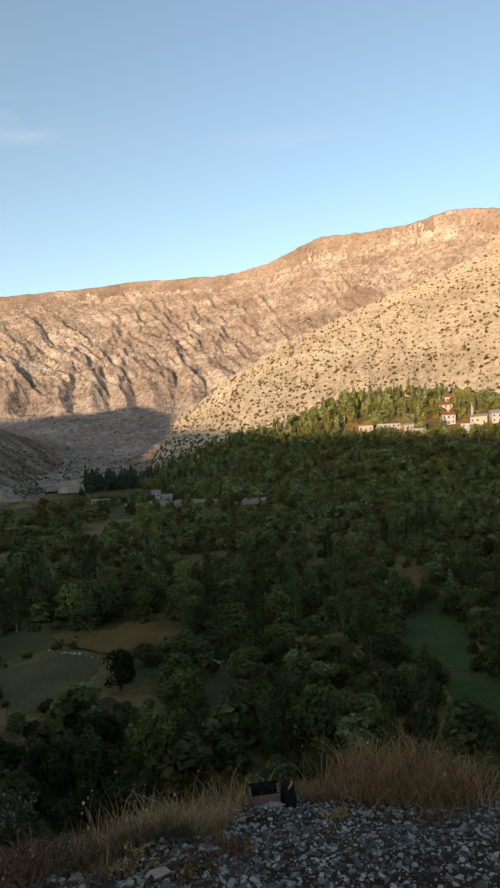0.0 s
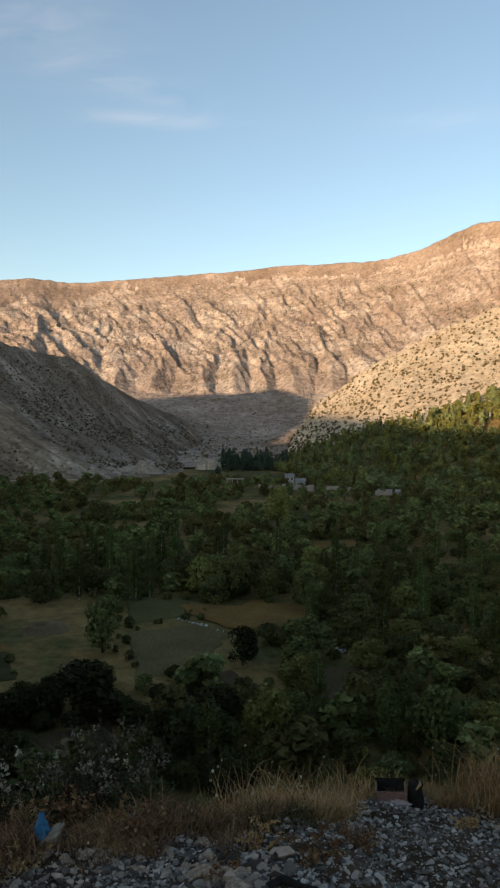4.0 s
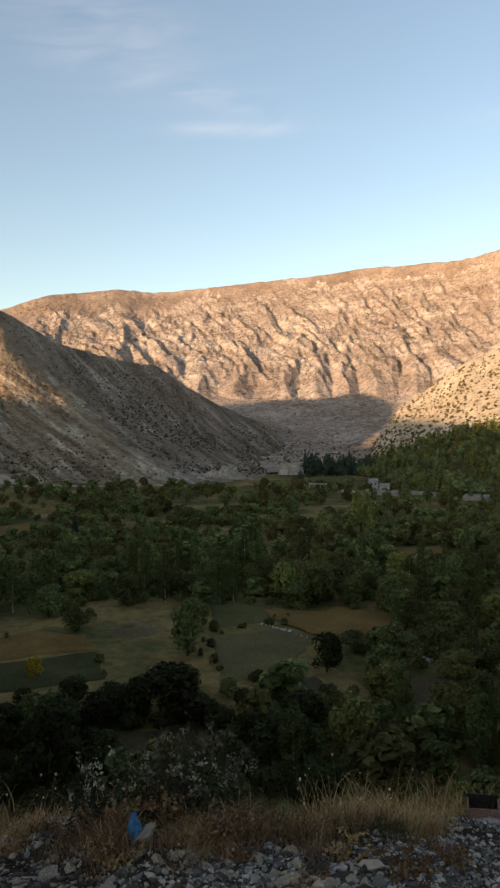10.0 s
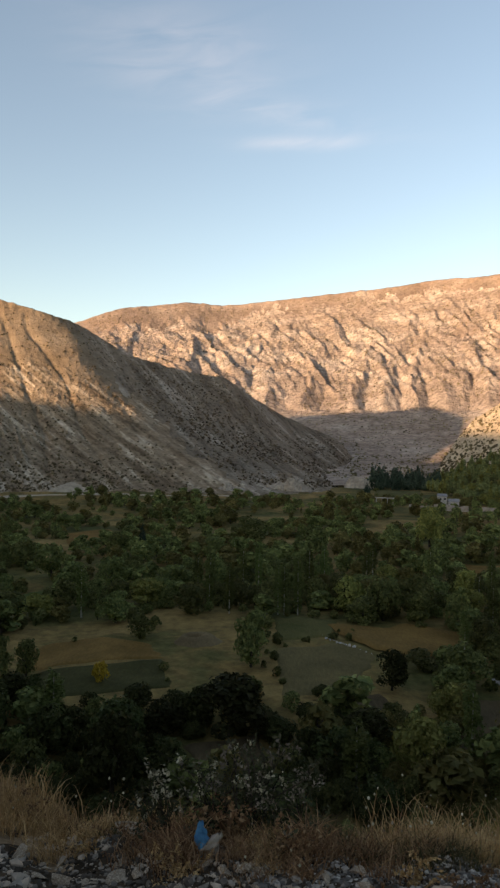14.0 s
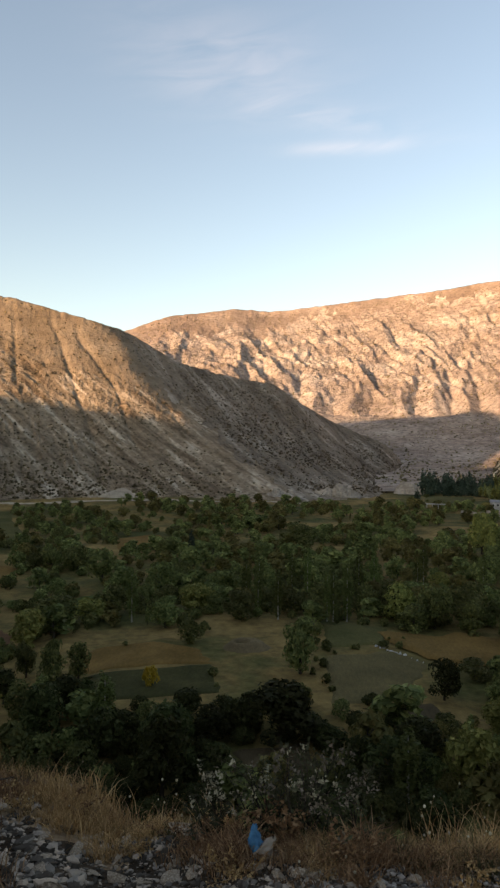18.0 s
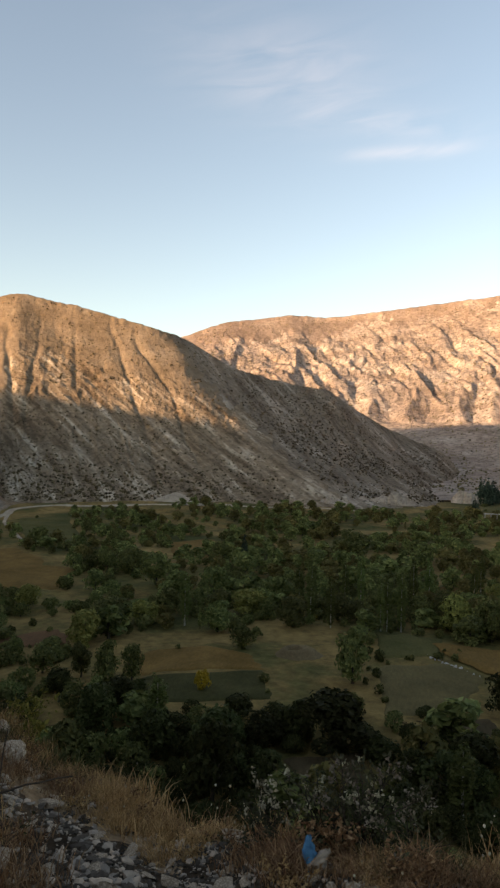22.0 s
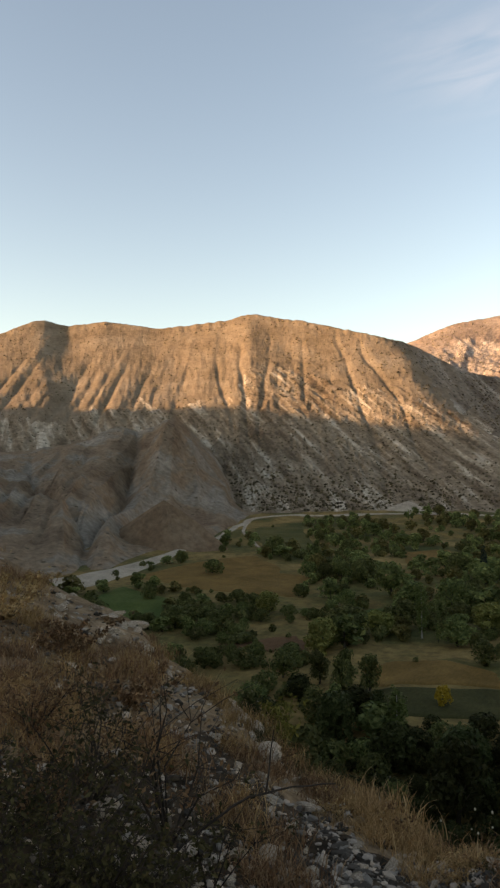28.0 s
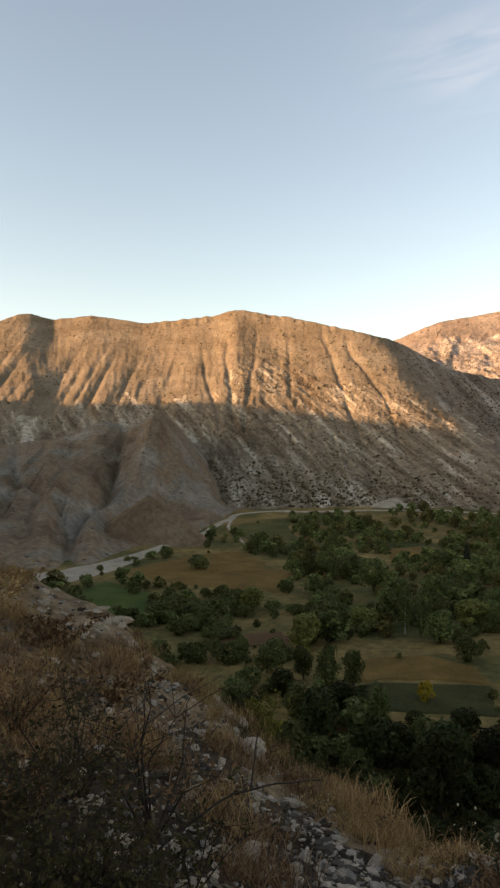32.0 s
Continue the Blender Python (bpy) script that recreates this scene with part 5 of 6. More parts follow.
for k in range(46):
    while True:
        a = _r.uniform(-44, 58)
        e = float(S_EDGE(a))
        r = 2.2 + (e - 2.25) * _r.random() ** 0.8
        x, y = (float(q) for q in polar(a, r))
        if a > 22 or float(fbm(np.array(x * 1.6), np.array(y * 1.6), 3, 401)) > 0.02:
            break
    rock(x, y, (0.028 + 0.03 * _r.random() ** 2 if a < -10 else 0.035 + 0.07 * _r.random() ** 2) + (0.02 if a > 24 and _r.random() < 0.4 else 0), 500 + k, "broken pale limestone rock half sunk in gravel")


for k in range(84):
    a = _r.choice((_r.gauss(44, 1.6), _r.gauss(40, 1.2), _r.gauss(30.5, 1.5), _r.uniform(26, 47)))
    r = float(S_EDGE(a)) * (1.0 - 0.28 * _r.random() ** 1.3)
    x, y = (float(q) for q in polar(a, r))
    rock(x, y, (0.03 + 0.085 * _r.random() ** 2.5) * (0.65 + r / 16), 560 + k, "pale jagged rock on the crest of the bank")


# heaps of pale broken slabs below the bank
for k in range(104):
    a = _r.choice((_r.gauss(27, 5), _r.gauss(33, 4), _r.uniform(8, 44)))
    u = _r.uniform(0.28, 0.8)
    x, y = (float(q) for q in polar(a, 1.2 + (float(S_EDGE(a)) - 1.2) * u))
    rock(x, y, 0.018 + 0.045 * _r.random() ** 2.2, 1100 + k % 40, "pale angular limestone slab in dark soil", 0.42)


for k in range(60):
    a = _r.uniform(-14, 20)
    x, y = (float(q) for q in polar(a, 1.2 + (float(S_EDGE(a)) - 1.2) * _r.uniform(0.58, 0.88)))
    rock(x, y, 0.022 + 0.045 * _r.random() ** 2, 720 + k, "pale broken stone lying in dry grass")


def blades(rng, x, y, z, count, height, spread, lean, width=0.004):
    """Thin arching grass blades from one root."""
    a = rng.uniform(0, 6.28, count)
    h = height * rng.uniform(0.5, 1.1, count)
    out = lean * h * rng.uniform(0.2, 1.0, count)
    ox, oy = rng.normal(0, spread, count), rng.normal(0, spread, count)
    t = np.array([0.0, 0.4, 0.75, 1.0])
    px = x + ox[:, None] + np.cos(a)[:, None] * out[:, None] * t ** 2
    py = y + oy[:, None] + np.sin(a)[:, None] * out[:, None] * t ** 2
    pz = z + h[:, None] * (t - 0.25 * lean * t ** 3)
    w = width * rng.uniform(0.6, 1.4, count)[:, None] * np.array([1.0, 0.85, 0.55, 0.1])
    b = rng.uniform(0, 6.28, count)
    sx, sy = np.cos(b)[:, None] * w, np.sin(b)[:, None] * w
    v = np.stack([np.stack([px - sx, py - sy, pz], -1), np.stack([px + sx, py + sy, pz], -1)], 2)      # blade, step, side
    i = np.arange(count * 8).reshape(count, 4, 2)
    f = np.stack([i[:, :-1, 0], i[:, :-1, 1], i[:, 1:, 1], i[:, 1:, 0]], -1).reshape(-1, 4)
    tips = np.stack([px[:, -1], py[:, -1], pz[:, -1]], -1)
    return (v.reshape(-1, 3), f), tips


def tufts(name, label, mat, spots, count, lean, seed, heads=0.0, width=0.004, head_size=0.008):
    """Clumps of grass; some blades end in pale seed heads."""
    rng = np.random.default_rng(seed)
    parts, tips = [], []
    for a, r, h, spread in spots:
        x, y = (float(q) for q in polar(a, r))
        p, t = blades(rng, x, y, float(ground_z(x, y)) - 0.02, int(count * (0.6 + 8 * spread)), h, spread, lean, width)
        parts.append(p)
        if heads:
            tips.append(t[rng.uniform(size=len(t)) < heads])
    top = new(name)
    ob = mesh_object("blades", *joined(parts), mat, False)
    ob.parent = top
    tagged(ob, kind="stuff")
    if heads:
        t = np.concatenate(tips)
        s = head_size * rng.uniform(0.6, 1.4, len(t))
        v = ICO_V[None] * s[:, None, None] * np.array([1, 1, 1.3]) + t[:, None]
        f = (ICO_F[None] + len(ICO_V) * np.arange(len(t))[:, None, None]).reshape(-1, 3)
        ob = mesh_object("seed_heads", v.reshape(-1, 3), f, SEED, False)
        ob.parent = top
        tagged(ob, "small pale seed heads", kind="stuff")
    return tagged(top, label, "grass", kind="stuff")


def strewn(seed, count, lo, hi, low, high, hmin, hmax, spread, rule=None):
    """Spots along the edge: low and high are shares of the way to the edge."""
    rng = random.Random(seed)
    out = []
    for _ in range(count * 8):
        if len(out) >= count:
            break
        a = rng.uniform(lo, hi)
        u = rng.uniform(low, high)
        r = 1.2 + (float(S_EDGE(a)) - 1.2) * u
        x, y = polar(a, r)
        if rule is None or rule(a, u, float(fbm(np.array(x * 1.6), np.array(y * 1.6), 3, 401))):
            out.append((a, r, rng.uniform(hmin, hmax), spread * rng.uniform(0.6, 1.4)))
    return out


# straw-coloured bunch grass along the edge, thicker to either side
def patchy(a, u, f):
    return float(fbm(np.array(a * 0.3), np.array(u * 3.0), 2, 603)) > -0.05


tufts("dry_grass", "straw-coloured bunch grass along the edge of the shoulder", STRAW,
      strewn(601, 60, -34, -6, 0.92, 1.03, 0.04, 0.17, 0.045, patchy) + strewn(605, 30, -6, 16, 0.84, 1.0, 0.04, 0.16, 0.04, patchy)
      , 170, 0.95, 611, 0.004, 0.0017, 0.005)
tufts("dark_weeds", "dark withered weeds and low thorn twigs at the edge", THORN,
      strewn(651, 22, -16, 6, 0.86, 1.03, 0.05, 0.16, 0.06, lambda a, u, f: f < 0.1) + strewn(653, 24, 8, 34, 0.8, 1.02, 0.05, 0.16, 0.06), 110, 1.0, 655, 0.01, 0.0022, 0.005)
tufts("bank_grass", "thick golden-brown dry grass on the rising bank", BANK_STRAW,
      strewn(607, 84, 18, 37, 0.62, 0.99, 0.06, 0.19, 0.07, patchy) + strewn(609, 130, 32, 60, 0.3, 1.0, 0.08, 0.24, 0.10, lambda a, u, f: (f < 0.05 or a > 47) and (u < 0.9 or a > 47)), 112, 0.95, 613, 0.003, 0.0022, 0.005)
tufts("tall_stalks", "tall dry stalks with pale seed heads", STRAW,
      strewn(621, 11, -32, 32, 0.95, 1.06, 0.28, 0.44, 0.04), 6, 0.4, 623, 0.6, 0.0014, 0.006)
tufts("rust_weeds", "rust-brown withered weeds between the stones", RUST_WEED,
      strewn(631, 46, -36, 22, 0.78, 1.0, 0.05, 0.15, 0.05, lambda a, u, f: f < 0.05) + strewn(639, 26, -10, 24, 0.86, 1.0, 0.06, 0.24, 0.045, lambda a, u, f: f < 0.12) + strewn(633, 40, 22, 38, 0.3, 0.9, 0.06, 0.16, 0.08, lambda a, u, f: f < 0.0) + strewn(635, 100, 37, 60, 0.28, 1.0, 0.08, 0.22, 0.09, lambda a, u, f: f < 0.1), 110, 1.0, 637, 0.0, 0.0026)
tufts("big_straw_clump", "large rounded clump of reddish dry grass", BANK_STRAW, [(-31.5, 4.35, 0.44, 0.17), (-29.7, 4.3, 0.36, 0.12), (-34, 4.4, 0.34, 0.14), (-36.5, 4.4, 0.28, 0.12)], 330, 0.75, 641, 0.03, 0.0028, 0.006)
tufts("straw_clump", "rounded clump of dry straw-coloured grass behind the rusty box", STRAW, [(-19.5, 4.3, 0.30, 0.12), (-17.8, 4.2, 0.26, 0.10), (-11.5, 4.0, 0.32, 0.13), (-13.6, 4.1, 0.36, 0.15), (-15.4, 4.15, 0.26, 0.10), (-8.6, 3.9, 0.22, 0.08), (9.0, 3.8, 0.24, 0.07), (21.5, 4.9, 0.26, 0.12), (19.5, 4.6, 0.22, 0.08)], 180, 0.7, 643, 0.02, 0.0028, 0.006)


def leafy_shrub(name, label, az, r, h, w, leaf, stems, count, size, seed, heads=False, lean=0.0):
    """Twiggy shrub: branching stems, small leaves along them, perhaps pale flower heads."""
    rng = np.random.default_rng(seed)
    x0, y0 = (float(q) for q in polar(az, r))
    z0 = float(ground_z(x0, y0)) - 0.03
    tw, pts = [], []
    for _ in range(stems):
        a, out = rng.uniform(0, 6.28), w * 0.5 * rng.uniform(0.2, 1.0)
        top = np.array([np.cos(a) * out + lean * h, np.sin(a) * out, h * rng.uniform(0.55, 1.0)])
        mid = top * 0.5 + rng.normal(0, 0.06 * h, 3)
        line = np.array([[0, 0, 0], mid * 0.6, mid, top * 0.8 + rng.normal(0, 0.03 * h, 3), top])
        tw.append(tube(line, np.array([1.0, 0.8, 0.6, 0.4, 0.15]) * h * 0.009, 5))
        for _k in range(4):
            b0 = line[rng.integers(1, 4)]
            e = b0 + np.array([rng.normal(0, 0.2), rng.normal(0, 0.2), rng.uniform(0.05, 0.25)]) * h
            tw.append(tube([b0, (b0 + e) / 2 + rng.normal(0, 0.02 * h, 3), e], np.array([0.4, 0.28, 0.1]) * h * 0.009, 4))
            for u in rng.uniform(0.2, 1.05, 6):
                pts.append(b0 + (e - b0) * u)
        for u in rng.uniform(0.25, 1.0, 10):
            k = min(int(u * 4), 3)
            pts.append(line[k] + (line[k + 1] - line[k]) * (u * 4 - k))
    pts = np.array(pts)
    pick = pts[rng.integers(0, len(pts), count)] + rng.normal(0, 0.035 * h, (count, 3))
    lv = leaves(rng, pick, rng.normal(size=(count, 3)) + [0, 0, 0.4], np.full(count, size), 1.3)
    top = new(name)
    top.location = (x0, y0, z0)
    made = [("branchwork", joined(tw), TWIG), ("foliage", lv, leaf)]
    if heads:
        t = pts[pts[:, 2] > h * 0.62]
        t = t[rng.integers(0, len(t), 26)] + rng.normal(0, 0.012, (26, 3))
        t = np.repeat(t, 9, 0) + rng.normal(0, 0.011, (234, 3))
        made.append(("bloom", leaves(rng, t, rng.normal(size=t.shape), np.full(len(t), 0.011)), SEED))
    for part_name, (v, f), mat in made:
        ob = mesh_object(part_name, v, f, mat, part_name == "branchwork")
        ob.parent = top
        if part_name != "branchwork":
            tagged(ob, kind="stuff")
    return tagged(top, label, "shrub", "roadside shrubs")


leafy_shrub("thistle", "pale leafy weed with woolly flower heads at the edge", 2.6, 3.55, 0.62, 0.8, SAGE, 14, 620, 0.013, 701, True)
leafy_shrub("thistle", "grey-green weed with woolly heads beside the bag", 5.4, 3.55, 0.48, 0.62, SAGE, 11, 420, 0.012, 703, True)
leafy_shrub("thistle", "low grey-green weed with pale heads", -1.2, 3.55, 0.44, 0.7, SAGE, 10, 420, 0.012, 705, True)
leafy_shrub("thistle", "pale leafy weed in dry grass", 9.4, 3.6, 0.38, 0.5, SAGE, 9, 500, 0.012, 707, True)
leafy_shrub("green_weed", "yellow-green leafy weed in dry grass", -29.5, 4.95, 0.52, 0.75, YELLOW_WEED, 16, 1500, 0.014, 751)
leafy_shrub("green_weed", "yellow-green leafy weed behind the rusty box", -18.3, 4.5, 0.40, 0.5, YELLOW_WEED, 12, 800, 0.012, 753)
leafy_shrub("green_weed", "dull yellow-green weed on the edge of the bank", 29.0, 6.9, 0.55, 0.9, YELLOW_WEED, 14, 1200, 0.02, 755)
leafy_shrub("rust_bush", "red-brown withered bush beside the bag", 4.2, 3.4, 0.26, 0.4, RUST_WEED, 12, 500, 0.012, 711)
leafy_shrub("rust_bush", "red-brown withered bush in gravel", -1.0, 3.2, 0.2, 0.3, RUST_WEED, 10, 400, 0.011, 713)
for _k, (_a, _u, _h) in enumerate(((-27, 0.8, 0.10), (-19, 0.72, 0.12), (-11, 0.80, 0.14), (-8, 0.7, 0.10), (8.5, 0.78, 0.16), (12, 0.86, 0.2), (16, 0.75, 0.16), (20, 0.82, 0.22), (25, 0.7, 0.2), (29, 0.8, 0.22))):
    leafy_shrub("rust_bush", "small withered brown weed among stones", _a, 1.2 + (float(S_EDGE(_a)) - 1.2) * _u, _h, _h * 2.0, RUST_WEED if _k % 2 else STRAW, 10, 380, 0.008, 760 + _k)
leafy_shrub("rust_bush", "red-brown withered weed among stones", -16.0, 3.0, 0.14, 0.34, RUST_WEED, 12, 500, 0.010, 715)
# the thorny bush and its neighbours on the rising bank
leafy_shrub("thorn_bush", "dark thorny dog-rose bush with few withered leaves", 38.5, 3.3, 0.8, 0.9, RUST_WEED, 9, 260, 0.013, 721)
leafy_shrub("thorn_bush", "dark thorny bush with sparse green-brown leaves", 44.5, 3.6, 0.62, 1.3, THORN, 14, 700, 0.012, 723)
leafy_shrub("thorn_bush", "dark low thorny bush on the bank", 35.5, 2.9, 0.42, 0.7, THORN, 9, 320, 0.011, 725)
leafy_shrub("thorn_bush", "dense brown thorny bush on the bank", 48.5, 4.4, 0.45, 1.2, RUST_WEED, 14, 800, 0.012, 727)
leafy_shrub("thorn_bush", "orange-brown bush high on the bank", 49.8, 7.2, 0.45, 1.6, STRAW, 18, 1900, 0.016, 729)
leafy_shrub("thorn_bush", "red-brown bush on the bank among dry grass", 45.0, 6.6, 0.36, 1.2, RUST_WEED, 16, 1500, 0.018, 731)
leafy_shrub("thorn_bush", "dark low tangle of thorn twigs on the bank", 46.0, 2.7, 0.48, 1.0, THORN, 18, 1400, 0.010, 735)
leafy_shrub("thorn_bush", "dark tangle of thorn twigs with dull leaves", 52.0, 3.1, 0.55, 1.2, THORN, 18, 1400, 0.011, 737)
leafy_shrub("thorn_bush", "dark low thorn tangle at the foot of the bank", 40.5, 2.45, 0.42, 0.8, THORN, 16, 900, 0.010, 739)
leafy_shrub("thorn_bush", "dry brown bush on the stony bank", 40.5, 5.2, 0.3, 0.9, RUST_WEED, 14, 1000, 0.016, 733)


leafy_shrub("thorn_bush", "dark dense thorn tangle close to the road", 43.0, 2.3, 0.5, 1.0, THORN, 20, 1500, 0.010, 741)
leafy_shrub("thorn_bush", "dark dense thorn tangle with withered leaves", 49.0, 2.5, 0.6, 1.1, THORN, 22, 1700, 0.010, 743)
leafy_shrub("thorn_bush", "dark low thorn tangle over gravel", 37.5, 2.25, 0.3, 0.7, THORN, 16, 900, 0.009, 745)
leafy_shrub("thorn_bush", "red-leaved withered bush on the bank", 47.5, 3.3, 0.5, 0.9, RUST_WEED, 16, 900, 0.011, 747)


def long_cane():
    """The long arching bare cane of the dog-rose."""
    def at(az, el, d):
        x, y = polar(az, d * math.cos(radians(el)))
        return (float(x), float(y), EYE + d * math.sin(radians(el)))
    line = [at(41.5, -31, 3.0), at(37.5, -28, 3.05), at(33, -25.6, 3.1), at(29, -24.9, 3.15), at(25.5, -24.7, 3.2)]
    side = [at(31, -25.3, 3.12), at(30.5, -22.5, 3.15), at(30.2, -21.0, 3.15)]
    top = new("bramble_cane")
    for part_name, pts, w in (("cane", line, 0.006), ("shoot", side, 0.004)):
        p = np.array(pts)
        t = np.linspace(0, len(p) - 1, 14)
        i = np.clip(t.astype(int), 0, len(p) - 2)
        f = (t - i)[:, None]
        q = p[i] * (1 - f) + p[i + 1] * f + 0.008 * np.stack([fbm(t * 1.3, t * 0, 2, 801), fbm(t * 1.3, t * 0 + 3, 2, 803), fbm(t * 1.3, t * 0 + 6, 2, 805)], 1)
        ob = mesh_object(part_name, *tube(q, w * np.linspace(1.1, 0.45, 14), 6), TWIG)
        ob.parent = top
    return tagged(top, "long bare arching bramble cane over the bank", "branch")


long_cane()


# ---- rubbish ----
def plain_mat(name, colour, rough, metal=0.0, wear=None, scale=20.0):
    m, n, l, b = material(name, rough)
    t = noise_node(n, l, scale, 6, 0.7)
    r = ramp(n, ((0.4, colour), (0.68, wear or tuple(c * 0.6 for c in colour))))
    l.new(t.outputs["Fac"], r.inputs[0])
    l.new(r.outputs[0], b.inputs["Base Color"])
    b.inputs["Metallic"].default_value = metal
    bumped(n, l, b, t.outputs["Fac"], 0.4, 0.004)
    return m


def crumpled(name, mat, w, h, seed, folds=0.35, taper=0.5):
    """A crumpled bag: a closed, folded skin."""
    t, u = np.meshgrid(np.linspace(0, 2 * np.pi, 26), np.linspace(0, 1, 18), indexing="ij")
    rad = w * 0.5 * (np.sin(np.pi * np.clip(0.15 + 0.8 * u, 0, 1)) ** 0.7) * (1 - taper * u)
    rad = rad * (1 + folds * fbm(np.cos(t) * 2.6 + seed, np.sin(t) * 2.6 + u * 7, 3, seed) + folds * 0.5 * (ridged(np.cos(t) * 3, np.sin(t) * 3 + u * 4, 2, seed + 3) - 0.5))
    x = np.cos(t) * rad + 0.25 * w * np.sin(u * 5 + seed)
    y = np.sin(t) * rad * 0.6
    z = u * h * (1 + 0.1 * fbm(np.cos(t) * 2, np.sin(t) * 2 + seed, 2, seed + 1))
    return sheet(name, x, y, z, mat)


def bag():
    top = new("plastic_bag")
    x, y = polar(6.35, 3.22)
    top.location = (float(x), float(y), float(ground_z(x, y)) + 0.01)
    a = crumpled("blue_wrapper", plain_mat("blue_plastic", (0.05, 0.19, 0.32), 0.4, wear=(0.03, 0.10, 0.2)), 0.05, 0.17, 811, 1.1, 0.05)
    b = crumpled("clear_film", plain_mat("pale_plastic_film", (0.30, 0.26, 0.21), 0.4, wear=(0.2, 0.16, 0.12)), 0.075, 0.12, 813, 0.9, 0.15)
    a.parent = b.parent = top
    b.location = (0.045, 0.0, -0.005)
    b.rotation_euler = (0, 0.12, 0.4)
    return tagged(top, "crumpled blue and clear plastic bag caught in weeds", "plastic bag")


bag()


def box_bm(sx, sy, sz, bevel):
    bm = bmesh.new()
    bmesh.ops.create_cube(bm, size=1.0, matrix=Matrix.Diagonal((sx, sy, sz, 1)))
    bmesh.ops.bevel(bm, geom=bm.edges[:], offset=bevel, segments=2, affect="EDGES")
    return bm


def part(name, bm, mat, parent, label="", at=(0, 0, 0), rot=(0, 0, 0), smooth_it=False):
    me = bpy.data.meshes.new(name)
    bm.to_mesh(me)
    bm.free()
    me.materials.append(mat)
    ob = new(name, me)
    ob.parent = parent
    ob.location, ob.rotation_euler = at, rot
    return tagged(ob, label)


def rusty_tin():
    """An open rusted box, rim torn, crusted with pale mortar, and a charred stump beside it."""
    rust = plain_mat("rusted_pink_metal", (0.24, 0.14, 0.11), 0.8, 0.0, (0.12, 0.07, 0.05), 30)
    crust = plain_mat("pale_mortar", (0.34, 0.27, 0.24), 0.9, 0.0, (0.22, 0.17, 0.15), 40)
    soot = plain_mat("soot_black", (0.012, 0.011, 0.010), 0.9, 0.0, (0.03, 0.026, 0.022), 30)
    x, y = polar(-21.3, 4.08)
    top = new("rusty_box")
    top.matrix_basis = pose(float(x), float(y), float(ground_z(x, y)) + 0.005, 0, -4, -18)
    w, d, h = 0.17, 0.13, 0.088
    part("front_wall", box_bm(w, 0.008, h, 0.002), rust, top, at=(0, -d / 2, h / 2))
    part("back_wall", box_bm(w, 0.008, h * 1.15, 0.002), soot, top, "blackened back wall", at=(0, d / 2, h * 0.57))
    part("side_wall", box_bm(0.008, d - 0.01, h, 0.002), rust, top, at=(-w / 2 + 0.004, 0, h / 2))
    part("side_wall", box_bm(0.008, d - 0.01, h, 0.002), rust, top, at=(w / 2 - 0.004, 0, h / 2))
    part("bottom", box_bm(w - 0.02, d - 0.01, 0.006, 0.002), soot, top, at=(0, 0, 0.006))
    ob = crumpled("mortar_crust", crust, 0.17, 0.06, 821, 0.5, 0.2)
    ob.parent = top
    ob.location = (-0.005, -d / 2 - 0.012, -0.006)
    tagged(top, "open rusty metal box with mortar crust lying on gravel", "metal box")
    x, y = polar(-23.2, 4.1)
    st = new("charred_stump")
    st.matrix_basis = pose(float(x), float(y), float(ground_z(x, y)) - 0.01, 4, -6, 30)
    v, f = tube([(0, 0, 0), (0.002, 0, 0.05), (-0.002, 0.003, 0.10), (0.004, 0, 0.145), (0.004, 0, 0.155)], [0.05, 0.043, 0.041, 0.038, 0.006], 10)
    ob = mesh_object("trunk", v * (1 + 0.08 * np.random.default_rng(4).normal(size=v.shape)), f, soot, False)
    ob.parent = st
    v, f = tube([(0.03, 0, 0.14), (0.0, -0.03, 0.15), (-0.05, -0.04, 0.145)], [0.006, 0.009, 0.004], 6)
    ob = mesh_object("pale_splinter", v, f, STRAW, False)
    ob.parent = st
    tagged(st, "short charred black tree stump with a pale splinter", "stump")
    # bent offcut of dark pipe nearer the feet
    x, y = polar(-11.9, 2.62)
    pv, pf = tube([(0, 0, 0.03), (0.06, 0.02, 0.045), (0.13, 0.0, 0.02), (0.19, -0.02, 0.012)], [0.016, 0.017, 0.014, 0.012], 8)
    ob = mesh_object("burnt_branch", pv, pf, soot)
    ob.location = (float(x), float(y), float(ground_z(x, y)))
    tagged(ob, "burnt black branch end lying among stones", "branch")
    x, y = polar(-7.4, 2.55)
    ob = mesh_object("burnt_branch", *tube([(0, 0, 0.0), (0.0, 0.01, 0.04), (0.01, 0.0, 0.075)], [0.024, 0.02, 0.016], 8), soot)
    ob.location = (float(x), float(y), float(ground_z(x, y)))
    tagged(ob, "short burnt black stub standing among stones", "branch")


rusty_tin()


# ---- tracks, walls, stones and houses of the valley ----
PALE_DIRT = ground_mat("pale_gravel_track", ((0.3, (0.26, 0.21, 0.15)), (0.5, (0.36, 0.295, 0.215)), (0.7, (0.46, 0.385, 0.29))), 0.15, 1.5, None, 0.4, 0.1)


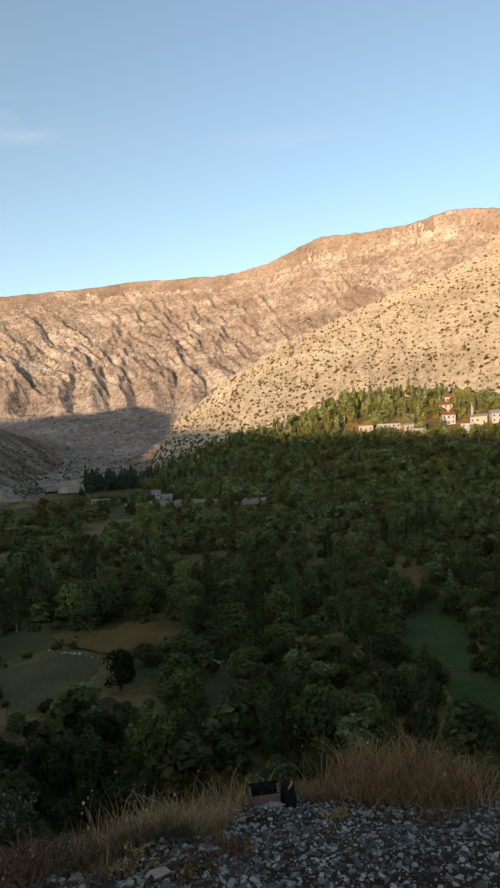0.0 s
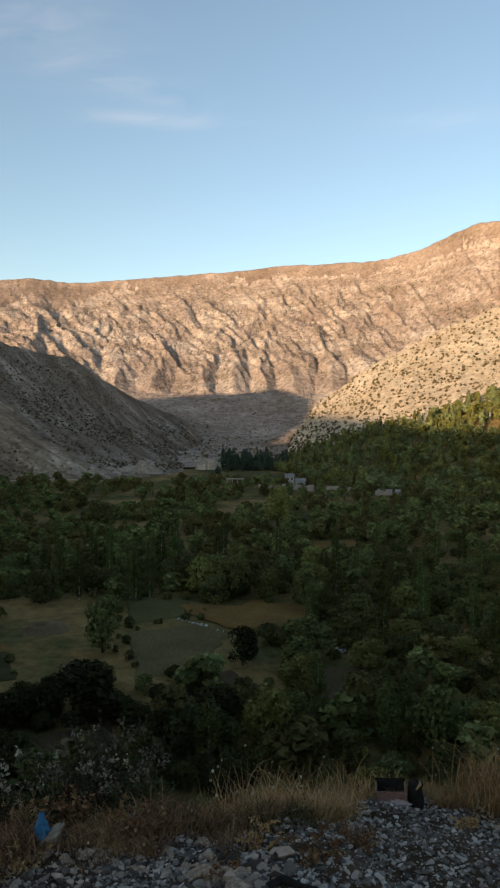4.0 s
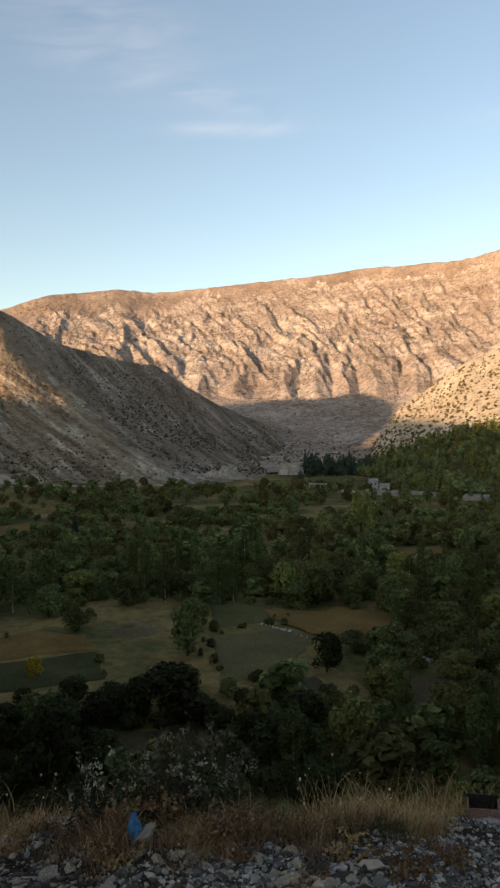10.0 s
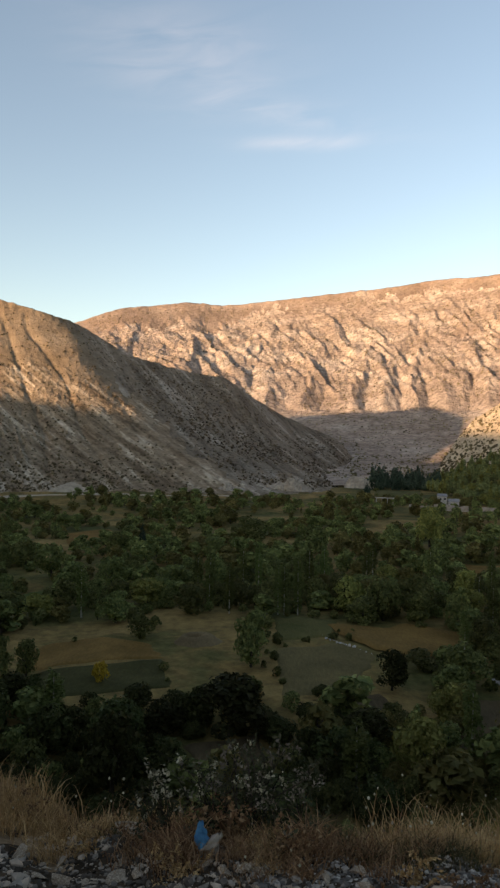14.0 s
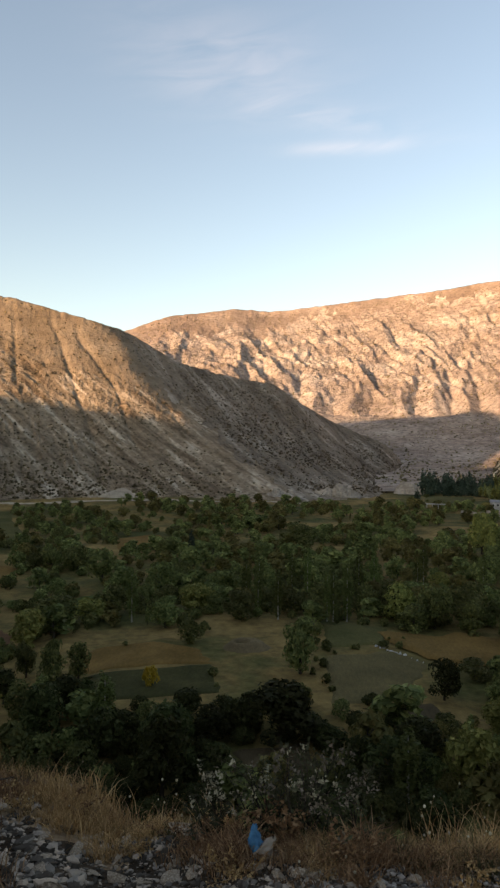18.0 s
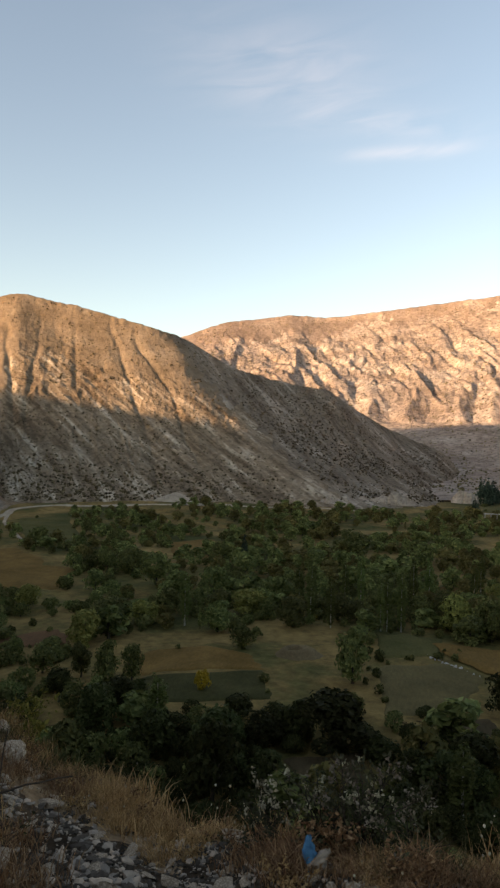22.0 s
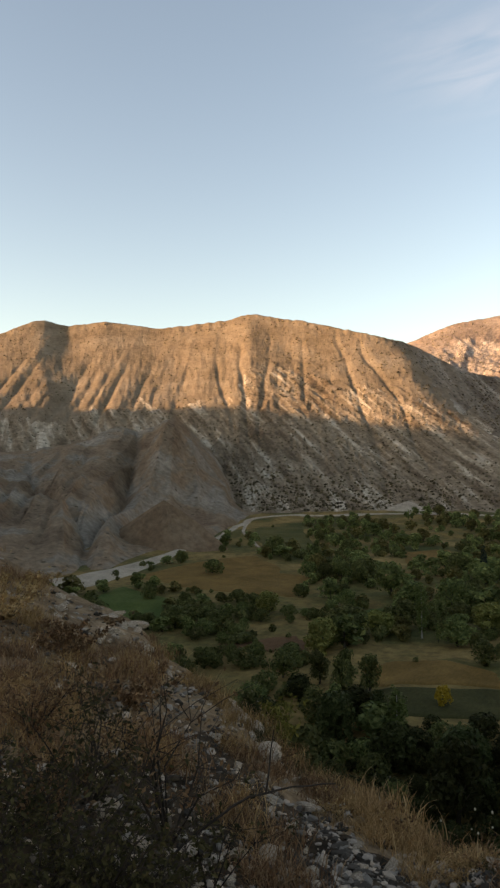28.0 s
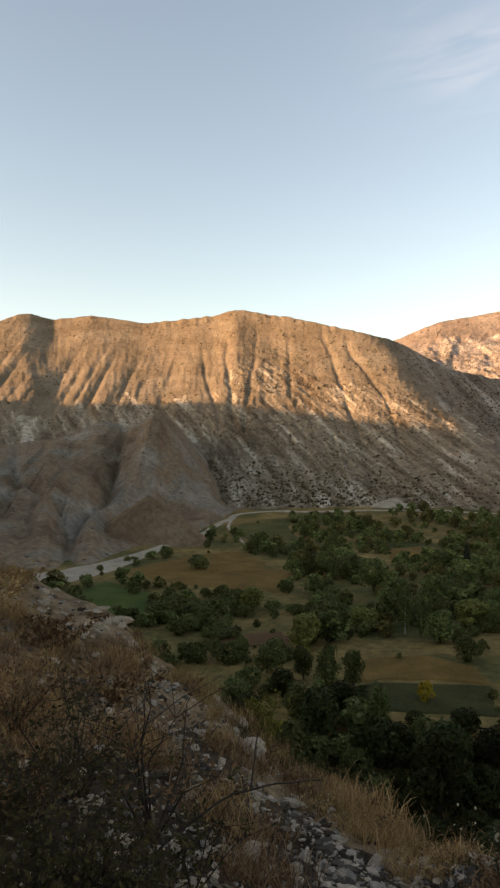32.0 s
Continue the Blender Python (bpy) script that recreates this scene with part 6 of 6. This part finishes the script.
def ribbon(name, label, category, pts, widths, lift=0.3, mat=None):
    """A track along (azimuth, distance) points."""
    p = np.array([polar(a, r) for a, r in pts])
    t = np.linspace(0, len(p) - 1, 14 * len(p))
    x, y, w = (np.interp(t, np.arange(len(p)), q) for q in (p[:, 0], p[:, 1], widths))
    k = np.hanning(13) / np.hanning(13).sum()
    x, y = (np.convolve(np.pad(q, 6, mode="reflect", reflect_type="odd"), k, "valid") for q in (x, y))
    d = np.stack([np.gradient(x), np.gradient(y)], 1)
    d /= np.linalg.norm(d, axis=1)[:, None]
    u = np.linspace(-1, 1, 7)
    w = w * (1 + 0.25 * fbm(t * 1.7, t * 0, 3, 901))
    gx = x[:, None] - d[:, 1:2] * u * w[:, None] / 2
    gy = y[:, None] + d[:, 0:1] * u * w[:, None] / 2
    gz = floor_height(gx, gy) + lift - 0.5 * (np.abs(u) > 0.9)
    return tagged(sheet(name, gx, gy, gz, mat or PALE_DIRT), label, category, kind="structure")


ribbon("road", "pale gravel road along the foot of the hill", "road",
       [(47, 268), (44.5, 274), (41, 289), (36.5, 330), (33, 385), (31, 450), (29.6, 500), (27, 514), (17.5, 516), (8, 514), (3, 516)], [7, 8, 8, 6, 5, 5, 5, 5, 6, 5, 4], 0.5)
ribbon("wash", "dry pale gravel wash below the clay hills", "dry stream", [(50, 256), (47, 260), (44.5, 268), (42, 280), (40, 293), (38, 312), (36, 336)], [18, 24, 26, 24, 18, 11, 6], 0.35)
ribbon("path", "narrow footpath over the meadow", "path", [(30.2, 470), (30.6, 420), (29.9, 390), (29.0, 350)], [2.2, 2.0, 2.0, 1.6], 0.45)


PLASTER = plain_mat("white_plaster", (0.40, 0.385, 0.365), 0.9, wear=(0.24, 0.225, 0.205), scale=0.8)
PLASTER_TAN = plain_mat("tan_plaster", (0.42, 0.36, 0.29), 0.9, wear=(0.3, 0.25, 0.2), scale=0.8)
STONEWORK = plain_mat("pale_stonework", (0.31, 0.275, 0.235), 0.95, wear=(0.17, 0.15, 0.125), scale=0.7)
ROOF_RED = plain_mat("red_roof_tile", (0.26, 0.10, 0.06), 0.9, wear=(0.17, 0.07, 0.045), scale=1.5)
ROOF_GREY = plain_mat("grey_roof_sheet", (0.25, 0.25, 0.25), 0.7, wear=(0.16, 0.15, 0.14), scale=1.5)
DARK_GLASS = plain_mat("dark_window_glass", (0.02, 0.022, 0.026), 0.2, wear=(0.03, 0.03, 0.035))
WHITE_ROCK = ground_mat("white_boulder", ((0.3, (0.34, 0.32, 0.29)), (0.7, (0.55, 0.53, 0.49))), 0.8, 5.0, None, 0.5, 0.05)


def slope_spot(az, el):
    """Where the right hill's ground is seen at this height angle."""
    for r in np.arange(float(R_FOOT(az)), 800, 2.0):
        z = float(right_height(np.array(az), np.array(r)))
        if (z - EYE) / r >= rise(el):
            break
    return r, z


def gable_bm(w, d, h, over=0.4):
    bm = bmesh.new()
    a, b = w / 2 + over, d / 2 + over
    pts = [(-a, -b, 0), (a, -b, 0), (a, 0, h), (-a, 0, h), (a, b, 0), (-a, b, 0)]
    lo = [bm.verts.new(p) for p in pts]
    hi = [bm.verts.new((x, y, z + 0.18)) for x, y, z in pts]
    for q in ((0, 1, 2, 3), (3, 2, 4, 5)):
        bm.faces.new([hi[i] for i in q])
        bm.faces.new([lo[i] for i in reversed(q)])
    for i, j in ((0, 1), (1, 2), (2, 4), (4, 5), (5, 3), (3, 0)):
        bm.faces.new([lo[i], lo[j], hi[j], hi[i]])
    # filled gables
    for k in ((0, 3, 5), (1, 4, 2)):
        bm.faces.new([lo[i] for i in k])
    return bm


def house(az, r, z, w, d, h, wall, roof, label, turn=0.0, gable=1.6, floors=1, windows=3):
    x, y = (float(q) for q in polar(az, r))
    top = new("house")
    top.matrix_basis = pose(x, y, z - 0.5, 0, 0, az + turn)
    body = part("walls", box_bm(w, d, h + 0.5, 0.05), wall, top, at=(0, 0, (h + 0.5) / 2))
    body.name = "wall"
    if gable:
        part("roof", gable_bm(w, d, gable), roof, top, at=(0, 0, h + 0.52))
    else:
        part("roof", box_bm(w + 0.7, d + 0.7, 0.28, 0.05), roof, top, at=(0, 0, h + 0.66))
    for f in range(floors):
        fh = h / floors
        for k in range(windows):
            wx = (k + 0.5) / windows * w - w / 2
            is_door = f == 0 and k == windows // 2
            win = part("door" if is_door else "window", box_bm(1.0, 0.12, 2.0 if is_door else 1.2, 0.02), DARK_GLASS if not is_door else BARK, top,
                       at=(wx, -d / 2 - 0.03, 0.5 + f * fh + (1.02 if is_door else fh * 0.55)))
            if not is_door:
                part("sill", box_bm(1.25, 0.22, 0.1, 0.02), PLASTER, win, at=(0, -0.05, -0.68))
    return tagged(top, label, "house", "village houses" if az < -25 else "")


for az, el, w, d, h, wall, roof, label, gable, floors, win in (
        (-27.2, 0.0, 5.5, 6, 6.0, PLASTER, ROOF_GREY, "small white two-storey village house among trees", 0, 2, 2),
        (-29.2, -0.75, 11, 8, 4.6, PLASTER_TAN, ROOF_GREY, "low tan village house with a flat roof", 0, 1, 3),
        (-30.9, -0.9, 16, 9, 6.6, PLASTER, ROOF_GREY, "long white two-storey village house with a flat grey roof", 0, 2, 5),
        (-32.4, -0.75, 9, 7, 4.0, PLASTER_TAN, ROOF_GREY, "low plastered village house", 1.2, 1, 3),
        (-33.3, -1.0, 10, 7, 3.4, PLASTER, ROOF_GREY, "low white village outbuilding", 0, 1, 3),
        (-35.5, -0.4, 9, 8, 6.2, PLASTER, ROOF_RED, "white two-storey village house with a red roof", 2.0, 2, 3),
        (-35.3, 0.55, 10, 8, 5.0, PLASTER_TAN, ROOF_RED, "tan village house with a red tiled roof on the slope", 2.0, 2, 3),
        (-35.7, 1.2, 8, 7, 4.4, PLASTER_TAN, ROOF_RED, "small red-roofed house above the village", 1.8, 1, 2),
        (-36.9, -1.25, 8, 7, 6.4, PLASTER, ROOF_GREY, "white two-storey village house below the minaret", 0, 2, 2),
        (-38.0, -0.5, 8, 7, 5.0, PLASTER_TAN, ROOF_GREY, "grey-roofed plastered village house", 1.6, 1, 2),
        (-39.0, -0.45, 7, 8, 6.0, PLASTER, ROOF_GREY, "pale gabled village house at the edge of the village", 2.2, 2, 2)):
    rr_, zz_ = slope_spot(az, el)
    house(az, rr_, zz_, w, d, h, wall, roof, label, turn=(az * 7 % 30) - 15, gable=gable, floors=floors, windows=win)


def mosque():
    r, z = slope_spot(-37.3, -0.55)
    x, y = (float(q) for q in polar(-37.3, r))
    top = new("minaret")
    top.location = (x, y, z - 0.4)
    for name, pts, rad, mat in (("base", [(0, 0, 0), (0, 0, 3.0), (0, 0, 3.6)], [1.3, 1.3, 0.8], PLASTER),
                                ("shaft", [(0, 0, 3.5), (0, 0, 9.0), (0, 0, 12.5)], [0.75, 0.68, 0.62], PLASTER),
                                ("balcony", [(0, 0, 9.0), (0, 0, 9.5), (0, 0, 9.9), (0, 0, 10.0)], [0.7, 1.2, 1.2, 0.7], PLASTER),
                                ("cap", [(0, 0, 12.4), (0, 0, 12.6), (0, 0, 15.2)], [0.8, 0.75, 0.04], ROOF_GREY)):
        ob = mesh_object(name, *tube(pts, rad, 12), mat)
        ob.parent = top
    tagged(top, "slim white minaret with a grey conical cap", "minaret")
    house(-37.65, r - 2, z, 9, 9, 4.6, PLASTER, ROOF_GREY, "white village mosque hall beside the minaret", gable=1.6, windows=3)


mosque()
house(-12.0, 463, 0.0, 5.2, 6, 7.4, PLASTER, ROOF_GREY, "white derelict house by the valley road", gable=1.4, floors=2, windows=2, turn=8)
house(-12.85, 463, 0.0, 6.5, 6, 4.2, PLASTER, ROOF_GREY, "low white wing of the derelict house", gable=1.6, windows=2, turn=8)
house(-19.6, 425, 0.0, 7.5, 5, 3.4, PLASTER, ROOF_GREY, "small white shed by the valley road", gable=0, windows=2, turn=-6)
house(-20.5, 424, 0.0, 5, 5, 2.8, PLASTER_TAN, ROOF_GREY, "low grey-roofed shed by the valley road", gable=1.0, windows=2, turn=-6)


def long_wall(a0, r0, a1, r1, h, thick, label, mat=None, z0=0.0):
    """A masonry wall of uneven coursed blocks with a coping."""
    x0, y0 = (float(q) for q in polar(a0, r0))
    x1, y1 = (float(q) for q in polar(a1, r1))
    length, ang = math.hypot(x1 - x0, y1 - y0), math.atan2(y1 - y0, x1 - x0)
    top = new("stone_wall")
    z = float(floor_height(np.array((x0 + x1) / 2), np.array((y0 + y1) / 2))) + z0
    top.matrix_basis = Matrix.Translation(((x0 + x1) / 2, (y0 + y1) / 2, z - 0.4)) @ Matrix.Rotation(ang, 4, "Z")
    n_ = max(2, int(length / 4))
    rng = random.Random(int(length * 100))
    for k in range(n_):
        hh = (h + 0.4) * rng.uniform(0.85, 1.08)
        part("panel", box_bm(length / n_ - 0.06, thick * rng.uniform(0.9, 1.1), hh, 0.06), mat or STONEWORK, top, at=((k + 0.5) / n_ * length - length / 2, 0, hh / 2))
    return tagged(top, label, "wall", "roadside walls")


long_wall(-9.5, 466, -11.3, 458, 2.4, 0.6, "pale retaining wall along the valley road")
long_wall(-11.4, 452, -14.0, 446, 3.6, 0.8, "tall pale retaining wall below the derelict house")
long_wall(-15.0, 437, -17.2, 430, 3.0, 0.6, "pale roadside wall among trees")
long_wall(-18.9, 420, -20.8, 416, 2.6, 0.6, "pale wall in front of the sheds")
long_wall(-23.8, 405, -26.4, 399, 2.0, 0.6, "low pale roadside wall")
long_wall(-30.5, 396, -36.5, 384, 1.8, 0.6, "low pale roadside wall under trees")
long_wall(-28.5, 208, -31.8, 190, 0.9, 0.7, "low dry-stone field wall", WHITE_ROCK)


def pergola():
    top = new("pergola")
    x, y = (float(q) for q in polar(-7.6, 470))
    top.matrix_basis = pose(x, y, 0, 0, 0, -7)
    for k in range(4):
        part("post", box_bm(0.4, 0.4, 4.6, 0.04), PLASTER, top, at=(-5.4 + k * 3.6, 0, 2.0))
    part("beam", box_bm(12.4, 0.5, 0.6, 0.05), PLASTER, top, at=(0, 0, 4.4))
    tagged(top, "white post and beam frame by the road", "pergola")


pergola()


def boulder(x, y, size, seed, label, group):
    ob = rock(0, 0, size, seed, label, 0.75)
    ob.name = "boulder"
    ob.data.materials[0] = WHITE_ROCK
    z = float(floor_height(np.array(x), np.array(y)))
    ob.location = (x, y, z + size * 0.45)
    return tagged(ob, label, "boulder", group)


_r = random.Random(77)
for k in range(12):
    t = k / 11 * 3
    i = min(int(t), 2)
    pts = ((-2.9, 155), (-3.9, 151.5), (-5.1, 149), (-6.8, 145))
    a = pts[i][0] + (pts[i + 1][0] - pts[i][0]) * (t - i)
    r = pts[i][1] + (pts[i + 1][1] - pts[i][1]) * (t - i) + _r.uniform(-0.8, 0.8)
    x, y = (float(q) for q in polar(a, r))
    boulder(x, y, _r.uniform(0.2, 0.48), 900 + k, "white boulder in a row at the edge of the bare field", "white boulders")
for k in range(9):
    x, y = (float(q) for q in polar(-16.6 + _r.uniform(-0.9, 0.9), 137 + _r.uniform(-1.0, 1.0)))
    boulder(x, y, _r.uniform(0.3, 0.7), 930 + k, "white boulder in a heap among bushes", "heaped boulders")


MOUND_SOIL = field_mat("pale_mound_soil", (0.115, 0.086, 0.046), (0.165, 0.122, 0.066))


def earth_mound():
    """A low bank of soil with a dark pit in its top."""
    t, u = np.meshgrid(np.linspace(0, 2 * np.pi, 49), np.linspace(0, 1, 22), indexing="ij")
    mx, my = polar(7.4, 150.0)
    rad = 5.8 * (1 - u) + 0.05
    ex = 1.0 + 0.15 * fbm(np.cos(t) * 1.5, np.sin(t) * 1.5, 2, 951)
    x = np.cos(t) * rad * ex
    y = np.sin(t) * rad * 0.7 * ex
    z = 1.9 * smooth(0, 0.6, u) + 0.12 * fbm(x, y, 3, 953) - 1.5 * np.exp(-(((x + 0.6) / 1.5) ** 2 + ((y + 0.6) / 1.1) ** 2) ** 2)
    a = radians(7.4)
    wx, wy = x * math.cos(a) - y * math.sin(a) + mx, x * math.sin(a) + y * math.cos(a) + my
    tagged(sheet("mound", wx, wy, z + float(floor_height(mx, my)) - 0.25, MOUND_SOIL), "bare earth mound with a dark pit", "mound", kind="structure")


earth_mound()


def cliff(a0, a1, r, h, seed, label):
    """A face of pale broken rock at the foot of the hill."""
    a, u = np.meshgrid(np.linspace(a0, a1, 70), np.linspace(0, 1, 26), indexing="ij")
    s = (a - a0) / (a1 - a0)
    top = h * np.clip(np.sin(np.pi * s), 0, 1) ** 0.5 * (0.75 + 0.4 * fbm(a * 2.2, a * 0, 3, seed))
    z = -0.5 + (top + 0.5) * u
    rr = r + u * 5.5 + 2.2 * (1 - ridged(a * 2.6, u * 0.6, 3, seed + 1)) + 8 * (1 - np.sin(np.pi * s) ** 0.4)
    x, y = polar(a, rr)
    tagged(sheet("cliff", x, y, z, PALE_CLIFF), label, "cliff", kind="structure")


PALE_CLIFF = ground_mat("pale_cliff_rock", ((0.3, (0.20, 0.165, 0.125)), (0.5, (0.30, 0.255, 0.20)), (0.7, (0.42, 0.37, 0.31))), 0.05, 0.5, None, 0.8, 1.0, stretch=(1, 1, 0.35))
cliff(-1.9, 2.2, 563, 11, 961, "pale exposed rock face at the foot of the hill")
cliff(3.4, 6.0, 532, 9, 963, "pale rock outcrop above the road")
cliff(-7.0, -4.4, 612, 13, 965, "pale rock nose at the gorge mouth")


def scree():
    t, u = np.meshgrid(np.linspace(-1.25, 1.25, 40), np.linspace(0, 1, 24), indexing="ij")
    ax, ay = polar(17.4, 552.0)
    rad = 34 * u
    a = radians(17.4 + 180)
    d = a + t
    x, y = ax - np.sin(d) * rad, ay + np.cos(d) * rad
    z = 7.5 * (1 - u) ** 1.5 - 0.4 + 0.3 * fbm(x / 4, y / 4, 3, 971)
    tagged(sheet("scree_fan", x, y, z, PALE_DIRT), "pale fan of scree at the foot of a gully", "scree", kind="structure")


scree()
